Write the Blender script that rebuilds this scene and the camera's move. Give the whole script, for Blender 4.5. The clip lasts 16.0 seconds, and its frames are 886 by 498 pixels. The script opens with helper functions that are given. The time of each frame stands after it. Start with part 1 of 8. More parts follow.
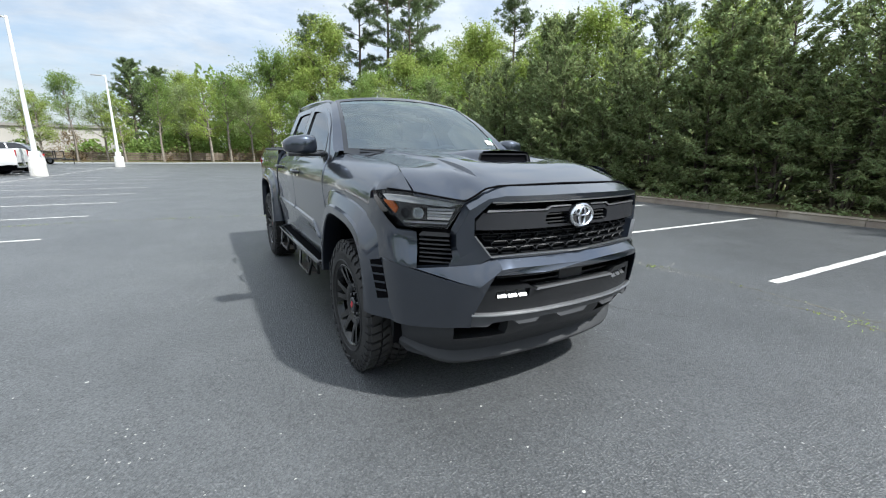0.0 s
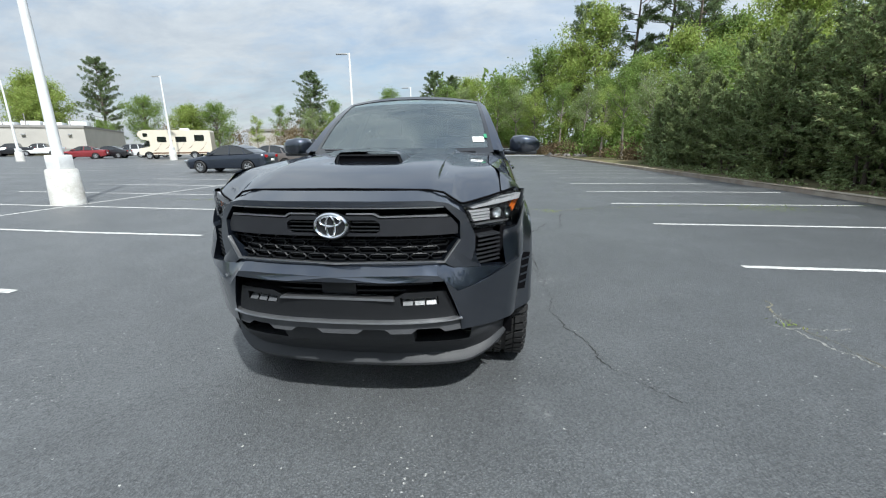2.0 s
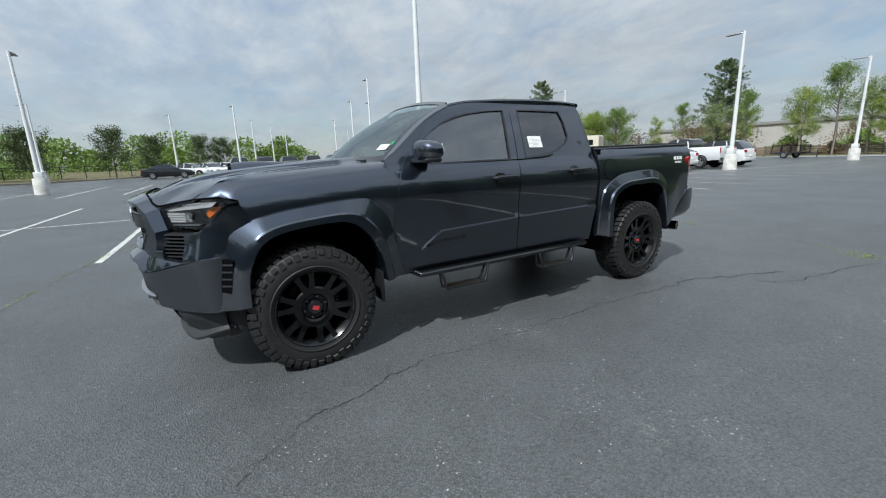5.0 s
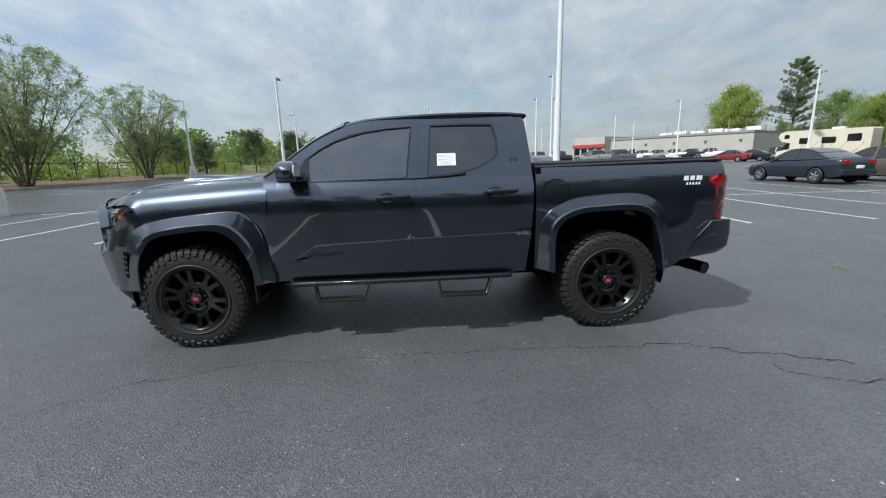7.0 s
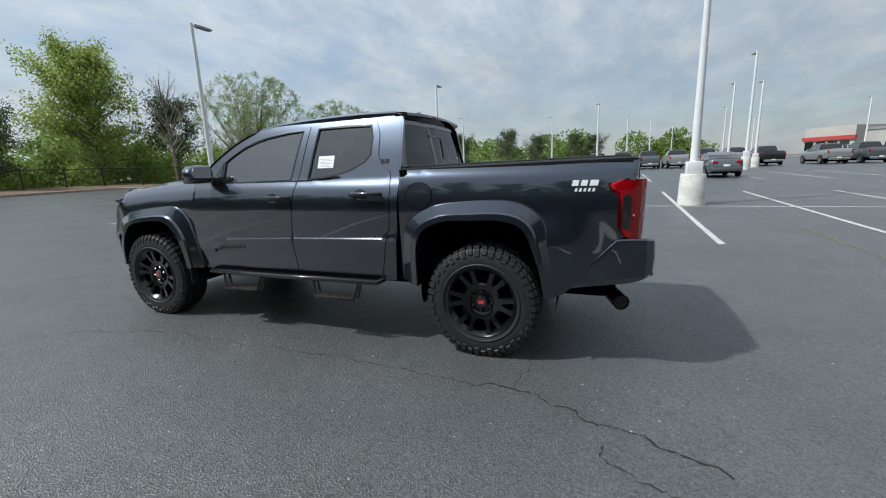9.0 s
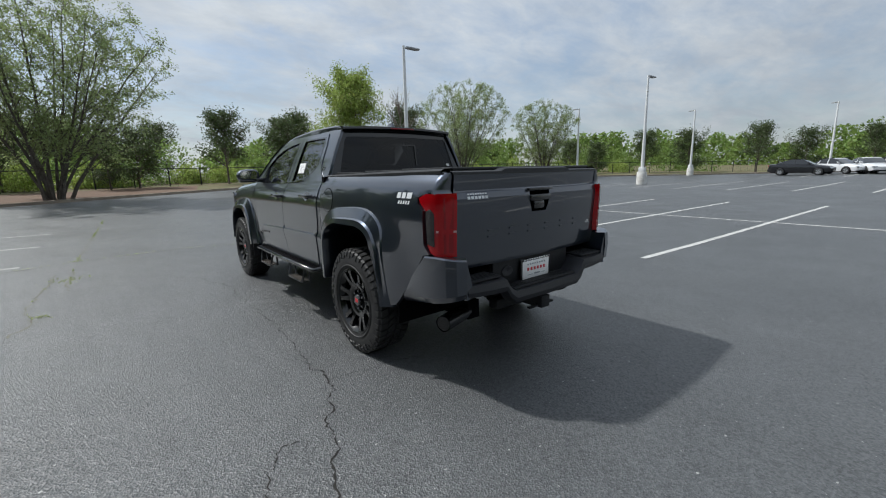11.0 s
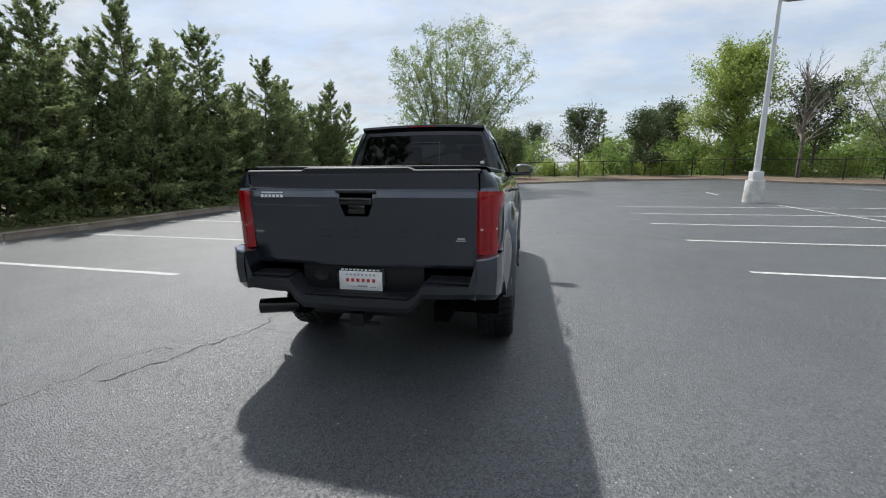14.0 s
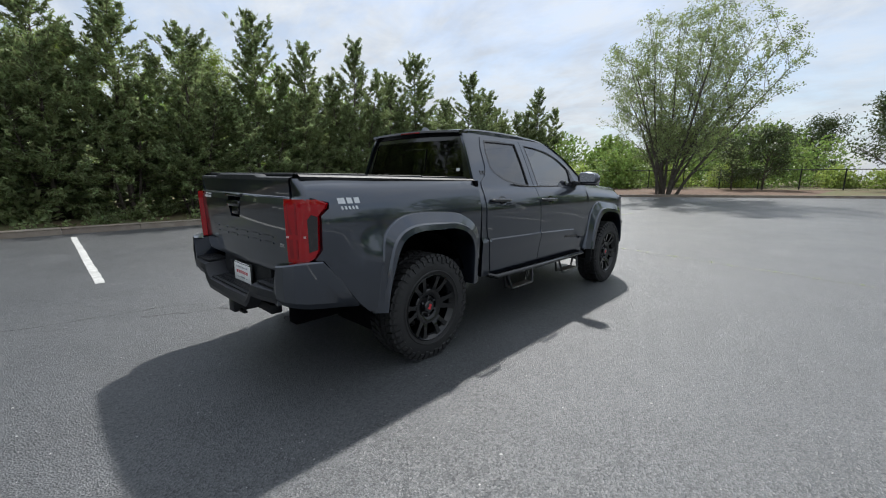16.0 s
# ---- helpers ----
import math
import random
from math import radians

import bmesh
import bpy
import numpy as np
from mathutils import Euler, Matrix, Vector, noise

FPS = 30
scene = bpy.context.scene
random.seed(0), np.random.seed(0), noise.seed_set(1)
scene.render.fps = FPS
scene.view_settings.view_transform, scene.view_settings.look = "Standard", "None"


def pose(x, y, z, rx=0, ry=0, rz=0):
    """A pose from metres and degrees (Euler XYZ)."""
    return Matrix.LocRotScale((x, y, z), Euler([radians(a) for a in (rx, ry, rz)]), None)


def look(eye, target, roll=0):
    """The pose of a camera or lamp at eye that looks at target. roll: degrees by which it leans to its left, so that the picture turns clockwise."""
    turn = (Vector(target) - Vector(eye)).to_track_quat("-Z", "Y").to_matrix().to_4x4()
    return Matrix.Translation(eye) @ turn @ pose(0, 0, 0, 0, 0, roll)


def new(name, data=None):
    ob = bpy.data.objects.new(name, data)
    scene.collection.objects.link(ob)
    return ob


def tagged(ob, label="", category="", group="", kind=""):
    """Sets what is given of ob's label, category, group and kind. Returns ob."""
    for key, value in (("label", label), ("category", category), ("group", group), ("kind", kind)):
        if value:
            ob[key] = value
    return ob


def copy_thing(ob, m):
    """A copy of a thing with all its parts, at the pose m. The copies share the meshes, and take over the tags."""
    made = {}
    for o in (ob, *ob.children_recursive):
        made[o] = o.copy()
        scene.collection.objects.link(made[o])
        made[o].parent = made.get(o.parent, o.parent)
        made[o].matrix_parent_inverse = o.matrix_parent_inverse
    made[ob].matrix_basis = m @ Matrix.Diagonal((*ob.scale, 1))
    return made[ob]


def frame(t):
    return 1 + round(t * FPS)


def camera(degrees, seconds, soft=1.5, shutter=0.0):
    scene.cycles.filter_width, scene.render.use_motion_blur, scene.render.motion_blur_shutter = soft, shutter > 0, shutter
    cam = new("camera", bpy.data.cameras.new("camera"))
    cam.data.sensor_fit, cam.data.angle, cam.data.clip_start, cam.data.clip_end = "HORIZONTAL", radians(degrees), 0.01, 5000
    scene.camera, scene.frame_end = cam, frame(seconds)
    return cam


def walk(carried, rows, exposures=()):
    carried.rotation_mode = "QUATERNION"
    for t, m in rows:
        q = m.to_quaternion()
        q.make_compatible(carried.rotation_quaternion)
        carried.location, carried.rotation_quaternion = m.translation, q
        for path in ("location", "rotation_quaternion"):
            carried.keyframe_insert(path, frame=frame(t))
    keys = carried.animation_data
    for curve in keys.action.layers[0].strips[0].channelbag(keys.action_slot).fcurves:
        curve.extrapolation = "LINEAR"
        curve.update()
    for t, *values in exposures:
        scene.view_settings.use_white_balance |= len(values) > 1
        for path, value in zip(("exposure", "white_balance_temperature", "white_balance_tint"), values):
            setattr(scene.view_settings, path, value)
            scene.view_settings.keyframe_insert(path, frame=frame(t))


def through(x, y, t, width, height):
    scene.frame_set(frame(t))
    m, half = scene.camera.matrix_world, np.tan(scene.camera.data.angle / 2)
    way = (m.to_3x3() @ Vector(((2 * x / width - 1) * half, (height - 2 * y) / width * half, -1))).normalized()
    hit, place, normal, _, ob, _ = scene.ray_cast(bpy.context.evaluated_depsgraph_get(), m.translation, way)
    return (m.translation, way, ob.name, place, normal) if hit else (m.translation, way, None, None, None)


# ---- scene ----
cam = camera(94.7, 16.0, soft=1.15)
PATH = [
    (0, (-1.599, -4.009, 1.312), (-0.624, -2.323, 0.858), 0.5),
    (0.5, (-1.078, -4.117, 1.322), (-0.323, -2.322, 0.864), 0.5),
    (1, (-0.556, -4.301, 1.352), (-0.085, -2.414, 0.888), 0.5),
    (1.5, (0.04, -4.278, 1.352), (0.175, -2.342, 0.868), -0.2),
    (2, (0.696, -4.317, 1.361), (0.472, -2.391, 0.871), -0.6),
    (2.5, (1.285, -4.168, 1.332), (0.725, -2.312, 0.84), -0.8),
    (3, (1.85, -3.978, 1.331), (0.987, -2.239, 0.851), -1.0),
    (3.5, (2.344, -3.643, 1.316), (1.221, -2.056, 0.846), -1.1),
    (4, (2.809, -3.233, 1.313), (1.46, -1.827, 0.86), -1.5),
    (4.5, (3.177, -2.742, 1.306), (1.641, -1.54, 0.864), -2.0),
    (7, (4.067, 0.113, 1.411), (2.115, 0.225, 0.989), -1.6),
    (7.5, (4.089, 0.703, 1.42), (2.135, 0.611, 1.005), -1.8),
    (8, (3.958, 1.297, 1.387), (2.024, 0.996, 0.974), -2.1),
    (10.5, (2.689, 3.983, 1.343), (1.243, 2.653, 0.972), -1.4),
    (11, (2.256, 4.441, 1.359), (1.026, 2.908, 0.987), -1.3),
    (11.5, (1.746, 4.73, 1.364), (0.756, 3.033, 0.99), -1.2),
    (12, (1.22, 5.018, 1.383), (0.502, 3.189, 1.011), -1.2),
    (12.5, (0.677, 5.08, 1.365), (0.226, 3.168, 0.991), -0.9),
    (13, (0.114, 5.165, 1.375), (-0.062, 3.208, 0.999), -0.7),
    (13.5, (-0.424, 5.085, 1.35), (-0.319, 3.123, 0.973), -0.5),
    (14, (-0.986, 4.987, 1.352), (-0.603, 3.06, 0.976), -0.3),
    (14.5, (-1.518, 4.804, 1.353), (-0.859, 2.952, 0.983), -0.0),
    (15, (-2.067, 4.547, 1.369), (-1.147, 2.809, 1.005), 0.3),
    (15.5, (-2.549, 4.202, 1.376), (-1.408, 2.599, 1.016), 0.6),
    (16, (-2.986, 3.762, 1.375), (-1.64, 2.325, 1.023), 0.6),
]
walk(cam, [(t, look(e, g, r)) for t, e, g, r in PATH],
     exposures=[(0, 0.62, 6250, 7), (1.5, 0.42, 6200, 6), (3, 0.20, 6150, 5), (4.5, 0.0, 6120, 5), (8, -0.05, 6150, 5), (10.5, -0.23, 6250, 7), (12, -0.12, 6300, 8), (12.8, 0.02, 6330, 9), (14.5, 0.04, 6330, 9), (16, 0.06, 6330, 9)])

# ---- sky and sun ----
SUN_WAY = Vector((0.55, -0.89, 1.36)).normalized()
world = bpy.data.worlds.new("sky")
scene.world = world
world.use_nodes = True
wn, wl = world.node_tree.nodes, world.node_tree.links
sky = wn.new("ShaderNodeTexSky")
sky.sky_type, sky.sun_disc = "NISHITA", False
sky.sun_elevation, sky.sun_rotation = radians(52.4), radians(148.3)
sky.air_density, sky.dust_density, sky.ozone_density = 1.0, 0.8, 1.0
tc = wn.new("ShaderNodeTexCoord")
sep = wn.new("ShaderNodeSeparateXYZ")
wl.new(tc.outputs["Generated"], sep.inputs[0])


def wmath(op, a, b):
    n = wn.new("ShaderNodeMath")
    n.operation = op
    for k, v in enumerate((a, b)):
        if isinstance(v, (int, float)):
            n.inputs[k].default_value = v
        else:
            wl.new(v, n.inputs[k])
    return n.outputs[0]


up = wmath("ADD", wmath("MAXIMUM", sep.outputs["Z"], 0.0), 0.26)
flat = wn.new("ShaderNodeCombineXYZ")
wl.new(wmath("DIVIDE", sep.outputs["X"], up), flat.inputs[0])
wl.new(wmath("DIVIDE", sep.outputs["Y"], up), flat.inputs[1])
turned = wn.new("ShaderNodeMapping")
turned.inputs["Rotation"].default_value = (0, 0, 0.5)
turned.inputs["Scale"].default_value = (1.1, 1.6, 1)
wl.new(flat.outputs[0], turned.inputs[0])


def wnoise(scale, detail, rough, distort):
    n = wn.new("ShaderNodeTexNoise")
    n.inputs["Scale"].default_value, n.inputs["Detail"].default_value = scale, detail
    n.inputs["Roughness"].default_value, n.inputs["Distortion"].default_value = rough, distort
    wl.new(turned.outputs[0], n.inputs["Vector"])
    return n.outputs[0]


def wramp(fac, stops):
    r = wn.new("ShaderNodeValToRGB")
    r.color_ramp.elements[0].position, r.color_ramp.elements[1].position = stops[0][0], stops[-1][0]
    r.color_ramp.elements[0].color, r.color_ramp.elements[1].color = (*[stops[0][1]] * 3, 1), (*[stops[-1][1]] * 3, 1)
    for p, v in stops[1:-1]:
        r.color_ramp.elements.new(p).color = (v, v, v, 1)
    wl.new(fac, r.inputs[0])
    return r.outputs[0]


veil = wramp(wnoise(0.50, 7, 0.55, 0.3), [(0.34, 0.0), (0.60, 1.0)])
puffs = wramp(wnoise(3.4, 8, 0.60, 0.35), [(0.36, 0.0), (0.60, 1.0)])
curls = wramp(wnoise(9.0, 6, 0.60, 0.2), [(0.35, 0.0), (0.62, 1.0)])
broken = wmath("ADD", wmath("MULTIPLY", puffs, 0.72), wmath("MULTIPLY", curls, 0.28))
cover = wmath("ADD", wmath("MULTIPLY", veil, 0.42), wmath("ADD", 0.30, wmath("MULTIPLY", broken, 0.40)))
low = wmath("SUBTRACT", 1.0, wmath("MULTIPLY", sep.outputs["Z"], 3.0))
cover = wmath("MINIMUM", wmath("MAXIMUM", cover, wmath("MULTIPLY", wmath("MAXIMUM", low, 0.0), 0.55)), 0.97)
shade = wramp(wnoise(2.2, 8, 0.62, 0.3), [(0.36, 0.0), (0.62, 1.0)])
cloud = wn.new("ShaderNodeMix")
cloud.data_type = "RGBA"
cloud.inputs["A"].default_value, cloud.inputs["B"].default_value = (4.25, 4.55, 5.00, 1), (5.50, 5.70, 5.95, 1)
wl.new(shade, cloud.inputs["Factor"])
mixed = wn.new("ShaderNodeMix")
mixed.data_type = "RGBA"
wl.new(cover, mixed.inputs["Factor"])
wl.new(sky.outputs[0], mixed.inputs["A"])
wl.new(cloud.outputs["Result"], mixed.inputs["B"])
# the cloud deck is a little brighter overhead than near the skyline
higher = wn.new("ShaderNodeVectorMath")
higher.operation = "SCALE"
wl.new(mixed.outputs["Result"], higher.inputs[0])
# and brighter on the sun's side of the sky
sunward = wn.new("ShaderNodeVectorMath")
sunward.operation = "DOT_PRODUCT"
wl.new(tc.outputs["Generated"], sunward.inputs[0])
sunward.inputs[1].default_value = SUN_WAY
rise = wmath("ADD", 0.84, wmath("MULTIPLY", wmath("MAXIMUM", sep.outputs["Z"], 0.0), 0.55))
wl.new(wmath("MULTIPLY", rise, wmath("ADD", 0.91, wmath("MULTIPLY", wmath("MINIMUM", wmath("MAXIMUM", sunward.outputs["Value"], -0.5), 0.25), 0.30))), higher.inputs["Scale"])
wl.new(higher.outputs[0], wn["Background"].inputs[0])
wn["Background"].inputs[1].default_value = 0.143

sun = new("sun", bpy.data.lights.new("sun", "SUN"))
sun.data.energy, sun.data.angle, sun.data.color = 5.0, radians(1.8), (1.0, 0.965, 0.92)
sun.matrix_world = look(SUN_WAY * 60, (0, 0, 0))

# ---- tools ----


def node_mat(name, color, rough=0.6, metal=0.0, color2=None, scale=6.0, fine=60.0, bump=0.0, bump_scale=None, coat=0.0,
             coat_rough=0.03, random_tint=0.0, rough_var=0.08, spec=0.5, island=0.0, translucent=0.0, space="Object"):
    """A surface whose colour and gloss vary at two scales."""
    m = bpy.data.materials.new(name)
    m.use_nodes = True
    n, l = m.node_tree.nodes, m.node_tree.links
    p = n["Principled BSDF"]
    tex = n.new("ShaderNodeTexCoord")
    big, small = n.new("ShaderNodeTexNoise"), n.new("ShaderNodeTexNoise")
    for t, s, d in ((big, scale, 6), (small, fine, 3)):
        t.inputs["Scale"].default_value, t.inputs["Detail"].default_value = s, d
        l.new(tex.outputs[space], t.inputs["Vector"])
    both = n.new("ShaderNodeMix")
    both.inputs["Factor"].default_value = 0.4
    l.new(big.outputs[0], both.inputs["A"])
    l.new(small.outputs[0], both.inputs["B"])
    ramp = n.new("ShaderNodeMapRange")
    ramp.inputs["From Min"].default_value, ramp.inputs["From Max"].default_value = 0.35, 0.65
    l.new(both.outputs["Result"], ramp.inputs[0])
    mix = n.new("ShaderNodeMix")
    mix.data_type = "RGBA"
    color2 = color2 or tuple(c * 0.82 for c in color)
    mix.inputs["A"].default_value, mix.inputs["B"].default_value = (*color2, 1), (*color, 1)
    l.new(ramp.outputs[0], mix.inputs["Factor"])
    out = mix.outputs["Result"]
    if random_tint or island:
        source = n.new("ShaderNodeNewGeometry").outputs["Random Per Island"] if island else n.new("ShaderNodeObjectInfo").outputs["Random"]
        hsv = n.new("ShaderNodeHueSaturation")
        amount = island or random_tint
        for label, lo, hi in (("Value", 1 - amount, 1 + amount), ("Hue", 0.5 - amount * 0.05, 0.5 + amount * 0.05)):
            r = n.new("ShaderNodeMapRange")
            r.inputs["To Min"].default_value, r.inputs["To Max"].default_value = lo, hi
            l.new(source, r.inputs[0])
            l.new(r.outputs[0], hsv.inputs[label])
        l.new(out, hsv.inputs["Color"])
        out = hsv.outputs[0]
    l.new(out, p.inputs["Base Color"])
    rr = n.new("ShaderNodeMapRange")
    rr.inputs["To Min"].default_value, rr.inputs["To Max"].default_value = max(0.0, rough - rough_var), min(1.0, rough + rough_var)
    l.new(big.outputs[0], rr.inputs[0])
    l.new(rr.outputs[0], p.inputs["Roughness"])
    p.inputs["Metallic"].default_value, p.inputs["Specular IOR Level"].default_value = metal, spec
    p.inputs["Coat Weight"].default_value, p.inputs["Coat Roughness"].default_value = coat, coat_rough
    if bump:
        b = n.new("ShaderNodeBump")
        b.inputs["Strength"].default_value, b.inputs["Distance"].default_value = bump, 0.01
        if bump_scale:
            grain = n.new("ShaderNodeTexNoise")
            grain.inputs["Scale"].default_value, grain.inputs["Detail"].default_value = bump_scale, 4
            l.new(tex.outputs[space], grain.inputs["Vector"])
            l.new(grain.outputs[0], b.inputs["Height"])
        else:
            l.new(small.outputs[0], b.inputs["Height"])
        l.new(b.outputs[0], p.inputs["Normal"])
    if translucent:
        t = n.new("ShaderNodeBsdfTranslucent")
        l.new(out, t.inputs[0])
        add = n.new("ShaderNodeMixShader")
        add.inputs[0].default_value = translucent
        l.new(p.outputs[0], add.inputs[1])
        l.new(t.outputs[0], add.inputs[2])
        l.new(add.outputs[0], n["Material Output"].inputs[0])
    return m


def glass_mat(name, color, ior=1.5, shine=(0.97, 0.98, 1.0)):
    """A thin pane: clear with its tint, glossy by the angle."""
    m = bpy.data.materials.new(name)
    m.use_nodes = True
    n, l = m.node_tree.nodes, m.node_tree.links
    clear, gloss, mix, angle = n.new("ShaderNodeBsdfTransparent"), n.new("ShaderNodeBsdfGlossy"), n.new("ShaderNodeMixShader"), n.new("ShaderNodeFresnel")
    clear.inputs[0].default_value, gloss.inputs[0].default_value = (*color, 1), (*shine, 1)
    gloss.inputs["Roughness"].default_value, angle.inputs[0].default_value = 0.012, ior
    l.new(angle.outputs[0], mix.inputs[0])
    l.new(clear.outputs[0], mix.inputs[1])
    l.new(gloss.outputs[0], mix.inputs[2])
    l.new(mix.outputs[0], n["Material Output"].inputs[0])
    return m


class Shape:
    """Gathers vertices and faces of one mesh."""

    def __init__(self):
        self.v, self.f = [], []

    def add(self, verts, faces):
        n = len(self.v)
        self.v += [tuple(v) for v in verts]
        self.f += [tuple(i + n for i in f) for f in faces]
        return self

    def box(self, x0, y0, z0, x1, y1, z1, bevel=0.0, m=None):
        bm = bmesh.new()
        bmesh.ops.create_cube(bm, size=1)
        for v in bm.verts:
            v.co = Vector(((x0 + x1) / 2 + v.co.x * (x1 - x0), (y0 + y1) / 2 + v.co.y * (y1 - y0), (z0 + z1) / 2 + v.co.z * (z1 - z0)))
        if bevel:
            bmesh.ops.bevel(bm, geom=bm.edges[:], offset=bevel, segments=2, profile=0.5, affect="EDGES")
        return self.take(bm, m)

    def take(self, bm, m=None):
        bm.verts.index_update()
        self.add([(m @ v.co) if m else v.co for v in bm.verts], [[v.index for v in f.verts] for f in bm.faces])
        bm.free()
        return self

    def prism(self, outline, fn0, fn1):
        """A flat outline of (u, v), given thickness between two mappings to space."""
        n = len(outline)
        vs = [fn0(*p) for p in outline] + [fn1(*p) for p in outline]
        return self.add(vs, [tuple(range(n)), tuple(range(2 * n - 1, n - 1, -1))] + [(i, i + n, (i + 1) % n + n, (i + 1) % n) for i in range(n)])

    def tube(self, pts, radii, n=8, caps=True):
        pts = [Vector(p) for p in pts]
        if isinstance(radii, (int, float)):
            radii = [radii] * len(pts)
        rings, side = [], None
        for i, p in enumerate(pts):
            way = (pts[min(i + 1, len(pts) - 1)] - pts[max(i - 1, 0)]).normalized()
            side = way.orthogonal().normalized() if side is None else (side - way * side.dot(way)).normalized()
            other = way.cross(side)
            rings.append([p + (side * math.cos(a) + other * math.sin(a)) * radii[i] for a in [2 * math.pi * k / n for k in range(n)]])
        faces = [(i * n + k, i * n + (k + 1) % n, (i + 1) * n + (k + 1) % n, (i + 1) * n + k) for i in range(len(pts) - 1) for k in range(n)]
        if caps:
            faces += [tuple(range(n - 1, -1, -1)), tuple((len(pts) - 1) * n + k for k in range(n))]
        return self.add([v for r in rings for v in r], faces)

    def lathe(self, profile, n, axis="x", close=False):
        """profile: (along the axis, radius)."""
        vs = []
        for a, r in profile:
            for k in range(n):
                c, s = r * math.cos(2 * math.pi * k / n), r * math.sin(2 * math.pi * k / n)
                vs.append((a, c, s) if axis == "x" else (c, s, a) if axis == "z" else (c, a, s))
        m = len(profile)
        fs = [(i * n + k, i * n + (k + 1) % n, ((i + 1) % m) * n + (k + 1) % n, ((i + 1) % m) * n + k) for i in range(m if close else m - 1) for k in range(n)]
        return self.add(vs, fs)

    def loft(self, rows, close=False):
        n = len(rows[0])
        faces = [(i * n + k, i * n + (k + 1) % n, (i + 1) * n + (k + 1) % n, (i + 1) * n + k) for i in range(len(rows) - 1) for k in range(n if close else n - 1)]
        return self.add([v for r in rows for v in r], faces)

    def mirrored(self):
        s = Shape()
        s.v = [(-x, y, z) for x, y, z in self.v]
        s.f = [tuple(reversed(f)) for f in self.f]
        return s

    def moved(self, m):
        s = Shape()
        s.v, s.f = [tuple(m @ Vector(v)) for v in self.v], list(self.f)
        return s

    def mesh(self, name, material, smooth=30):
        me = bpy.data.meshes.new(name)
        me.from_pydata(self.v, [], self.f)
        bm = bmesh.new()
        bm.from_mesh(me)
        if len(bm.faces) < 60000:
            bmesh.ops.recalc_face_normals(bm, faces=bm.faces)
        bm.to_mesh(me)
        bm.free()
        if smooth:
            me.shade_smooth()
            me.set_sharp_from_angle(angle=radians(smooth))
        me.materials.append(material)
        return me


def part(name, shape, material, parent=None, label="", smooth=30):
    """One mesh object, under a thing or under a part where one is given."""
    ob = new(name, shape.mesh(name, material, smooth))
    if parent:
        ob.parent = parent
    return tagged(ob, label)


def thing(name, label, category, group="", m=None, kind=""):
    ob = new(name)
    ob.empty_display_size = 0.2
    if m:
        ob.matrix_world = m
    return tagged(ob, label, category, group, kind)


def lin(x, table):
    return float(np.interp(x, [p[0] for p in table], [p[1] for p in table]))


def curve(x, table):
    """A smooth curve through the table's points."""
    if x <= table[0][0]:
        return table[0][1]
    if x >= table[-1][0]:
        return table[-1][1]
    i = max(k for k in range(len(table) - 1) if table[k][0] <= x)
    (x0, y0), (x1, y1) = table[i], table[i + 1]

    def slope(k):
        a, b = table[max(k - 1, 0)], table[min(k + 1, len(table) - 1)]
        return (b[1] - a[1]) / (b[0] - a[0])

    h, t = x1 - x0, (x - x0) / (x1 - x0)
    return (2 * t**3 - 3 * t**2 + 1) * y0 + (t**3 - 2 * t**2 + t) * h * slope(i) + (-2 * t**3 + 3 * t**2) * y1 + (t**3 - t**2) * h * slope(i + 1)


def step01(a, b, x):
    t = min(1.0, max(0.0, (x - a) / (b - a)))
    return t * t * (3 - 2 * t)


def inside(p, poly):
    x, y, hit = p[0], p[1], False
    for (x0, y0), (x1, y1) in zip(poly, poly[1:] + poly[:1]):
        if (y0 > y) != (y1 > y) and x < (x1 - x0) * (y - y0) / (y1 - y0) + x0:
            hit = not hit
    return hit


def near_edge(p, poly, d):
    for (x0, y0), (x1, y1) in zip(poly, poly[1:] + poly[:1]):
        dx, dy = x1 - x0, y1 - y0
        t = min(1, max(0, ((p[0] - x0) * dx + (p[1] - y0) * dy) / max(1e-12, dx * dx + dy * dy)))
        if (p[0] - x0 - t * dx) ** 2 + (p[1] - y0 - t * dy) ** 2 < d * d:
            return True
    return False


def resampled(poly, step):
    out = []
    for (x0, y0), (x1, y1) in zip(poly, poly[1:] + poly[:1]):
        n = max(1, math.ceil(math.hypot(x1 - x0, y1 - y0) / step))
        out += [(x0 + (x1 - x0) * k / n, y0 + (y1 - y0) * k / n) for k in range(n)]
    return out


def rounded(poly, r, n=4):
    """The outline with its corners rounded."""
    out = []
    for a, b, c in zip(poly[-1:] + poly[:-1], poly, poly[1:] + poly[:1]):
        a, b, c = Vector(a), Vector(b), Vector(c)
        d = min(r, (a - b).length * 0.45, (c - b).length * 0.45)
        p, q = b + (a - b).normalized() * d, b + (c - b).normalized() * d
        for k in range(n + 1):
            t = k / n
            v = p * (1 - t) ** 2 + b * 2 * t * (1 - t) + q * t * t
            out.append((v.x, v.y))
    return out


from mathutils.geometry import delaunay_2d_cdt


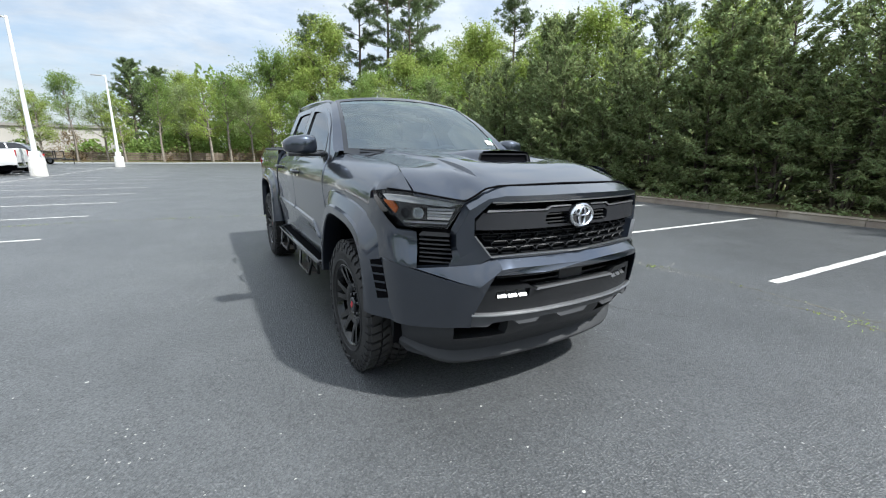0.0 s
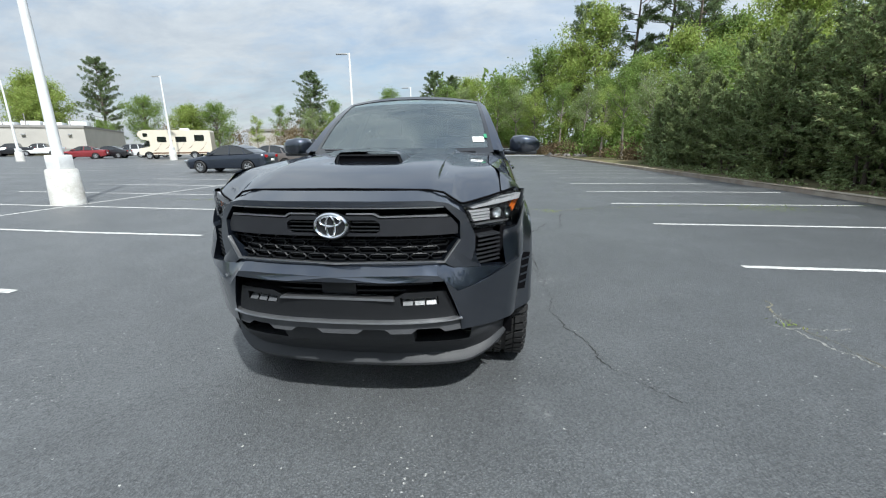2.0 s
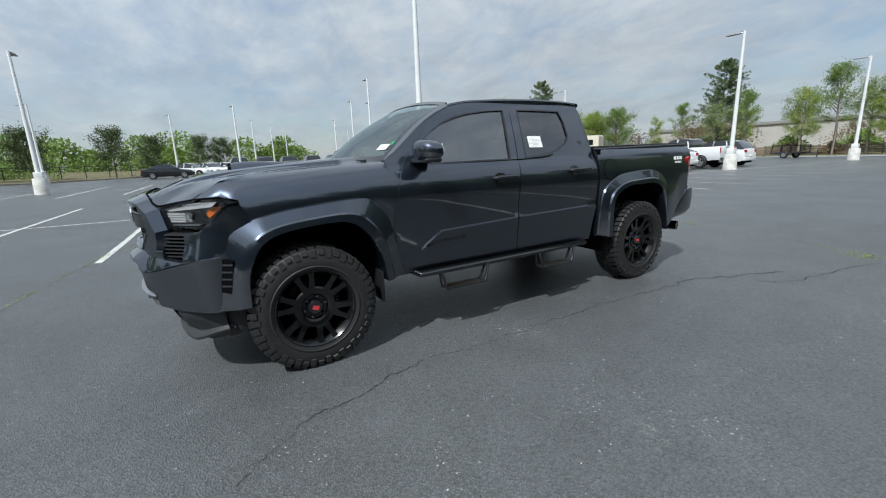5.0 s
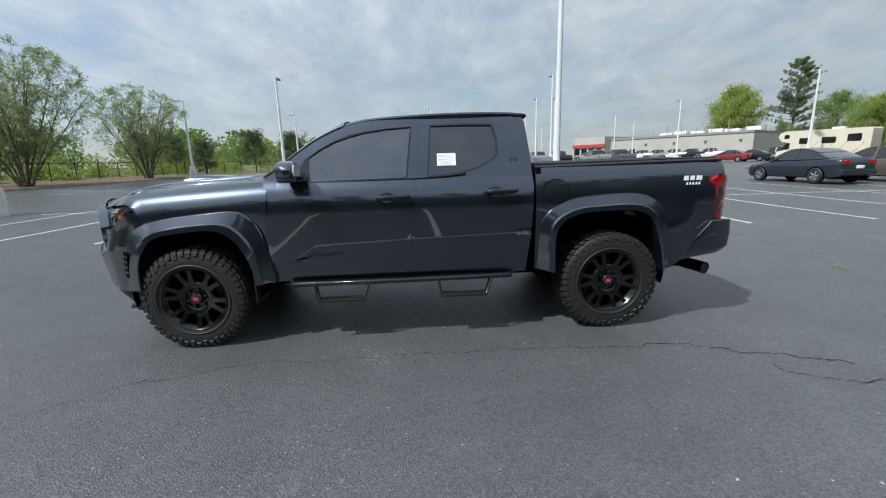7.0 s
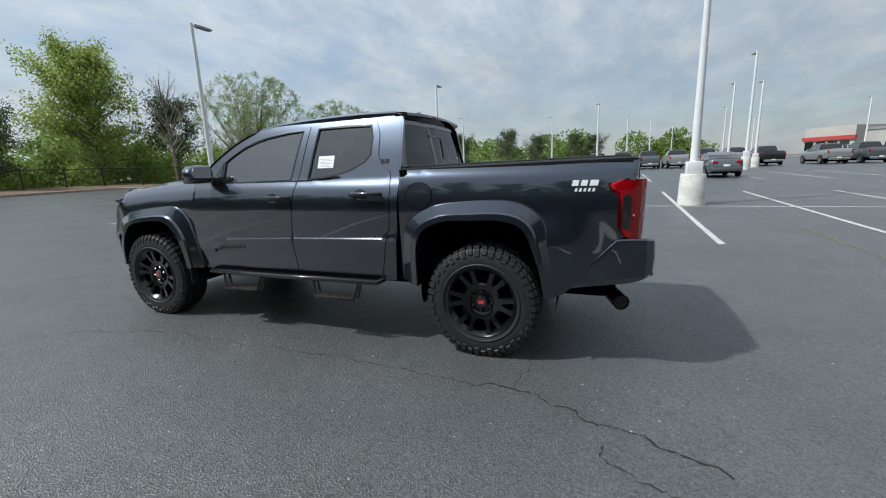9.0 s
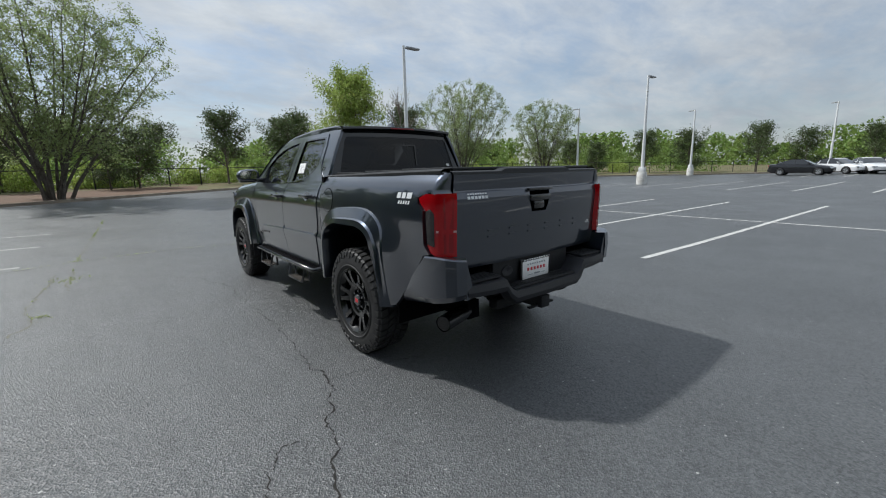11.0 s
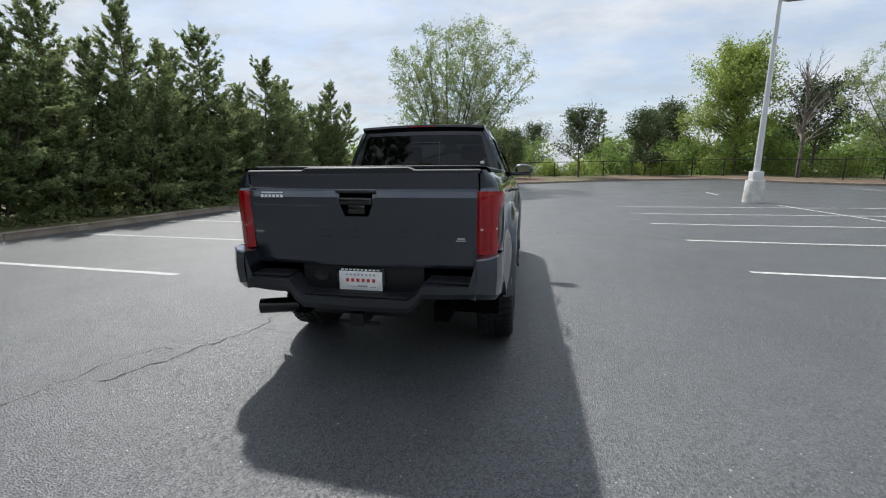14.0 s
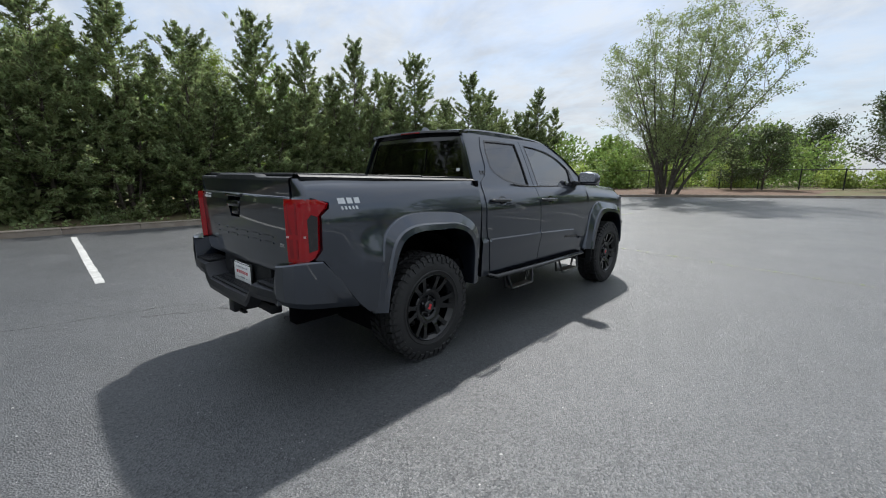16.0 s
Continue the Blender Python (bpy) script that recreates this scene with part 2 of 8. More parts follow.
def sheet(outline, fn, step, back=None, holes=(), lines=(), steps=None):
    """A curved panel: the outline in (u, v), filled with a net, laid into space by fn, its rim turned back by the way given."""
    su, sv = steps or (step, step)
    loops = [resampled(list(outline), step)] + [resampled(list(h), step) for h in holes]
    pts, edges = [], []
    for lo in loops:
        n = len(pts)
        pts += lo
        edges += [(n + i, n + (i + 1) % len(lo)) for i in range(len(lo))]
    us, vs = [p[0] for p in outline], [p[1] for p in outline]
    u = math.floor(min(us) / su) * su
    while u < max(us):
        v = math.floor(min(vs) / sv) * sv
        while v < max(vs):
            p = (u, v)
            if inside(p, loops[0]) and not any(inside(p, h) for h in loops[1:]) and not any(near_edge(p, q, 0.3 * min(su, sv)) for q in loops):
                pts.append(p)
            v += sv
        u += su
    for lo in lines:
        n = len(pts)
        pts += lo
        edges += [(n + i, n + i + 1) for i in range(len(lo) - 1)]
    co, _, faces, *_ = delaunay_2d_cdt([Vector(p) for p in pts], edges, [], 0, 1e-6)
    keep = []
    for f in faces:
        c = sum((co[i] for i in f), Vector((0, 0))) / len(f)
        if inside(c, loops[0]) and not any(inside(c, h) for h in loops[1:]):
            keep.append(tuple(f))
    s = Shape().add([fn(p.x, p.y) for p in co], keep)
    if back:
        count = {}
        for f in keep:
            for a, b in zip(f, f[1:] + f[:1]):
                count[(a, b)] = 1
        rim = [(a, b) for a, b in count if (b, a) not in count]
        moved = {}
        for i in {i for e in rim for i in e}:
            moved[i] = len(s.v)
            s.v.append(tuple(Vector(s.v[i]) + Vector(back)))
        s.f += [(b, a, moved[a], moved[b]) for a, b in rim]
    return s


def grown(poly, d):
    c = Vector((sum(p[0] for p in poly) / len(poly), sum(p[1] for p in poly) / len(poly)))
    return [tuple(Vector(p) + (Vector(p) - c).normalized() * d) for p in poly]


def rect(u0, v0, u1, v1):
    return [(u0, v0), (u1, v0), (u1, v1), (u0, v1)]


def cloud_mesh(name, verts, faces, material):
    """A mesh from arrays: n x 3 places and m x k corners."""
    me = bpy.data.meshes.new(name)
    k = faces.shape[1]
    me.vertices.add(len(verts))
    me.vertices.foreach_set("co", verts.astype(np.float32).ravel())
    me.loops.add(faces.size)
    me.loops.foreach_set("vertex_index", faces.astype(np.int32).ravel())
    me.polygons.add(len(faces))
    me.polygons.foreach_set("loop_start", np.arange(0, faces.size, k, dtype=np.int32))
    me.update(calc_edges=True)
    me.materials.append(material)
    return me

# ---- materials ----
PAINT = node_mat("grey_metallic_paint", (0.031, 0.040, 0.060), rough=0.33, metal=0.85, color2=(0.026, 0.035, 0.053), scale=900, fine=2500, coat=1.0, coat_rough=0.03, rough_var=0.03)
BLACK_PLASTIC = node_mat("black_textured_plastic", (0.012, 0.013, 0.015), rough=0.50, spec=0.32, scale=12, fine=400, bump=0.12, bump_scale=900)
GLOSS_BLACK = node_mat("gloss_black", (0.010, 0.011, 0.013), rough=0.12, scale=20, fine=200, coat=0.6, rough_var=0.04)
SATIN_GREY = node_mat("satin_grey_trim", (0.42, 0.43, 0.45), rough=0.32, metal=0.9, scale=20, fine=300, rough_var=0.05)
DARK_TRIM = node_mat("dark_grey_trim", (0.016, 0.017, 0.021), rough=0.42, scale=20, fine=500, bump=0.06)
# near-black underparts; also stands in for the shade inside openings and recesses
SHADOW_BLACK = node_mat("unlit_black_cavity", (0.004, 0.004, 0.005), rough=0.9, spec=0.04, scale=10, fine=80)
RUBBER = node_mat("tyre_rubber", (0.013, 0.013, 0.014), rough=0.60, color2=(0.020, 0.020, 0.020), scale=9, fine=90, bump=0.15, bump_scale=260)
RIM_BLACK = node_mat("satin_black_alloy", (0.004, 0.0045, 0.005), rough=0.20, spec=0.4, metal=0.0, scale=18, fine=200, coat=0.3)
CHROME = node_mat("chrome", (0.75, 0.76, 0.78), rough=0.10, metal=1.0, scale=10, fine=120, rough_var=0.04)
STEEL = node_mat("dull_steel", (0.30, 0.29, 0.28), rough=0.42, metal=1.0, color2=(0.16, 0.13, 0.11), scale=9, fine=60)
RED_LENS = node_mat("red_lamp_lens", (0.36, 0.0015, 0.006), rough=0.10, spec=0.2, scale=14, fine=160, coat=1.0, rough_var=0.04)
DARK_RED = node_mat("dark_red_lens", (0.25, 0.0015, 0.006), rough=0.10, spec=0.2, scale=14, fine=160, coat=1.0)
PALE_LENS = node_mat("pale_pink_lens", (0.70, 0.42, 0.43), rough=0.15, scale=14, fine=160, coat=0.6)
SKID_GREY = node_mat("grey_skid_trim", (0.065, 0.067, 0.073), rough=0.45, scale=20, fine=400, bump=0.05)
DAM_GREY = node_mat("grey_textured_plastic", (0.034, 0.036, 0.040), rough=0.55, spec=0.35, scale=12, fine=400, bump=0.10, bump_scale=900)
SMOKED = node_mat("smoked_lamp", (0.012, 0.010, 0.011), rough=0.10, scale=14, fine=160, coat=1.0)
AMBER = node_mat("amber_reflector", (0.55, 0.12, 0.012), rough=0.20, scale=60, fine=300, bump=0.2)
LAMP_SILVER = node_mat("lamp_reflector", (0.70, 0.72, 0.74), rough=0.16, metal=0.9, scale=50, fine=220, bump=0.1)
FOG_WHITE = node_mat("faceted_fog_reflector", (0.10, 0.103, 0.108), rough=0.25, metal=0.3, scale=60, fine=260, bump=0.05)
PEARL = node_mat("pearl_reflector", (0.50, 0.51, 0.53), rough=0.30, metal=0.35, scale=60, fine=260, bump=0.1)
LAMP_CLEAR = glass_mat("clear_lamp_cover", (0.93, 0.94, 0.95), 1.45)
TINTED = glass_mat("tinted_glass", (0.18, 0.20, 0.20), 2.6)
WINDSCREEN = glass_mat("windscreen_glass", (0.45, 0.56, 0.55), 2.8, (0.88, 0.97, 0.96))
PRIVACY = glass_mat("privacy_glass", (0.05, 0.055, 0.06), 2.15)
REAR_GLASS = glass_mat("rear_privacy_glass", (0.05, 0.055, 0.06), 1.42)
SEAT_CLOTH = node_mat("seat_cloth", (0.045, 0.045, 0.048), rough=0.85, scale=20, fine=300, bump=0.2)
WHITE_PAPER = node_mat("white_paper", (0.88, 0.88, 0.87), rough=0.7, scale=20, fine=200)
GREY_INK = node_mat("grey_print", (0.34, 0.35, 0.37), rough=0.7, scale=30, fine=200)
RED_INK = node_mat("red_print", (0.55, 0.04, 0.05), rough=0.6, scale=30, fine=200)
DECAL_WHITE = node_mat("white_decal", (0.74, 0.76, 0.78), rough=0.35, scale=30, fine=200)
GREEN_STICKER = node_mat("green_sticker", (0.03, 0.25, 0.12), rough=0.5, scale=30, fine=200)
PAINT.node_tree.nodes["Principled BSDF"].inputs["Coat IOR"].default_value = 1.82

# ---- ground, kerbs, markings ----


def gz(x, y):
    """Height of the ground: level round the truck, rising to the south and west."""
    return 0.033 * max(0.0, -16.0 - max(y, -46.0)) + 0.0075 * max(0.0, -6.0 - max(x, -110.0))


def asphalt_mat():
    m = bpy.data.materials.new("weathered_asphalt")
    m.use_nodes = True
    n, l = m.node_tree.nodes, m.node_tree.links
    p = n["Principled BSDF"]
    pos = n.new("ShaderNodeNewGeometry").outputs["Position"]

    def tex(scale, detail=4.0, rough=0.6, stretch=None):
        t = n.new("ShaderNodeTexNoise")
        t.inputs["Scale"].default_value, t.inputs["Detail"].default_value, t.inputs["Roughness"].default_value = scale, detail, rough
        if stretch:
            mp = n.new("ShaderNodeMapping")
            mp.inputs["Scale"].default_value = stretch
            l.new(pos, mp.inputs[0])
            l.new(mp.outputs[0], t.inputs["Vector"])
        else:
            l.new(pos, t.inputs["Vector"])
        return t.outputs[0]

    def ranged(v, a, b, c, d):
        r = n.new("ShaderNodeMapRange")
        for k, q in zip(("From Min", "From Max", "To Min", "To Max"), (a, b, c, d)):
            r.inputs[k].default_value = q
        l.new(v, r.inputs[0])
        return r.outputs[0]

    def mul(a, b, op="MULTIPLY"):
        q = n.new("ShaderNodeMath")
        q.operation = op
        for k, v in enumerate((a, b)):
            if isinstance(v, float):
                q.inputs[k].default_value = v
            else:
                l.new(v, q.inputs[k])
        return q.outputs[0]

    stones = n.new("ShaderNodeTexVoronoi")
    stones.inputs["Scale"].default_value = 105.0
    l.new(pos, stones.inputs["Vector"])
    grain = mul(ranged(stones.outputs["Distance"], 0.0, 0.6, 1.30, 0.72), ranged(tex(42.0, 3, 0.6), 0.35, 0.65, 0.92, 1.08))
    one = n.new("ShaderNodeSeparateColor")
    l.new(stones.outputs["Color"], one.inputs[0])
    grain = mul(grain, ranged(one.outputs[0], 0.0, 1.0, 0.86, 1.15))
    patches = ranged(tex(0.35, 6), 0.3, 0.7, 0.86, 1.14)
    blots = ranged(tex(2.3, 5), 0.35, 0.68, 0.90, 1.10)
    lanes = ranged(tex(0.5, 3, 0.5, (1.0, 0.12, 1.0)), 0.35, 0.65, 0.94, 1.07)
    def specks(scale, size, share):
        """Scattered pale bits: one to a cell in some of the cells, of uneven size."""
        v = n.new("ShaderNodeTexVoronoi")
        v.voronoi_dimensions = "2D"
        v.inputs["Scale"].default_value = scale
        bent = n.new("ShaderNodeVectorMath")
        bent.operation = "ADD"
        wobble = n.new("ShaderNodeTexNoise")
        wobble.inputs["Scale"].default_value = scale * 9.0
        small = n.new("ShaderNodeVectorMath")
        small.operation = "SCALE"
        small.inputs["Scale"].default_value = 0.02
        l.new(pos, wobble.inputs["Vector"])
        l.new(wobble.outputs["Color"], small.inputs[0])
        l.new(pos, bent.inputs[0])
        l.new(small.outputs[0], bent.inputs[1])
        l.new(bent.outputs[0], v.inputs["Vector"])
        part_of = n.new("ShaderNodeSeparateColor")
        l.new(v.outputs["Color"], part_of.inputs[0])
        here = ranged(part_of.outputs[0], 1.0 - share, 1.0, 0.0, 1.0)
        return mul(mul(v.outputs["Distance"], mul(here, size * scale), "SUBTRACT"), 0.0, "LESS_THAN")

    far_specks = mul(specks(2.6, 0.0075, 0.55), specks(6.5, 0.005, 0.55), "MAXIMUM")
    dust = mul(specks(24.0, 0.0055, 0.7), ranged(tex(1.3, 5, 0.6), 0.56, 0.62, 0.0, 0.8))
    pale = mul(mul(far_specks, 0.95), dust, "MAXIMUM")
    scuff = mul(ranged(tex(1.1, 8, 0.7), 0.62, 0.70, 0.0, 1.0), ranged(tex(34.0, 4, 0.7), 0.52, 0.62, 0.0, 0.40))
    level = mul(mul(grain, patches), mul(blots, lanes))
    dark = n.new("ShaderNodeMix")
    dark.data_type = "RGBA"
    dark.blend_type = "MULTIPLY"
    dark.inputs["Factor"].default_value = 1.0
    dark.inputs["A"].default_value = (0.073, 0.078, 0.082, 1)
    comb = n.new("ShaderNodeCombineColor")
    for k in range(3):
        l.new(level, comb.inputs[k])
    l.new(comb.outputs[0], dark.inputs["B"])
    light = n.new("ShaderNodeMix")
    light.data_type = "RGBA"
    light.inputs["B"].default_value = (0.42, 0.42, 0.40, 1)
    l.new(dark.outputs["Result"], light.inputs["A"])
    l.new(mul(pale, scuff, "MAXIMUM"), light.inputs["Factor"])
    l.new(light.outputs["Result"], p.inputs["Base Color"])
    l.new(ranged(tex(0.8, 5), 0.3, 0.7, 0.40, 0.50), p.inputs["Roughness"])
    l.new(ranged(one.outputs[1], 0.0, 1.0, 0.35, 1.55), p.inputs["Specular IOR Level"])
    p.inputs["Diffuse Roughness"].default_value = 0.8
    b = n.new("ShaderNodeBump")
    b.inputs["Strength"].default_value, b.inputs["Distance"].default_value = 1.0, 0.0036
    l.new(mul(stones.outputs["Distance"], mul(tex(150.0, 3, 0.7), 0.9), "ADD"), b.inputs["Height"])
    l.new(b.outputs[0], p.inputs["Normal"])
    return m


ASPHALT = asphalt_mat()
LINE_PAINT = node_mat("worn_white_line_paint", (0.56, 0.56, 0.54), rough=0.75, color2=(0.30, 0.30, 0.29), scale=9, fine=140, bump=0.2, space="Object")
CONCRETE = node_mat("weathered_concrete", (0.36, 0.315, 0.26), rough=0.85, color2=(0.20, 0.155, 0.12), scale=2.2, fine=70, bump=0.3, random_tint=0.12)
GRASS_SOIL = node_mat("grass_and_straw", (0.085, 0.105, 0.035), rough=0.95, color2=(0.13, 0.085, 0.045), scale=0.9, fine=14, bump=0.6)
WEED_DIRT = node_mat("crack_soil", (0.22, 0.21, 0.15), rough=0.95, color2=(0.07, 0.065, 0.05), scale=8, fine=60)
CRACK_DIRT = node_mat("crack_dirt", (0.008, 0.007, 0.007), rough=0.95, color2=(0.02, 0.018, 0.015), scale=8, fine=80)
MULCH = node_mat("pine_straw_mulch", (0.15, 0.088, 0.055), rough=0.95, color2=(0.095, 0.062, 0.042), scale=3, fine=60, bump=0.6)

LOT = [(7.6, 51), (8.6, 24), (9.0, 12), (9.35, 3), (9.45, -10), (9.4, -18), (9.0, -20.6), (6.0, -22.6), (2.8, -24.4), (-8, -30.2), (-16, -30.5), (-18.3, -26), (-20.5, -23.6), (-25, -22.9), (-38, -22.3), (-47, -17.5), (-54, -10), (-58, -2), (-118, 2), (-120, 51)]
FAR = [(-420, -420), (420, -420), (420, 420), (-420, 420)]


def wide(outline, lift, step, holes=()):
    return sheet(outline, lambda x, y: (x, y, gz(x, y) + lift), step, None, holes)


tagged(part("parking_lot", wide(grown(LOT, 0.3), 0.0, 6.0), ASPHALT, None, smooth=0), "weathered grey asphalt car park with fine cracks", "car park", kind="structure")
tagged(part("ground", wide(FAR, 0.13, 14.0, [LOT]), GRASS_SOIL, None, smooth=0), "grass and pine straw round the car park", "ground", kind="structure")

MULCH_BED = [(9.3, -20.75), (6.1, -22.85), (2.9, -24.65), (-8, -30.45), (-16.1, -30.75), (-18.5, -26.15), (-20.6, -23.85), (-25, -23.15), (-38, -22.55), (-38, -26.4), (-22, -27.0), (-17.5, -33.6), (-8, -34.6), (3, -31.6), (9.2, -29.0), (12.2, -25)]
tagged(part("mulch_bed", wide(MULCH_BED, 0.137, 3.0), MULCH, None, smooth=0), "brown pine straw mulch between kerb and fence", "ground", kind="structure")

# kerb stones along the edge; those near the truck are single stones
kerb = thing("kerb", "weathered concrete kerb along the car park's edge", "kerb", kind="structure")
rest = Shape()
for (x0, y0), (x1, y1) in zip(LOT, LOT[1:] + LOT[:1]):
    length = math.hypot(x1 - x0, y1 - y0)
    if x0 < -100:
        continue
    n = max(1, round(length / 1.52))
    way = Vector((x1 - x0, y1 - y0)) / length
    side = Vector((-way.y, way.x))
    if inside(((x0 + x1) / 2 + side.x * 0.3, (y0 + y1) / 2 + side.y * 0.3), LOT):
        side = -side
    for k in range(n):
        a, b = Vector((x0, y0)) + way * (length * k / n + 0.006), Vector((x0, y0)) + way * (length * (k + 1) / n - 0.006)
        rows = [[(*(p + side * d), gz(*p) + h + 0.006 * math.sin(k * 2.1 + x0)) for d, h in ((0.0, -0.1), (0.012, 0.11), (0.04, 0.145), (0.17, 0.15), (0.18, 0.10))] for p in (a, b)]
        s = Shape().loft(rows).add(rows[0], [(4, 3, 2, 1, 0)]).add(rows[1], [(0, 1, 2, 3, 4)])
        if a.x > 1 and -24 < a.y < 24:
            part("kerb_stone", s, CONCRETE, kerb)
        else:
            rest.add(s.v, s.f)
tagged(part("kerb_rest", rest, CONCRETE, kerb), kind="stuff")

# stall lines
rng = random.Random(4)


def stripe(x0, y0, x1, y1, w=0.1):
    """A worn painted line, its edges uneven."""
    length = math.hypot(x1 - x0, y1 - y0)
    way, n = Vector((x1 - x0, y1 - y0)) / length, max(2, round(length / 0.12))
    side = Vector((-way.y, way.x))
    rows = []
    for k in range(n + 1):
        c = Vector((x0, y0)) + way * (length * k / n)
        rows.append([(*(c - side * (w / 2 + rng.uniform(-0.006, 0.006))), gz(*c) + 0.004), (*(c + side * (w / 2 + rng.uniform(-0.006, 0.006))), gz(*c) + 0.004)])
    ob = part("stall_line", Shape().loft(rows), LINE_PAINT, None, smooth=0)
    return tagged(ob, "worn white painted stall line on the asphalt", "road marking", "stall lines", "structure")


for k in range(-6, 18):
    y = 0.46 + 2.62 * k
    if -17 < y < 44:
        stripe(3.55, y, 8.75, y - 0.21)
for k in range(-8, 18):
    y = 1.62 + 2.62 * k
    if -19 < y < 44:
        x = -3.97 + 0.035 * y
        stripe(x + rng.uniform(-0.03, 0.03), y, x - 10.8, y + 0.49)
        stripe(x - 18.1, y + 0.8, x - 28.7, y + 1.25)
        if y > -8:
            stripe(-42.0, y, -49.5, y)
stripe(-10.55, -19.4, -7.6, 46.2)
stripe(-28.5, -19.4, -25.6, 46.2)
for k in range(6):
    stripe(-19.5 - 2.7 * k, -17.4, -18.7 - 2.7 * k, -22.2)
stripe(-13.0, -11.4, -20.0, -11.4)


# cracks
def crack(points, w, seed, deep=0.003, material=CRACK_DIRT, label="dark jagged crack in the asphalt"):
    r = random.Random(seed)
    rows = []
    for (x0, y0), (x1, y1) in zip(points, points[1:]):
        n = max(2, round(math.hypot(x1 - x0, y1 - y0) / 0.022))
        way = Vector((x1 - x0, y1 - y0)).normalized()
        side = Vector((-way.y, way.x))
        drift = 0.0
        for k in range(n):
            t = k / n
            drift = drift * 0.80 + r.uniform(-0.020, 0.020)
            c = Vector((x0 + (x1 - x0) * t, y0 + (y1 - y0) * t)) + side * drift * math.sin(math.pi * t) ** 0.5
            ww = w * r.uniform(0.25, 1.3) * (0.62 + 0.38 * math.sin(3.1 * c.x + 5.3 * c.y + seed) * math.sin(7.7 * c.y - 2.9 * c.x))
            rows.append([(*(c - side * ww / 2), gz(*c) + deep), (*(c + side * ww / 2), gz(*c) + deep)])
    ob = part("crack", Shape().loft(rows), material, None, smooth=0)
    return tagged(ob, label, "crack", "asphalt cracks", "structure")


crack([(1.75, -2.25), (1.48, -1.94), (1.38, -1.52), (1.21, -1.03), (1.27, -0.2), (1.24, 0.28)], 0.009, 1)
crack([(1.24, 0.28), (1.25, 1.2), (1.28, 1.50), (1.29, 1.97), (1.40, 2.20), (1.49, 2.39), (1.52, 2.60), (1.61, 2.76), (1.66, 2.93), (1.74, 3.02)], 0.015, 4)
crack([(1.29, 1.97), (1.05, 2.02), (0.90, 2.01), (0.6, 2.1)], 0.006, 2)
crack([(1.67, 2.48), (1.79, 2.50), (1.87, 2.62), (1.94, 2.80), (1.97, 3.06), (2.00, 3.30), (2.05, 3.76), (2.18, 4.15)], 0.012, 3)
WEEDY = [[(-15, 6.3), (-8, 6.0), (-3.2, 5.85), (-1.2, 5.5), (0.2, 5.0), (1.1, 4.93), (1.99, 4.40), (2.8, 4.8), (4.4, 5.26), (9.2, 5.5)],
         [(-14, -1.5), (-12.2, -1.92), (-9.16, -2.63), (-5.29, -3.44), (-3.5, -3.86), (-2.0, -4.08), (-1.0, -4.28), (-0.2, -4.4), (1.33, -4.85), (2.84, -4.7), (3.71, -4.4), (9.2, -4.6)],
         [(3.04, -3.6), (3.04, -2.79), (3.09, -2.4), (3.14, -1.69), (3.02, -0.94), (3.13, -0.6)], [(2.85, -3.9), (2.82, -2.3)], [(2.85, -4.7), (2.6, -12), (2.3, -26)]]
for k, pts in enumerate(WEEDY):
    crack(pts, 0.022, 10 + k, material=WEED_DIRT, label="soil-filled crack with tufts of weeds")
WORN = node_mat("worn_pale_aggregate", (0.26, 0.26, 0.24), rough=0.9, color2=(0.10, 0.105, 0.105), scale=30, fine=160, bump=0.4)
for k, (pts, w) in enumerate((([(3.12, -1.75), (3.02, -1.45), (2.93, -1.2), (2.98, -0.98), (3.10, -0.90)], 0.030), ([(2.93, -1.2), (3.15, -1.22), (3.42, -1.16)], 0.022), ([(2.93, -1.2), (2.84, -1.12)], 0.02), ([(3.04, -2.9), (3.09, -2.45)], 0.02),
                              ([(1.90, 4.45), (2.02, 4.36), (2.12, 4.52)], 0.03), ([(4.2, 5.22), (4.7, 5.28)], 0.02), ([(-0.3, -4.40), (0.4, -4.58)], 0.02))):
    crack(pts, w, 40 + k, deep=0.0015, material=WORN, label="pale worn edges beside a crack")

# ---- lamp posts ----
WHITE_POST = node_mat("white_painted_steel", (0.74, 0.75, 0.75), rough=0.5, color2=(0.62, 0.63, 0.63), scale=1.5, fine=40)
WHITE_CONCRETE = node_mat("peeling_white_concrete", (0.66, 0.66, 0.64), rough=0.85, color2=(0.42, 0.40, 0.36), scale=3.5, fine=30, bump=0.3)
LED_GREY = node_mat("grey_lamp_head", (0.30, 0.31, 0.32), rough=0.5, scale=8, fine=60)


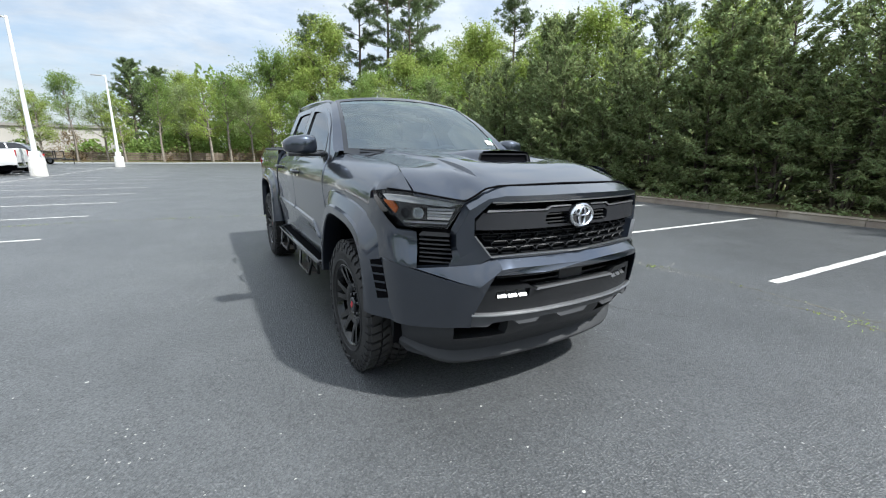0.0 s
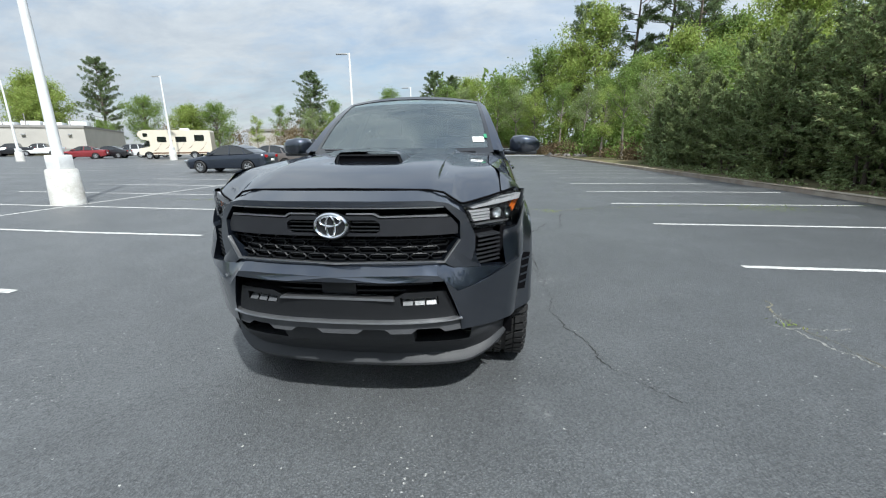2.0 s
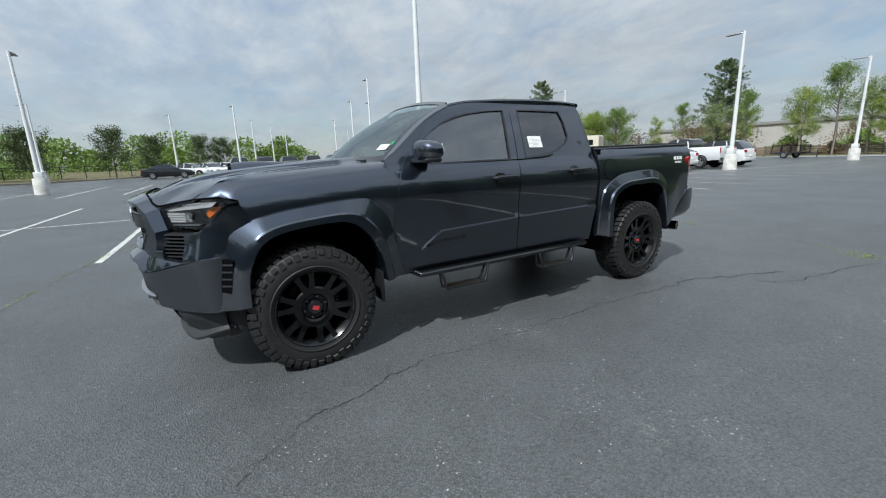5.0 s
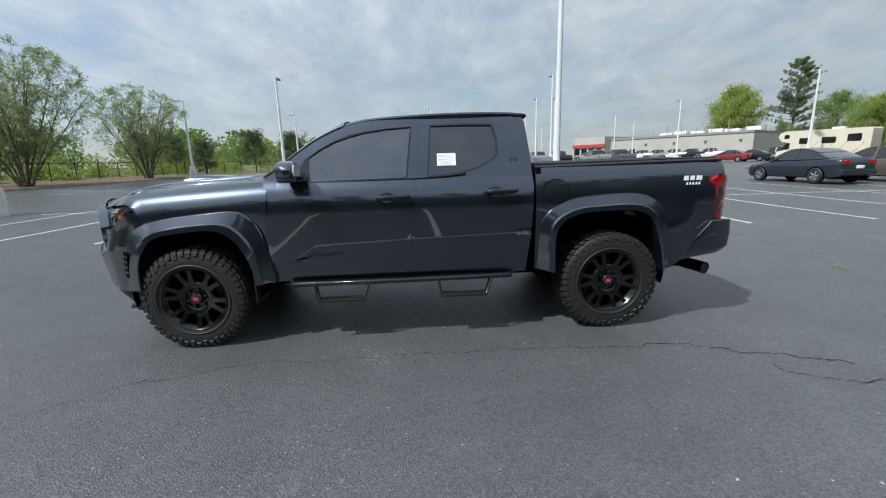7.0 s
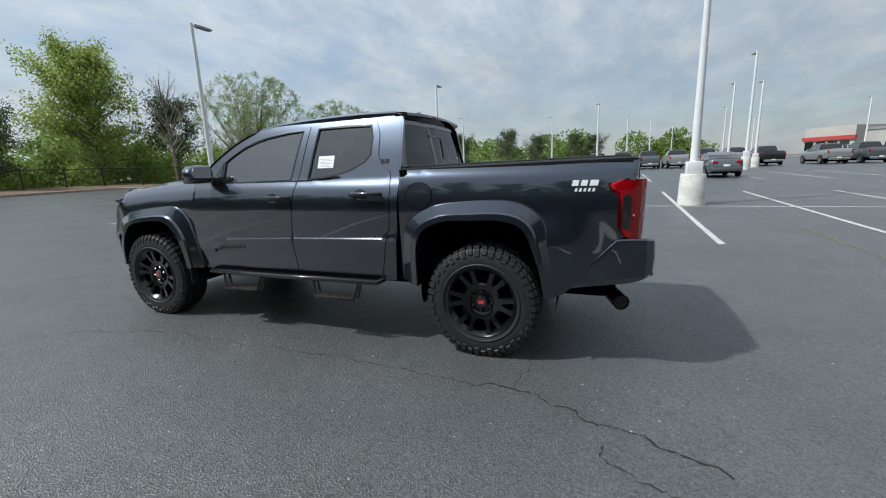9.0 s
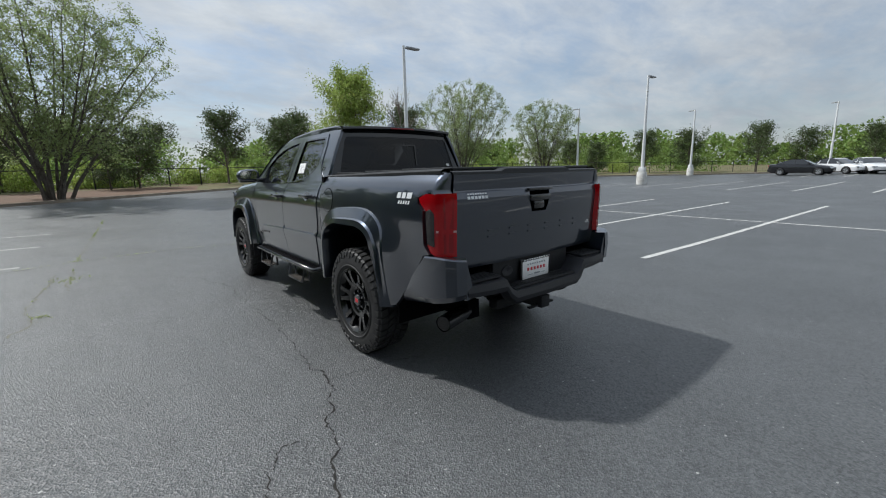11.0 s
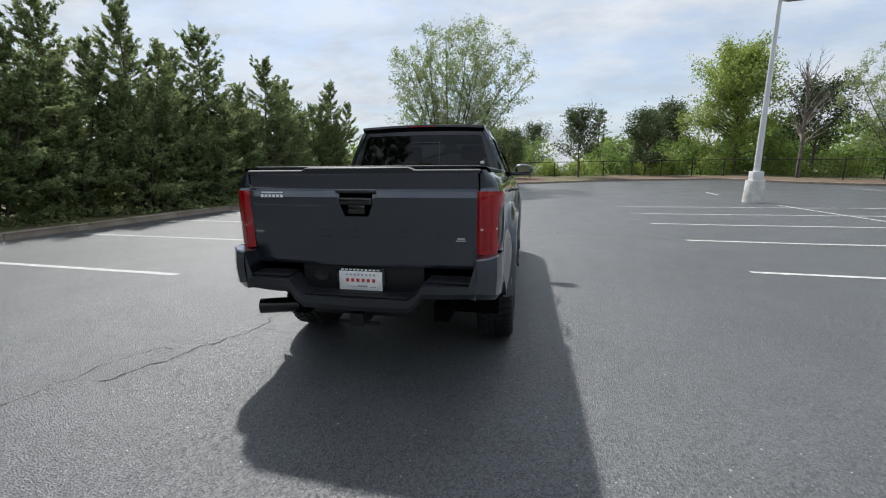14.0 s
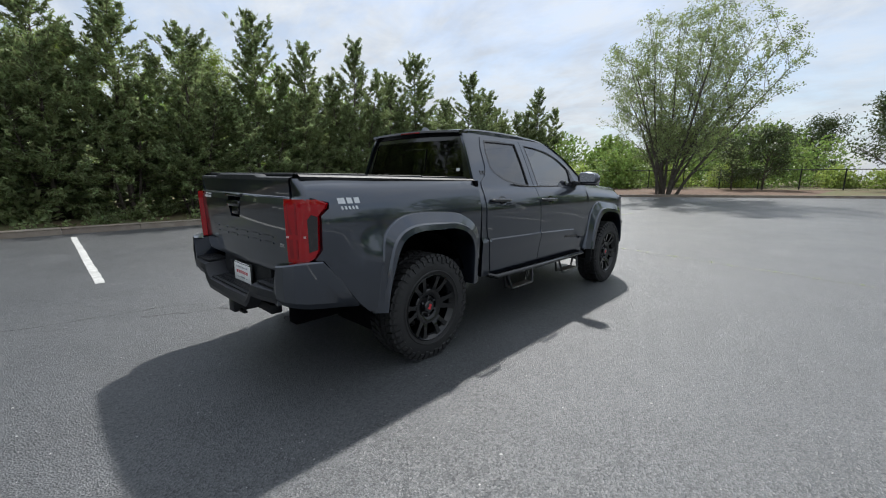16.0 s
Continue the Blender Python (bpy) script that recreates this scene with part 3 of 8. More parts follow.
def lamp_post(h):
    post = thing("street_lamp", "tall white parking lot lamp post on a painted concrete foot", "lamp post", "parking lot lamp posts")
    part("concrete_foot", Shape().lathe([(-0.05, 0.36), (0.86, 0.325), (0.90, 0.30), (0.90, 0.0)], 28, "z"), WHITE_CONCRETE, post, "round concrete foot with peeling white paint", 40)
    part("shoe", Shape().box(-0.19, -0.19, 0.90, 0.19, 0.19, 1.24, 0.02), WHITE_POST, post)
    part("pole", Shape().tube([(0, 0, 1.2), (0, 0, h * 0.5), (0, 0, h)], [0.115, 0.092, 0.066], 20), WHITE_POST, post, "", 60)
    part("arm", Shape().tube([(0, 0, h - 0.10), (-0.25, 0, h - 0.05)], 0.035, 8), WHITE_POST, post)
    head = Shape().loft([[(x, -w, z), (x, w, z), (x, w * 0.9, z + t), (x, -w * 0.9, z + t)] for x, w, z, t in ((-0.15, 0.08, h - 0.09, 0.08), (-0.35, 0.16, h - 0.09, 0.07), (-0.85, 0.16, h - 0.08, 0.05), (-0.92, 0.12, h - 0.08, 0.03))], close=True)
    part("lamp_head", head, LED_GREY, post, "flat grey lamp head")
    return post


first = lamp_post(7.5)
first.matrix_basis = pose(-9.92, 4.88, 0)
for x, y, h, turn in ((-10.0, -13.6, 1.0, 0), (-8.95, 24.8, 1.0, 0), (-7.7, 40.2, 0.97, 0), (-36.1, 13.2, 1.18, 0), (-32.3, 36.0, 1.1, 0), (-41.6, 13.3, 1.0, 0), (-27.3, -9.6, 0.98, 0), (-45.5, 2.0, 0.95, 10), (-42, 15.5, 1.0, 0), (-45.5, 32, 1.0, 0),
                      (-64, 18, 1.0, 0), (-64, 33, 1.0, 0), (-75, 42, 1.0, 0), (-75, 10, 1.0, 0), (-88, 28, 1.0, 0), (-37.0, -21.2, 0.95, 90), (-49, -14.5, 0.95, 60), (-56.5, -4.0, 0.95, 40), (-66, 6, 1.0, 0), (-95, 16, 1.0, 0)):
    copy_thing(first, Matrix.Translation((x, y, gz(x, y))) @ Matrix.Rotation(radians(turn), 4, "Z") @ Matrix.Diagonal((1, 1, h, 1)))

# ---- the pickup truck ----
truck = thing("pickup_truck", "dark grey metallic double-cab pickup truck parked on the asphalt", "truck")
TYRE_R, AXLE = 0.405, 1.675

# plan line of the nose, from the middle round to the side
NOSE = [(0, -2.600), (0.25, -2.587), (0.45, -2.545), (0.57, -2.488), (0.66, -2.420), (0.757, -2.325), (0.82, -2.258), (0.862, -2.17), (0.882, -2.06), (0.888, -1.95), (0.888, -1.80)]
NOSE_U = [0.0]
for (xa, ya), (xb, yb) in zip(NOSE, NOSE[1:]):
    NOSE_U.append(NOSE_U[-1] + math.hypot(xb - xa, yb - ya))


def nose_at(u):
    s = 1 if u >= 0 else -1
    u = abs(u)
    x = curve(u, list(zip(NOSE_U, [p[0] for p in NOSE])))
    y = curve(u, list(zip(NOSE_U, [p[1] for p in NOSE])))
    xb = curve(u + 0.01, list(zip(NOSE_U, [p[0] for p in NOSE])))
    yb = curve(u + 0.01, list(zip(NOSE_U, [p[1] for p in NOSE])))
    n = Vector((yb - y, -(xb - x), 0))
    n = n.normalized() if n.length > 1e-6 else Vector((1, 0, 0))
    return Vector((s * x, y, 0)), Vector((s * n.x, n.y, 0))


def nose(depth):
    """Lays (u, z) on the nose, pushed out by depth(u, z)."""

    def fn(u, z):
        p, n = nose_at(u)
        d = depth(abs(u), z) if callable(depth) else depth
        return (p.x + n.x * d, p.y + n.y * d, z)

    return fn


def nose_x(y):
    return lin(y, [(p[1], p[0]) for p in NOSE])


def ridge_z(u):
    return lin(u, [(0, 0.80), (0.46, 0.80), (0.545, 0.715), (0.93, 0.80), (1.3, 0.84)])


def bumper_push(u, z):
    zr = ridge_z(u)
    out = lin(u, [(0, 0.062), (0.45, 0.062), (0.6, 0.045), (0.93, 0.030), (1.14, 0.0)])
    if z > zr:
        h = lin(u, [(0, 0.046), (0.46, 0.046), (0.56, 0.13), (0.8, 0.10), (1.14, 0.2)])
        return out * max(0.0, 1 - (z - zr) / h)
    return out - min(zr - z, 0.5) * lin(u, [(0, 0.16), (0.6, 0.16), (1.0, 0.10), (1.2, 0.06)])


RIM_LINE = [(0, 1.168), (0.45, 1.166), (0.535, 1.148), (0.625, 1.088), (0.69, 0.966), (0.69, 0.90), (0.672, 0.84)]


def surround_push(u, z):
    """A flat front with a bevel along its outer rim."""
    d = 1.0
    for (a, b), (c, e) in zip(RIM_LINE, RIM_LINE[1:]):
        t = min(1, max(0, ((u - a) * (c - a) + (z - b) * (e - b)) / ((c - a) ** 2 + (e - b) ** 2)))
        d = min(d, math.hypot(u - a - t * (c - a), z - b - t * (e - b)))
    return 0.012 - lin(z, [(0.84, 0.01), (0.90, 0.045), (1.08, 0.065), (1.15, 0.085)]) * max(0.0, 1 - d / 0.036)


def mirrored_pair(name, shape, material, parent, label="", smooth=30):
    a = part(name, shape, material, parent, label, smooth)
    b = part(name, shape.mirrored(), material, parent, label, smooth)
    return a, b


def full(half):
    """A whole outline from its right half, given from the middle round to the middle."""
    return half + [(-u, v) for u, v in reversed(half) if abs(u) > 1e-6]


# grille surround and bumper skin
# the surround: outer rim, bevel line and opening, corner by corner
S_OUT = RIM_LINE + [(0.69, 0.803), (0.545, 0.818), (0.50, 0.843), (0, 0.843)]
S_MID = [(0, 1.132), (0.44, 1.130), (0.515, 1.117), (0.597, 1.066), (0.655, 0.956), (0.654, 0.90), (0.636, 0.845), (0.62, 0.828), (0.535, 0.835), (0.499, 0.847), (0, 0.847)]
S_IN = [(0, 1.105), (0.478, 1.105), (0.498, 1.105), (0.575, 1.03), (0.575, 0.99), (0.575, 0.95), (0.545, 0.912), (0.525, 0.886), (0.505, 0.860), (0.497, 0.850), (0, 0.850)]


def surround_shape():
    half = []
    for k in range(len(S_OUT) - 1):
        n = 10 if k in (0, 9) else 4
        for q in range(n if k < 9 else n + 1):
            t = q / n
            o, m, i = (tuple(a + (b - a) * t for a, b in zip(p[k], p[k + 1])) for p in (S_OUT, S_MID, S_IN))
            half.append([nose(surround_push(*o) - 0.06)(*o), nose(surround_push(*o))(*o), nose(0.012)(*m), nose(0.012)(*i), nose(-0.05)(*i)])
    other = [[(-x, y, z) for x, y, z in r] for r in half]
    return Shape().loft(half).loft(other)


part("grille_surround", surround_shape(), PAINT, truck, "body-coloured frame round the grille", 20)
BUMPER = [(0, 0.842), (0.50, 0.842), (0.545, 0.817), (0.69, 0.802), (0.838, 0.786), (0.848, 0.955), (0.95, 0.962), (1.12, 1.092), (1.19, 0.95),
          (1.08, 0.80), (1.065, 0.485), (0.98, 0.475), (0.80, 0.478), (0.62, 0.498), (0.582, 0.50), (0.575, 0.555), (0.485, 0.772), (0, 0.776)]
RIDGE = [(-1.05, ridge_z(1.05)), (-0.93, 0.80), (-0.545, 0.715), (-0.46, 0.80), (0, 0.80), (0.46, 0.80), (0.545, 0.715), (0.93, 0.80), (1.05, ridge_z(1.05))]
part("front_bumper", sheet(full(BUMPER), nose(bumper_push), 0.035, (0, 0.06, 0), lines=[RIDGE]), PAINT, truck, "angular body-coloured front bumper", 22)

# the grille: black sheet that stands for the shade behind, honeycomb, bar, badge
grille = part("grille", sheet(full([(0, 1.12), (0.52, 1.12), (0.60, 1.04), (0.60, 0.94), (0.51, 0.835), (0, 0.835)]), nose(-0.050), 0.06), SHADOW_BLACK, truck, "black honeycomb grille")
cells = Shape()
CW, CH = 0.098, 0.0345
for row in range(4):
    z = 0.870 + row * CH * 0.93
    for k in range(-7, 8):
        u = (k + 0.5 * (row % 2)) * CW
        if abs(u) + CW * 0.5 > np.interp(z, [0.856, 0.95, 1.03], [0.505, 0.58, 0.58]) + 0.025:
            continue

        def ring(w, h):
            return [(u - w / 2 + h * 0.42, z - h / 2), (u + w / 2 - h * 0.42, z - h / 2), (u + w / 2, z), (u + w / 2 - h * 0.42, z + h / 2), (u - w / 2 + h * 0.42, z + h / 2), (u - w / 2, z)]

        a, b = ring(CW * 1.00, CH * 1.06), ring(CW * 0.90, CH * 0.76)
        rows = [[nose(-0.060)(*p) for p in a], [nose(-0.030)(*p) for p in a], [nose(-0.026)(*p) for p in b], [nose(-0.051)(*p) for p in b]]
        cells.loft(rows, close=True)
        if row < 3:
            cells.prism([(u - CW * 0.36, z - 0.002), (u + CW * 0.36, z - 0.002), (u + CW * 0.36, z + 0.003), (u - CW * 0.36, z + 0.003)], nose(-0.055), nose(-0.047))
part("honeycomb", cells, BLACK_PLASTIC, grille, "black honeycomb mesh", 20)
BAR = [(0, 1.066), (0.19, 1.066), (0.215, 1.052), (0.535, 1.052), (0.568, 1.012), (0.568, 0.974), (0.0, 0.974)]
SLOT = [(0.075, 1.046), (0.195, 1.046), (0.215, 1.032), (0.215, 1.000), (0.195, 0.985), (0.075, 0.985)]
part("grille_bar", sheet(full(BAR), nose(0.0), 0.04, (0, 0.05, 0), [SLOT, [(-u, v) for u, v in reversed(SLOT)]]), DARK_TRIM, grille, "dark grey bar across the grille")
lines = Shape()
for s in (-1, 1):
    lines.prism([(s * 0.07, 1.072), (s * 0.19, 1.072), (s * 0.215, 1.058), (s * 0.52, 1.056), (s * 0.515, 1.066), (s * 0.22, 1.064), (s * 0.195, 1.079), (s * 0.07, 1.079)], nose(-0.03), nose(0.006))
part("trim_line", lines, SATIN_GREY, grille, "satin grey trim line")
lower = Shape()
for s in (-1, 1):
    lower.prism([(s * 0.0, 0.8545), (s * 0.495, 0.8545), (s * 0.568, 0.949), (s * 0.5735, 0.947), (s * 0.4985, 0.8475), (s * 0.0, 0.8475)], nose(0.004), nose(0.020))
part("trim_line", Shape().loft([[nose(d)(u, z) for d, z in ((0.0, 1.098), (0.0165, 1.099), (0.0165, 1.103), (0.0, 1.104))] for u in np.linspace(-0.495, 0.495, 15)], close=True), SATIN_GREY, grille)
part("trim_line", lower, SATIN_GREY, grille, "bright trim along the lower edge")
for z in (1.098, 1.086):
    part("slat", Shape().prism([(-0.47, z), (0.47, z), (0.47, z + 0.005), (-0.47, z + 0.005)], nose(-0.06), nose(-0.025)), GLOSS_BLACK, grille)
for s in (-1, 1):
    for z in (1.032, 1.012, 0.995):
        part("slat", Shape().prism([(s * 0.075, z), (s * 0.21, z), (s * 0.21, z + 0.006), (s * 0.075, z + 0.006)], nose(-0.06), nose(-0.012)), GLOSS_BLACK, grille)


def oval(cx, cz, rx, rz, width, y, depth, n=36):
    s = Shape()
    rows = []
    for a in np.linspace(0, 2 * math.pi, n + 1)[:-1]:
        c, d = math.cos(a), math.sin(a)
        rows.append([(cx + (rx + k) * c, y - q, cz + (rz + k) * d) for k, q in ((-width / 2, 0), (-width / 2, depth), (0, depth * 1.5), (width / 2, depth), (width / 2, 0))])
    rows.append(rows[0])
    return s.loft(rows)


badge = Shape()
disc = [(0.083 * math.cos(a), 0.062 * math.sin(a) + 1.024) for a in np.linspace(0, 2 * math.pi, 33)[:-1]]
badge.prism(disc, lambda u, v: (u, -2.58, v), lambda u, v: (u, -2.612, v))
badge_ob = part("badge", badge, GLOSS_BLACK, truck, "oval chrome badge on black")
rings = oval(0, 1.024, 0.072, 0.052, 0.016, -2.610, 0.010)
rings.add(*(lambda o: (o.v, o.f))(oval(0, 1.045, 0.048, 0.022, 0.011, -2.612, 0.008)))
rings.add(*(lambda o: (o.v, o.f))(oval(0, 1.022, 0.020, 0.046, 0.011, -2.613, 0.008)))
part("chrome_ring", rings, CHROME, badge_ob, "chrome ovals", 60)

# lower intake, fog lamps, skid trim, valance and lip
# black sheet whose colour stands for the unlit depth of the intake
part("intake_shade_back", sheet(full([(0, 0.79), (0.50, 0.79), (0.60, 0.54), (0.0, 0.54)]), nose(-0.085), 0.08), SHADOW_BLACK, truck)
for z in (0.705, 0.733, 0.757):
    part("intake_slat", Shape().loft([[nose(d)(u, z + h) for d, h in ((-0.08, 0), (-0.03, 0), (-0.03, 0.007), (-0.08, 0.007))] for u in np.linspace(-0.45, 0.45, 13)], close=True), BLACK_PLASTIC, truck)
radar = Shape()
radar.box(-0.085, -2.575, 0.690, 0.085, -2.50, 0.768, 0.008)
part("radar_cover", radar, BLACK_PLASTIC, truck)
INSERT = [(0, 0.686), (0.27, 0.686), (0.315, 0.712), (0.50, 0.712), (0.572, 0.560), (0, 0.560)]
FOG = [(0.292, 0.688), (0.298, 0.645), (0.470, 0.645), (0.466, 0.688)]
insert = part("bumper_insert", sheet(full(INSERT), nose(lambda u, z: 0.012 + 0.1 * (z - 0.62)), 0.04, (0, 0.07, 0), [FOG, [(-u, v) for u, v in reversed(FOG)]]), BLACK_PLASTIC, truck, "black textured bumper insert")
ledge = Shape()
ledge.prism([(-0.27, 0.678), (0.27, 0.678), (0.262, 0.690), (-0.262, 0.690)], nose(-0.02), nose(0.035))
part("ledge", ledge, SATIN_GREY, insert)
for s in (-1, 1):
    lamp = Shape()
    lamp.prism([(s * 0.29, 0.691), (s * 0.296, 0.642), (s * 0.472, 0.642), (s * 0.468, 0.691)], nose(-0.05), nose(-0.030))
    fog = part("fog_lamp", lamp, GLOSS_BLACK, truck, "clear rectangular fog lamp")
    cups = Shape()
    for k in range(3):
        u0 = s * (0.306 + k * 0.054)
        cups.add([nose(0.016)(u0, 0.650), nose(0.016)(u0 + s * 0.045, 0.650), nose(-0.006)(u0 + s * 0.045, 0.674), nose(-0.006)(u0, 0.674), nose(-0.004)(u0 + s * 0.045, 0.687), nose(-0.004)(u0, 0.687)],
                 [(0, 1, 2, 3), (3, 2, 4, 5)])
        part("divider", Shape().prism([(u0 + s * 0.045, 0.650), (u0 + s * 0.053, 0.650), (u0 + s * 0.053, 0.686), (u0 + s * 0.045, 0.686)], nose(-0.04), nose(-0.001)), GLOSS_BLACK, fog)
    part("reflector", cups, FOG_WHITE, fog, "bright faceted reflector")
    dot = Shape().lathe([(-2.575, 0.0), (-2.575, 0.010), (-2.55, 0.010)], 12, "y")
    part("parking_sensor", dot.moved(Matrix.Translation((s * 0.235, -0.022, 0.632))), DARK_TRIM, insert)
strip = Shape()
strip.loft([[nose(d)(u, z) for d, z in ((-0.02, 0.578), (0.022, 0.575), (0.031, 0.570), (0.032, 0.564), (-0.02, 0.558))] for u in np.linspace(-0.578, 0.578, 25)])
part("trim_strip", strip, SATIN_GREY, truck, "satin grey trim strip across the bumper")
SKID = [(0, 0.552), (0.585, 0.552), (0.592, 0.504), (0.50, 0.504), (0.47, 0.526), (0.37, 0.526), (0.34, 0.504), (0.245, 0.504), (0.215, 0.526), (0.115, 0.526), (0.085, 0.504), (0, 0.504)]
part("skid_trim", sheet(full(SKID), nose(lambda u, z: 0.004 + (0.552 - z) * 0.10), 0.04, (0, 0.05, 0.0)), SKID_GREY, truck, "toothed dark grey skid trim")
# the air dam has a plan line of its own, set back under the bumper
DAM = [(0, -2.455), (0.3, -2.437), (0.5, -2.400), (0.62, -2.352), (0.71, -2.290), (0.768, -2.232), (0.802, -2.190), (0.826, -2.140)]
DAM_U = [0.0]
for (xa, ya), (xb, yb) in zip(DAM, DAM[1:]):
    DAM_U.append(DAM_U[-1] + math.hypot(xb - xa, yb - ya))
DAM_END = DAM_U[-1]


def dam(depth):
    """Lays (u, z) on the air dam's plan line, pushed out by depth(u, z)."""
    tx, ty = list(zip(DAM_U, [p[0] for p in DAM])), list(zip(DAM_U, [p[1] for p in DAM]))

    def fn(u, z):
        q = abs(u)
        d = depth(q, z) if callable(depth) else depth
        x, y = curve(q, tx), curve(q, ty)
        n = Vector((curve(min(q + 0.02, DAM_END), ty) - curve(q - 0.02, ty), -(curve(min(q + 0.02, DAM_END), tx) - curve(max(q - 0.02, 0), tx)), 0)).normalized() if q > 0.02 else Vector((0, -1, 0))
        s = 1 if u >= 0 else -1
        return (s * (x + n.x * d), y + n.y * d, z)

    return fn


def dam_face(u, z):
    return -0.040 + (0.018 + 0.085 * step01(DAM_END, DAM_END - 0.32, u)) * step01(0.29, 0.47, z)


DUCT = [(0.33, 0.487), (0.60, 0.487), (0.60, 0.405), (0.33, 0.405)]
VALANCE = [(0, 0.54), (0.62, 0.54), (0.80, 0.54), (DAM_END, 0.54), (DAM_END, 0.325), (0.86, 0.285), (0.72, 0.268), (0, 0.268)]
part("valance", sheet(full(VALANCE), dam(dam_face), 0.045, (0, 0.06, 0), [DUCT, [(-u, v) for u, v in reversed(DUCT)]]), DAM_GREY, truck, "dark grey plastic air dam", 40)
# one black sheet paints the shade inside both ducts
part("duct_shade_back", sheet(full([(0, 0.50), (0.64, 0.50), (0.64, 0.39), (0, 0.39)]), dam(-0.12), 0.1), SHADOW_BLACK, truck)
for s in (-1, 1):
    part("duct_sill", Shape().loft([[dam(d)(s * u, z) for d, z in ((-0.11, 0.392), (0.026, 0.392), (0.030, 0.402), (-0.11, 0.404))] for u in np.linspace(0.22, 0.61, 7)], close=True), DARK_TRIM, truck)
lip = Shape()
rows = []
for u in np.linspace(-DAM_END, DAM_END, 57):
    zl = 0.248 + 0.085 * step01(DAM_END - 0.36, DAM_END, abs(u))
    d = 0.0 - 0.018 * step01(DAM_END - 0.2, DAM_END, abs(u))
    rows.append([dam(-0.10)(u, zl + 0.03), dam(d - 0.038)(u, zl + 0.062), dam(d - 0.008)(u, zl + 0.036), dam(d)(u, zl + 0.020), dam(d - 0.006)(u, zl + 0.004), dam(-0.10)(u, zl)])
lip.loft(rows, close=True)
part("lip", lip, DAM_GREY, truck, "dark grey lip under the bumper", 40)

# side vents beside the grille
VENT = [(0.692, 0.962), (0.842, 0.958), (0.838, 0.788), (0.69, 0.803), (0.672, 0.84), (0.69, 0.90)]
for s in (-1, 1):
    # black sheet for the shade behind the slats
    v = part("bumper_vent", sheet([(s * u, z) for u, z in VENT][::s], nose(-0.07), 0.05), SHADOW_BLACK, truck, "black slatted vent")
    for k in range(7):
        z = 0.808 + k * 0.0212
        a = lin(z, [(0.80, 0.69), (0.84, 0.672), (0.90, 0.69), (0.96, 0.692)])
        rows = [[nose(d)(s * u, z + h) for d, h in ((-0.06, 0.0), (-0.022, -0.003), (-0.010, 0.002), (-0.012, 0.008), (-0.06, 0.012))] for u in np.linspace(a, 0.838, 5)]
        part("vent_slat", Shape().loft(rows, close=True), BLACK_PLASTIC, v)

# headlamps
HEAD = [(0.630, 1.100), (0.632, 1.078), (0.712, 0.966), (0.945, 0.966), (1.135, 1.112), (1.12, 1.136), (0.91, 1.134), (0.75, 1.118)]


def sunk(d):
    return nose(lambda u, z: d - 0.055 * step01(1.1, 0.8, u))


for s in (-1, 1):
    def side(pts):
        return [(s * u, z) for u, z in pts][::s]

    head = part("headlamp", sheet(side(HEAD), sunk(-0.040), 0.04, (0, 0.05, 0)), GLOSS_BLACK, truck, "swept headlamp with clear cover and amber reflector")
    br = Shape()
    br.prism(side([(0.655, 1.088), (0.74, 1.098), (0.90, 1.116), (1.06, 1.120), (1.03, 1.094), (0.90, 1.084), (0.70, 1.068)]), sunk(-0.038), sunk(-0.012))
    part("chrome_brow", br, PEARL, head, "bright reflector brow")
    for k in range(4):
        z = 1.006 + k * 0.0145
        drl = Shape().prism(side([(0.705 - 0.008 * k, z), (0.815, z), (0.815, z + 0.011), (0.697 - 0.008 * k, z + 0.011)]), sunk(-0.036), sunk(-0.008 - 0.004 * (k % 2)))
        part("light_bar", drl, PEARL, head, "striped clear light bar")
    strip = Shape()
    strip.prism(side([(0.715, 0.986), (0.93, 0.990), (0.94, 0.998), (0.710, 0.995)]), sunk(-0.036), sunk(-0.008))
    part("light_strip", strip, SATIN_GREY, head)
    cup = Shape().lathe([(0.0, 0.0), (0.010, 0.016), (0.024, 0.026), (0.028, 0.0275), (0.028, 0.024)], 24, "y")
    for uc in (0.855, 0.922):
        p, n = nose_at(s * uc)
        turn = Matrix.Rotation(math.atan2(n.x, -n.y), 4, "Z")
        spot = Vector(sunk(-0.030)(s * uc, 1.036))
        part("bezel", cup.moved(Matrix.Translation(spot) @ turn @ Matrix.Diagonal((1, -1, 1, 1))), LAMP_SILVER if uc < 0.9 else GLOSS_BLACK, head, "", 60)
        bulb = bmesh.new()
        bmesh.ops.create_uvsphere(bulb, u_segments=18, v_segments=10, radius=0.016)
        part("projector", Shape().take(bulb, Matrix.Translation(spot + Vector((n.x, n.y, 0)) * 0.010)), LAMP_CLEAR, head, "", 60)
    am = Shape()
    am.prism(side([(0.985, 1.056), (1.002, 1.030), (1.075, 1.084), (1.078, 1.094), (1.015, 1.090)]), sunk(-0.039), sunk(-0.030))
    part("amber_reflector", am, AMBER, head, "amber side reflector")
    part("lens", sheet(side(HEAD), sunk(0.0), 0.05, (0, 0.003, 0)), LAMP_CLEAR, head, "clear cover", 60).visible_shadow = False

# bonnet
MID_Z = [(-2.50, 1.158), (-2.47, 1.172), (-2.40, 1.198), (-2.25, 1.232), (-2.0, 1.268), (-1.6, 1.300), (-1.0, 1.338)]


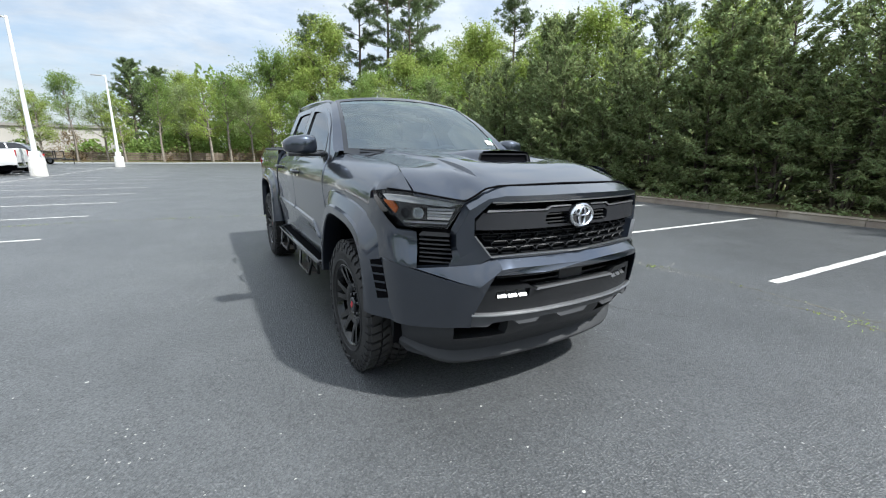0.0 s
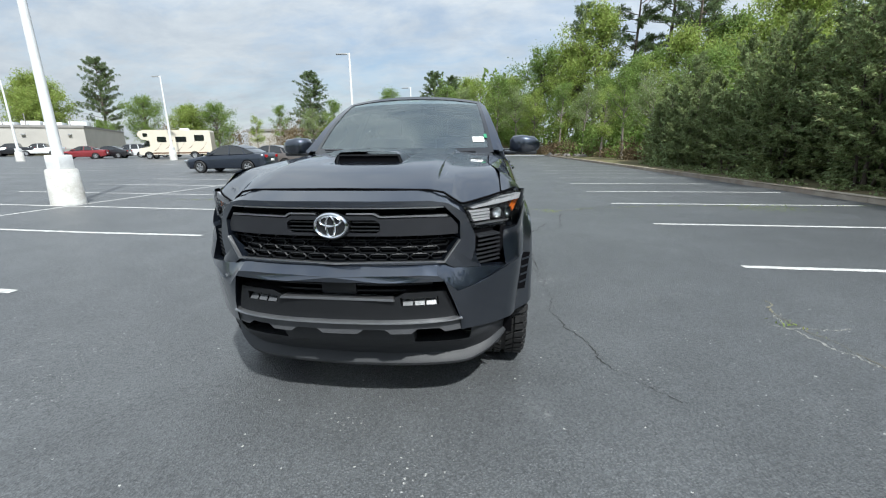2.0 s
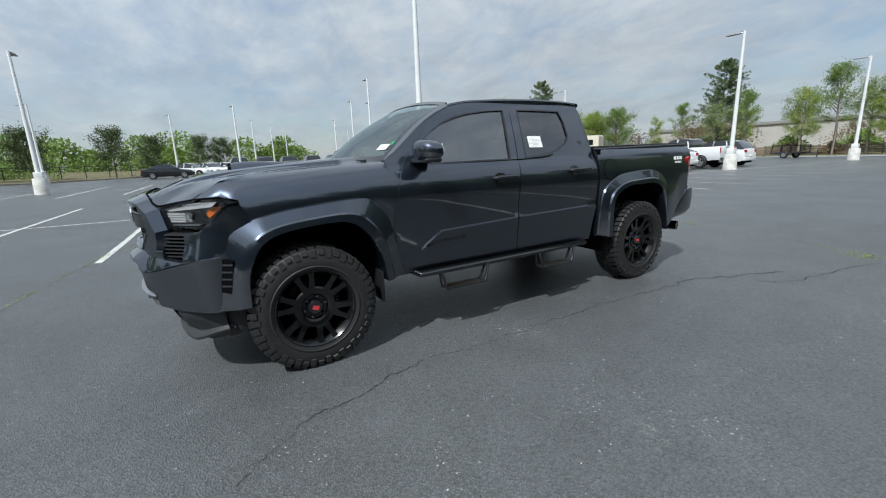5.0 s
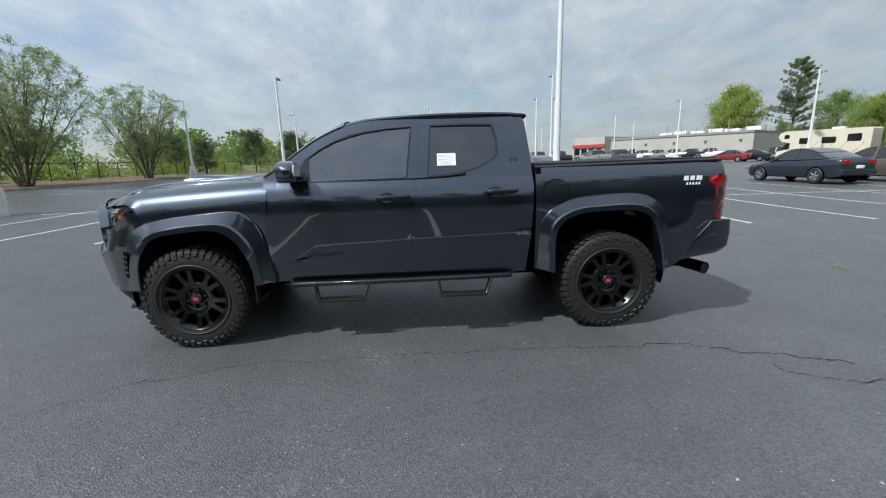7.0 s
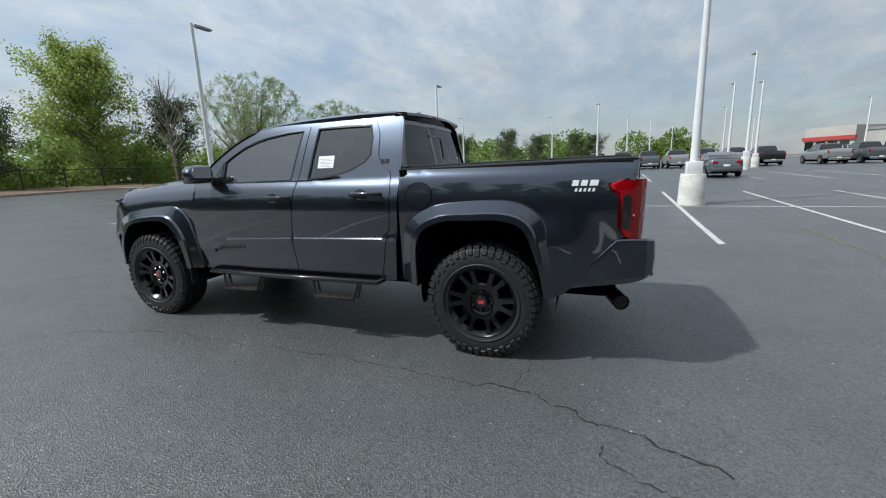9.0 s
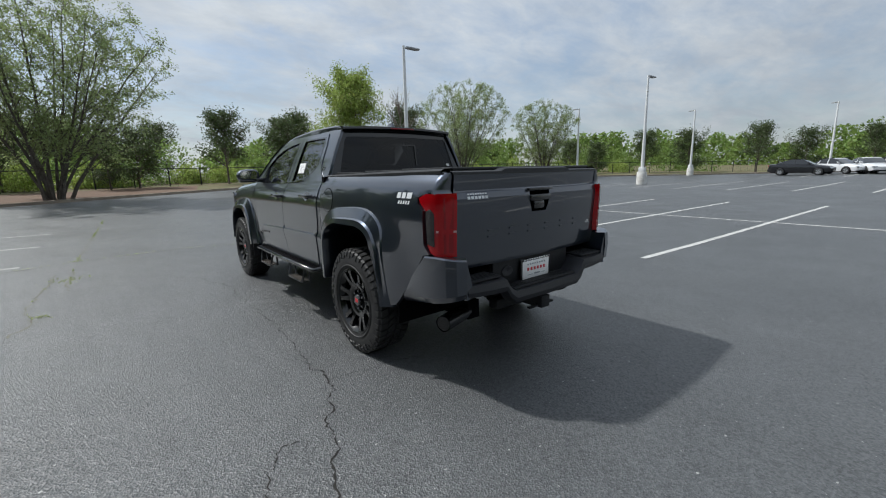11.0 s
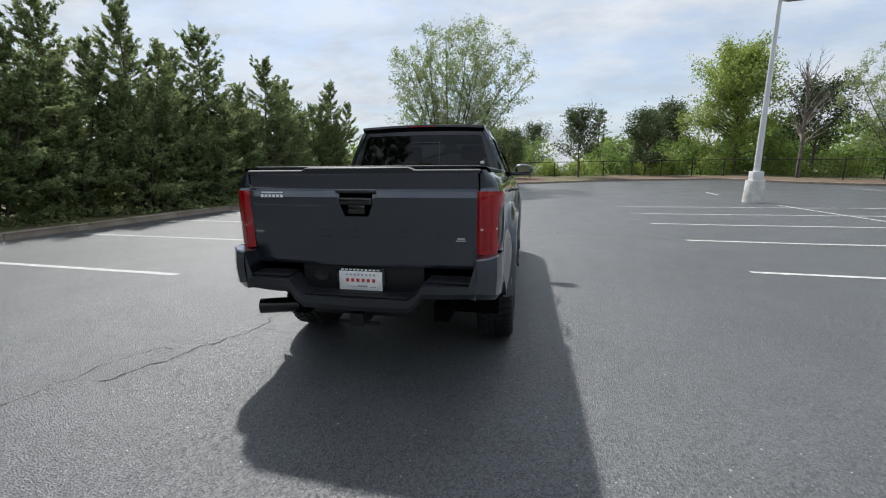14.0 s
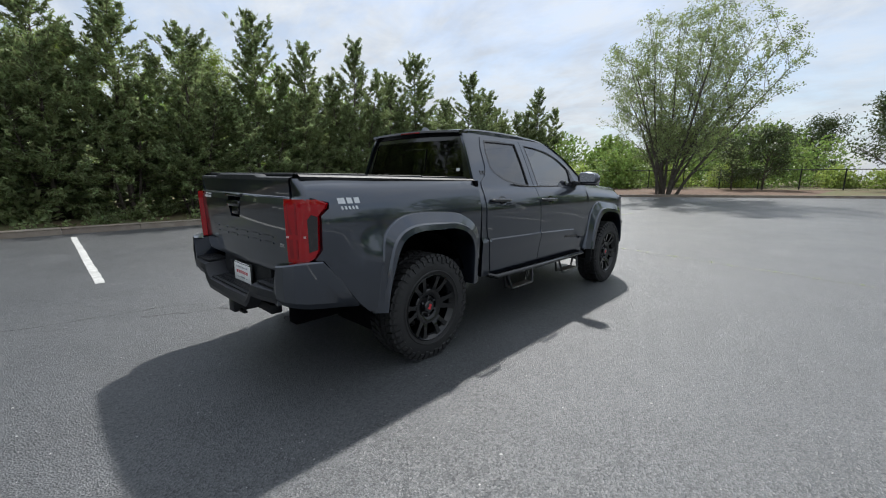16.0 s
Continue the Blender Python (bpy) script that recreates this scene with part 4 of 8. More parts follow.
# front edge of the bonnet: where it runs, and how high it lies there
EDGE_Y = [(0, -2.485), (0.44, -2.478), (0.53, -2.452), (0.60, -2.395), (0.69, -2.318), (0.76, -2.235), (0.815, -2.13), (0.83, -2.06)]
EDGE_Z = [(0, 1.174), (0.42, 1.170), (0.485, 1.158), (0.53, 1.128), (0.565, 1.101), (0.60, 1.106), (0.69, 1.124), (0.76, 1.138), (0.83, 1.146)]


def bonnet_z(x, y):
    x = abs(x)
    z = curve(y, MID_Z) - 0.022 * step01(0.36, 0.68, x) - 2.0 * max(0.0, x - 0.67) ** 2
    z += 0.022 * step01(0.455, 0.43, x) * step01(-2.42, -2.15, y)
    z -= 0.014 * step01(0.24, 0.19, x) * step01(-2.2, -2.0, y) * step01(-1.2, -1.5, y)
    edge = lin(x, EDGE_Z) + 0.62 * max(0.0, y - curve(x, EDGE_Y))
    h = max(0.0, 0.07 - abs(z - edge)) / 0.07
    return min(z, edge) - h * h * 0.0175


BONNET = EDGE_Y[:5] + [(0.745, -2.253), (0.737, -2.10), (0.705, -1.98), (0.686, -1.90), (0.678, -1.80), (0.676, -1.4), (0.70, -1.06), (0.5, -1.15), (0, -1.215)]
part("bonnet", sheet(full(BONNET), lambda x, y: (x, y, bonnet_z(x, y)), 0.04, (0, 0, -0.02), lines=[[(s * 0.45, -2.35), (s * 0.44, -1.9), (s * 0.45, -1.3)] for s in (-1, 1)]), PAINT, truck, "sculpted bonnet", 16)
# black tube along the bonnet's front edge draws the shade of the shut gap
seal = Shape()
for s in (-1, 1):
    seal.tube([(s * x, lin(x, EDGE_Y) - 0.004, lin(x, EDGE_Z) - 0.001) for x in (0.0, 0.2, 0.42, 0.485, 0.53, 0.565, 0.60, 0.645, 0.69, 0.73, 0.76, 0.80, 0.82)], 0.0052, 6)
part("bonnet_gap_shade", seal, SHADOW_BLACK, truck, "dark gap along the bonnet's front edge", 60)
scoop_rows = []
for y in np.linspace(-1.99, -1.42, 12):
    f = step01(-1.42, -1.95, y)
    w = 0.205 - 0.02 * (1 - f)
    scoop_rows.append([(x * w, y, bonnet_z(x * w, y) - 0.002 + h * (0.010 + 0.045 * f)) for x, h in ((-1, -0.1), (-0.93, 0.55), (-0.80, 1.0), (-0.4, 1.08), (0, 1.1), (0.4, 1.08), (0.80, 1.0), (0.93, 0.55), (1, -0.1))])
scoop = part("bonnet_scoop", Shape().loft(scoop_rows), PAINT, truck, "raised air scoop with a black mouth", 40)
mouth = Shape()
mouth.prism([(-0.186, 0.002), (0.186, 0.002), (0.168, 0.050), (-0.168, 0.050)], lambda u, v: (u, -1.975, 1.262 + v), lambda u, v: (u, -1.80, 1.262 + v))
part("scoop_mouth", mouth, SHADOW_BLACK, scoop)
frame_s = Shape()
outer, inner = [(-0.20, -0.012), (0.20, -0.012), (0.186, 0.056), (-0.186, 0.056)], [(-0.188, -0.004), (0.188, -0.004), (0.172, 0.048), (-0.172, 0.048)]
frame_s.loft([[(u, -1.985, 1.262 + v) for u, v in p] for p in (outer, inner)] + [[(u, -1.93, 1.262 + v) for u, v in inner]], close=True)
part("scoop_frame", frame_s, BLACK_PLASTIC, scoop, "black scoop frame")

# front wings
FLARE_F_OUT = [(-2.215, 0.48), (-2.195, 0.80), (-2.085, 0.955), (-1.86, 1.030), (-1.60, 1.062), (-1.32, 1.080), (-1.21, 1.045), (-1.115, 0.93), (-1.055, 0.70), (-1.02, 0.52)]
FLARE_F_IN = [(-2.03, 0.50), (-2.02, 0.68), (-1.965, 0.815), (-1.86, 0.900), (-1.64, 0.936), (-1.42, 0.935), (-1.295, 0.85), (-1.215, 0.71), (-1.185, 0.60), (-1.17, 0.50)]
FLARE_R_OUT = [(1.055, 0.53), (1.075, 0.84), (1.13, 0.975), (1.28, 1.070), (1.48, 1.108), (1.88, 1.115), (2.075, 1.01), (2.125, 0.84), (2.15, 0.68), (2.17, 0.47)]
FLARE_R_IN = [(1.20, 0.50), (1.20, 0.79), (1.265, 0.915), (1.42, 0.978), (1.60, 0.985), (1.83, 0.983), (1.965, 0.92), (2.045, 0.73), (2.08, 0.60), (2.10, 0.47)]


def wing_top(y):
    return curve(y, MID_Z) - 0.022


SECTION = [(0.680, 0.0), (0.735, -0.010), (0.785, -0.032), (0.825, -0.068), (0.858, -0.118), (0.876, -0.175), (0.880, -0.235), (0.876, -0.32)]
rows = []
for y in np.linspace(-2.235, -1.045, 46):
    zl = lin(y, FLARE_F_OUT) - 0.03
    zt = wing_top(y)
    x0 = lin(y, [(-2.253, 0.752), (-2.10, 0.744), (-1.98, 0.712), (-1.90, 0.693), (-1.80, 0.684), (-1.0, 0.684)])
    lim = min(nose_x(y), lin(y, [(b, a) for a, b in EDGE_Y])) if y < -2.06 else nose_x(y) if y < -1.9 else 0.9
    row = []
    for x, d in SECTION:
        xx = min(max(x, x0), lim)
        z = zt + d
        if y < -1.9:
            z = min(z, lin(xx, EDGE_Z) + 0.62 * max(0.0, y - lin(xx, EDGE_Y)))
        row.append((xx, y, max(z, zl + 0.002)))
    x_end = row[-1][0]
    for k in range(1, 5):
        z = row[len(SECTION) - 1][2] + (zl - row[len(SECTION) - 1][2]) * k / 4
        row.append((x_end - 0.004 * k, y, z))
    rows.append(row)
# the piece behind the headlamp starts behind its tip
wing = Shape().loft([[(x, y, max(z, 1.118 + 0.02 * step01(-2.0, -2.075, y))) if y < -2.0 else (x, y, z) for x, y, z in r] for r in rows])
mirrored_pair("front_wing", wing, PAINT, truck, "", 40)
low = sheet([(-1.16, 0.93), (-1.045, 0.93), (-1.045, 0.50), (-1.16, 0.50)], lambda y, z: (0.866, y, z), 0.1, (-0.03, 0, 0))
mirrored_pair("wing_end", low, PAINT, truck)


def side_x(y, z):
    """The cab's side, from the sill to the roof."""
    zc = lin(y, [(-0.9, 0.655), (-0.70, 0.782), (0.06, 0.810), (0.95, 0.830)])
    lift = zc - 0.805
    low = [(0.46, 0.832), (0.52, 0.850), (0.68, 0.868), (0.780 + lift, 0.888), (0.806 + lift, 0.890), (0.815 + lift, 0.874)]
    top = [(0.98, 0.8785), (1.06, 0.880), (1.105, 0.8785), (1.15, 0.871), (1.19, 0.859), (1.235, 0.839), (1.262, 0.820), (1.280, 0.808), (1.50, 0.722), (1.62, 0.670), (1.70, 0.632), (1.76, 0.598), (1.80, 0.57)]
    return lin(z, low + top[:1]) if z < 0.98 else curve(z, top)


def bed_x(y, z):
    return curve(z, [(0.46, 0.845), (0.60, 0.864), (0.90, 0.876), (1.05, 0.880), (1.11, 0.878), (1.17, 0.870), (1.24, 0.856), (1.29, 0.840), (1.325, 0.815), (1.35, 0.788), (1.38, 0.760)]) - 0.10 * max(0.0, y - 2.25) ** 2 + 0.045 * step01(2.46, 2.10, y) * step01(1.9, 2.1, y) * step01(1.08, 0.80, z)


ROOF_LINE = [(-1.06, 1.325), (-0.95, 1.405), (-0.82, 1.505), (-0.68, 1.600), (-0.56, 1.662), (-0.46, 1.702), (-0.32, 1.733), (-0.19, 1.748), (0.18, 1.768), (0.56, 1.776), (0.90, 1.768), (1.00, 1.752)]


def roof_z(y):
    return curve(y, ROOF_LINE)


GLASS_F = [(-0.735, 1.272), (-0.748, 1.455), (-0.66, 1.518), (-0.55, 1.582), (-0.42, 1.632), (-0.30, 1.658), (-0.1, 1.680), (0.085, 1.690), (0.035, 1.285)]
GLASS_R = [(0.190, 1.290), (0.225, 1.698), (0.52, 1.706), (0.735, 1.698), (0.765, 1.60), (0.768, 1.46), (0.72, 1.405), (0.60, 1.345), (0.50, 1.318), (0.36, 1.300)]
DOOR_F = [(-1.035, 0.535), (-1.062, 0.70), (-1.068, 0.95), (-1.015, 1.13), (-0.965, 1.275), (-0.80, 1.44)] + [(y, roof_z(y) - 0.045) for y in (-0.72, -0.60, -0.50, -0.38, -0.2, 0.0)] + [(0.142, 1.722), (0.128, 1.55), (0.112, 1.36), (0.088, 1.22), (0.055, 1.0), (0.042, 0.80), (0.050, 0.535)]
DOOR_R = [(0.058, 0.535), (0.050, 0.80), (0.063, 1.0), (0.096, 1.22), (0.120, 1.36), (0.136, 1.55), (0.150, 1.723), (0.5, 1.731), (0.770, 1.726), (0.815, 1.62), (0.828, 1.46), (0.87, 1.38), (0.945, 1.33), (0.968, 1.20), (0.958, 0.95), (0.905, 0.73), (0.86, 0.535)]
CAB_SIDE = [(-1.075, 1.318)] + [(y, roof_z(y)) for y in (-0.95, -0.82, -0.68, -0.56, -0.46, -0.32, -0.19, 0.0, 0.18, 0.4, 0.56, 0.75, 0.90, 0.985)] + [(1.005, 1.70), (1.03, 1.40), (1.034, 1.20), (1.02, 0.90), (0.975, 0.50), (0.86, 0.50), (-1.035, 0.50), (-1.075, 0.90)]


def crease(y):
    return lin(y, [(-0.9, 0.655), (-0.70, 0.782), (0.06, 0.810), (0.95, 0.830)])


def side_panel(outline, holes=(), out=0.0, step=0.045, back=-0.025, fn=side_x):
    ys = [p[0] for p in outline]
    span = [y for y in np.arange(max(min(ys) + 0.03, -0.90), min(max(ys), 0.93), 0.035)]
    lines = []
    for d in (-0.025, 0.001, 0.010) if max(p[1] for p in outline) > 1.5 and min(p[1] for p in outline) < 0.7 else ():
        row = [(float(y), crease(y) + d) for y in span]
        lines.append([p for p in row if inside(p, outline) and not near_edge(p, outline, 0.012)])
    return sheet(outline, lambda y, z: (fn(y, z) + out, y, z), step, (back, 0, 0), holes, lines=lines, steps=(0.06, 0.022))


mirrored_pair("cab_side", side_panel(CAB_SIDE, [grown(GLASS_F, 0.012), grown(GLASS_R, 0.012)], out=-0.007), PAINT, truck, "", 20)
for s in (-1, 1):
    def sided(shape):
        return shape if s > 0 else shape.mirrored()

    for name, outline, glass_line, tint in (("front_door", DOOR_F, GLASS_F, TINTED), ("rear_door", DOOR_R, GLASS_R, PRIVACY)):
        door = part(name, sided(side_panel(rounded(outline, 0.012, 2), [glass_line])), PAINT, truck, "body-coloured door with tinted window", 20)
        win = part("door_window", sided(side_panel(grown(glass_line, 0.01), out=-0.012, back=-0.004)), tint, door, "dark tinted window", 60)
        win.visible_shadow = False
        seal = sheet(glass_line, lambda y, z: (side_x(y, z) + 0.0015, y, z), 0.03, (-0.014, 0, 0), [grown(glass_line, -0.016)])
        part("window_seal", sided(seal), GLOSS_BLACK, door)
        y0, z0 = (-0.205, 1.128) if name == "front_door" else (0.645, 1.150)
        pocket = Shape()
        pocket.prism([(y0 + 0.075 + 0.062 * math.cos(a), z0 + 0.016 + 0.040 * math.sin(a)) for a in np.linspace(0, 2 * math.pi, 21)[:-1]], lambda y, z: (side_x(y, z) - 0.004, y, z), lambda y, z: (side_x(y, z) + 0.0015, y, z))
        part("handle_pocket", sided(pocket), GLOSS_BLACK, door)
        grip = Shape()
        grip.tube([(0.872, y0, z0 + 0.016), (0.905, y0 + 0.012, z0 + 0.018), (0.914, y0 + 0.05, z0 + 0.02), (0.914, y0 + 0.19, z0 + 0.022), (0.905, y0 + 0.235, z0 + 0.022), (0.872, y0 + 0.25, z0 + 0.022)], [0.013, 0.015, 0.016, 0.016, 0.015, 0.013], 8)
        part("door_handle", sided(grip), GLOSS_BLACK, door, "gloss black pull handle", 60)
        if name == "front_door":
            bars = Shape()
            for k in range(6):
                ya = -0.775 + k * 0.050
                bars.prism([(ya, 0.694 + 0.003 * k), (ya + 0.040, 0.694 + 0.003 * k), (ya + 0.038, 0.718 + 0.003 * k), (ya + 0.004, 0.718 + 0.003 * k)], lambda y, z: (side_x(y, z) - 0.004, y, z), lambda y, z: (side_x(y, z) + 0.005, y, z))
            part("door_emblem", sided(bars), GLOSS_BLACK, door, "row of small black bars")
    mark = Shape()
    for k in range(2):
        ya = 0.84 + k * 0.045
        mark.prism([(ya, 1.395), (ya + 0.035, 1.395), (ya + 0.04, 1.425), (ya + 0.006, 1.425)], lambda y, z: (side_x(y, z) - 0.01, y, z), lambda y, z: (side_x(y, z) - 0.003, y, z))
    part("pillar_emblem", sided(mark), GLOSS_BLACK, truck)
    beading = Shape().loft([[(side_x(y, 1.276) - 0.004 + dx, y, z + dz) for dx, dz in ((0, -0.006), (0.008, -0.004), (0.008, 0.003), (0, 0.006))] for y, z in ((-0.76, 1.266), (-0.4, 1.271), (0.0, 1.279), (0.2, 1.284), (0.36, 1.293), (0.50, 1.310))])
    part("window_beading", sided(beading), GLOSS_BLACK, truck)

sheet_white = Shape().prism(rect(0.275, 1.375, 0.425, 1.47), lambda y, z: (side_x(y, z) - 0.010, y, z), lambda y, z: (side_x(y, z) - 0.007, y, z))
sticker = part("window_sticker", sheet_white, WHITE_PAPER, truck, "white printed price sheet in the rear window")
ink = Shape()
for k in range(7):
    z = 1.385 + k * 0.0115
    ink.prism(rect(0.285 + 0.03 * (k % 3 == 1), z, 0.285 + [0.12, 0.09, 0.13, 0.07, 0.125, 0.10, 0.05][k], z + 0.003), lambda y, z: (side_x(y, z) - 0.008, y, z), lambda y, z: (side_x(y, z) - 0.0062, y, z))
part("print", ink, GREY_INK, sticker, "lines of small grey print")

# roof and windscreens
ROOF = [(0, -0.515), (0.3, -0.50), (0.56, -0.455), (0.585, -0.40), (0.598, -0.1), (0.600, 0.5), (0.592, 0.985), (0, 1.0)]


def roof_at(x, y):
    return roof_z(max(-0.46, y)) + 0.022 * (1 - (x / 0.6) ** 2) - 0.05 * max(0.0, abs(x) - 0.5) + 0.010 - (0.06 * max(0.0, -0.42 - y))


part("roof", sheet(full(ROOF), lambda x, y: (x, y, roof_at(x, y)), 0.07, (0, 0, -0.03)), PAINT, truck, "", 30)
edge = Shape().loft([[(0.603, y, roof_z(y) + 0.004), (0.592, y, roof_z(y) + 0.018), (0.575, y, roof_z(y) + 0.010), (0.578, y, roof_z(y) - 0.02)] for y in np.linspace(-0.46, 0.985, 24)])
mirrored_pair("roof_rail", edge, PAINT, truck, "", 50)


def screen(x, v):
    """The windscreen, v from its foot to its top."""
    a = abs(x)
    half = 0.715 + (0.585 - 0.715) * v
    k = x * half
    foot = Vector((0, -1.215 + 0.17 * a**2.2, 1.312 + 0.012 * a**2))
    head = Vector((0, -0.515 + 0.06 * a**2, 1.775 - 0.045 * a**2.2))
    p = foot.lerp(head, v)
    out = 0.035 * math.sin(math.pi * v)
    return (k, p.y - out * 0.55, p.z + out * 0.8)


part("windscreen", sheet(rect(-0.97, 0.0, 0.97, 1.0), screen, 0.1, (0, 0.004, -0.004)), WINDSCREEN, truck, "curved windscreen reflecting the sky", 60).visible_shadow = False
pillar = Shape().loft([[Vector(screen(0.955, v)) + Vector((0, 0.004, 0)), Vector(screen(1.005, v)) + Vector((0.004, 0.0, 0.004)), Vector((side_x(y, roof_z(y)) + 0.004, y, roof_z(y) + 0.002))] for v, y in zip(np.linspace(0, 1, 13), np.linspace(-1.07, -0.46, 13))])
mirrored_pair("front_pillar", pillar, PAINT, truck, "", 60)
rim_s = sheet(rect(-1.0, -0.03, 1.0, 1.03), lambda x, v: tuple(Vector(screen(x, v)) + Vector((0, -0.002, 0.003))), 0.1, (0, 0.01, -0.01), [rect(-0.955, 0.045, 0.955, 0.962)])
part("screen_band", rim_s, GLOSS_BLACK, truck)
part("cowl", sheet([(-0.70, -1.22), (0.70, -1.22), (0.73, -0.98), (-0.73, -0.98)], lambda x, y: (x, y, 1.292 + 0.01 * (x / 0.7) ** 2), 0.1, (0, 0, -0.05)), BLACK_PLASTIC, truck)
for s, x0, x1 in ((1, 0.58, -0.06), (1, -0.02, -0.62)):
    w = Shape()
    w.tube([Vector(screen(x / 0.72, -0.035 + 0.008 * k)) + Vector((0, -0.010, 0.014)) for k, x in enumerate(np.linspace(x0, x1, 6))], [0.009, 0.008, 0.007, 0.006, 0.006, 0.005], 5)
    part("wiper", w, BLACK_PLASTIC, truck)
label_s = Shape().prism(rect(0.80, 0.13, 0.925, 0.205), lambda x, v: tuple(Vector(screen(x, v)) + Vector((0, -0.003, 0.003))), lambda x, v: tuple(Vector(screen(x, v)) + Vector((0, -0.004, 0.0045))))
tag = part("windscreen_label", label_s, WHITE_PAPER, truck, "small white label on the windscreen")
code = Shape()
for k in range(2):
    code.prism(rect(0.815, 0.15 + 0.028 * k, 0.91 - 0.03 * k, 0.162 + 0.028 * k), lambda x, v: tuple(Vector(screen(x, v)) + Vector((0, -0.0045, 0.005))), lambda x, v: tuple(Vector(screen(x, v)) + Vector((0, -0.005, 0.0055))))
part("print", code, GREY_INK, tag)
green = Shape().prism(rect(0.93, 0.19, 0.965, 0.25), lambda x, v: tuple(Vector(screen(x, v)) + Vector((0, -0.0035, 0.0035))), lambda x, v: tuple(Vector(screen(x, v)) + Vector((0, -0.0045, 0.0045))))
part("green_sticker", green, GREEN_STICKER, truck)
housing = Shape().box(-0.075, -0.60, 1.655, 0.075, -0.50, 1.715, 0.012)
part("camera_housing", housing, BLACK_PLASTIC, truck)
mirror_in = Shape().box(-0.11, -0.56, 1.59, 0.11, -0.535, 1.65, 0.012)
part("interior_mirror", mirror_in, BLACK_PLASTIC, truck)


def rear_y(z):
    return lin(z, [(1.30, 1.045), (1.36, 1.035), (1.70, 0.985), (1.78, 0.97)])


BACK = [(0, 1.745), (0.565, 1.74), (0.60, 1.70), (0.735, 1.36), (0.765, 1.25), (0, 1.25)]
BACK_GLASS = [(0, 1.695), (0.545, 1.688), (0.572, 1.665), (0.655, 1.385), (0.640, 1.368), (0, 1.368)]
part("cab_back", sheet(full(BACK), lambda x, z: (x, rear_y(z) + 0.004 - 0.03 * x * x, z), 0.08, (0, -0.03, 0), [full(BACK_GLASS)]), GLOSS_BLACK, truck, "", 40)
corner = Shape().loft([[(side_x(1.0, z) - 0.006, 0.985 + 0.0 * z + lin(z, [(1.25, 0.04), (1.75, 0.0)]), z), (side_x(1.0, z) - 0.02, rear_y(z) - 0.012, z), (side_x(1.0, z) - 0.075, rear_y(z) + 0.002 - 0.03 * side_x(1.0, z) ** 2, z)] for z in np.linspace(1.25, 1.745, 14)])
mirrored_pair("rear_pillar", corner, PAINT, truck, "", 60)
rg = part("rear_window", sheet(full(BACK_GLASS), lambda x, z: (x, rear_y(z) - 0.002 - 0.03 * x * x, z), 0.1, (0, -0.004, 0)), REAR_GLASS, truck, "dark rear window with a sliding pane", 60)
rg.visible_shadow = False
slide = Shape()
for a in (rect(-0.165, 1.618, 0.115, 1.626), rect(-0.173, 1.43, -0.163, 1.626)):
    slide.prism(a, lambda x, z: (x, rear_y(z) + 0.000, z), lambda x, z: (x, rear_y(z) + 0.006, z))
part("slider_frame", slide, GLOSS_BLACK, rg)
st = Shape().prism(rect(-0.60, 1.42, -0.565, 1.445), lambda x, z: (x, rear_y(z) - 0.012, z), lambda x, z: (x, rear_y(z) - 0.008, z))
part("small_sticker", st, WHITE_PAPER, rg)
spoil = Shape()
spoil_rows = []
for x in np.linspace(-0.60, 0.60, 21):
    zt = 1.766 + 0.018 * (1 - (x / 0.6) ** 2)
    spoil_rows.append([(x, 0.90, zt + 0.008), (x, 0.985, zt + 0.010), (x, 1.045 - 0.06 * x * x, zt + 0.002), (x, 1.05 - 0.06 * x * x, zt - 0.018), (x, 1.0 - 0.04 * x * x, zt - 0.045), (x, 0.93, zt - 0.03)])
spoil.loft(spoil_rows, close=True).add(spoil_rows[0], [(5, 4, 3, 2, 1, 0)]).add(spoil_rows[-1], [(0, 1, 2, 3, 4, 5)])
sp = part("roof_spoiler", spoil, GLOSS_BLACK, truck, "black lip over the rear window", 40)
bl = Shape().box(-0.13, 1.035, 1.763, 0.13, 1.052, 1.776, 0.003)
part("high_brake_lamp", bl, DARK_RED, sp)
fin = Shape()
fin.loft([[(w, 0.78 + 0.02 * k, z - 0.012), (0, 0.73 + 0.06 * k, z - 0.008), (-w, 0.78 + 0.02 * k, z - 0.012), (-w * 0.6, 0.90 - 0.012 * k, z - 0.012), (w * 0.6, 0.90 - 0.012 * k, z - 0.012)] for k, (w, z) in enumerate(((0.034, 1.795), (0.022, 1.825), (0.010, 1.848), (0.003, 1.856)))], close=True)
part("antenna_fin", fin, PAINT, truck, "", 60)

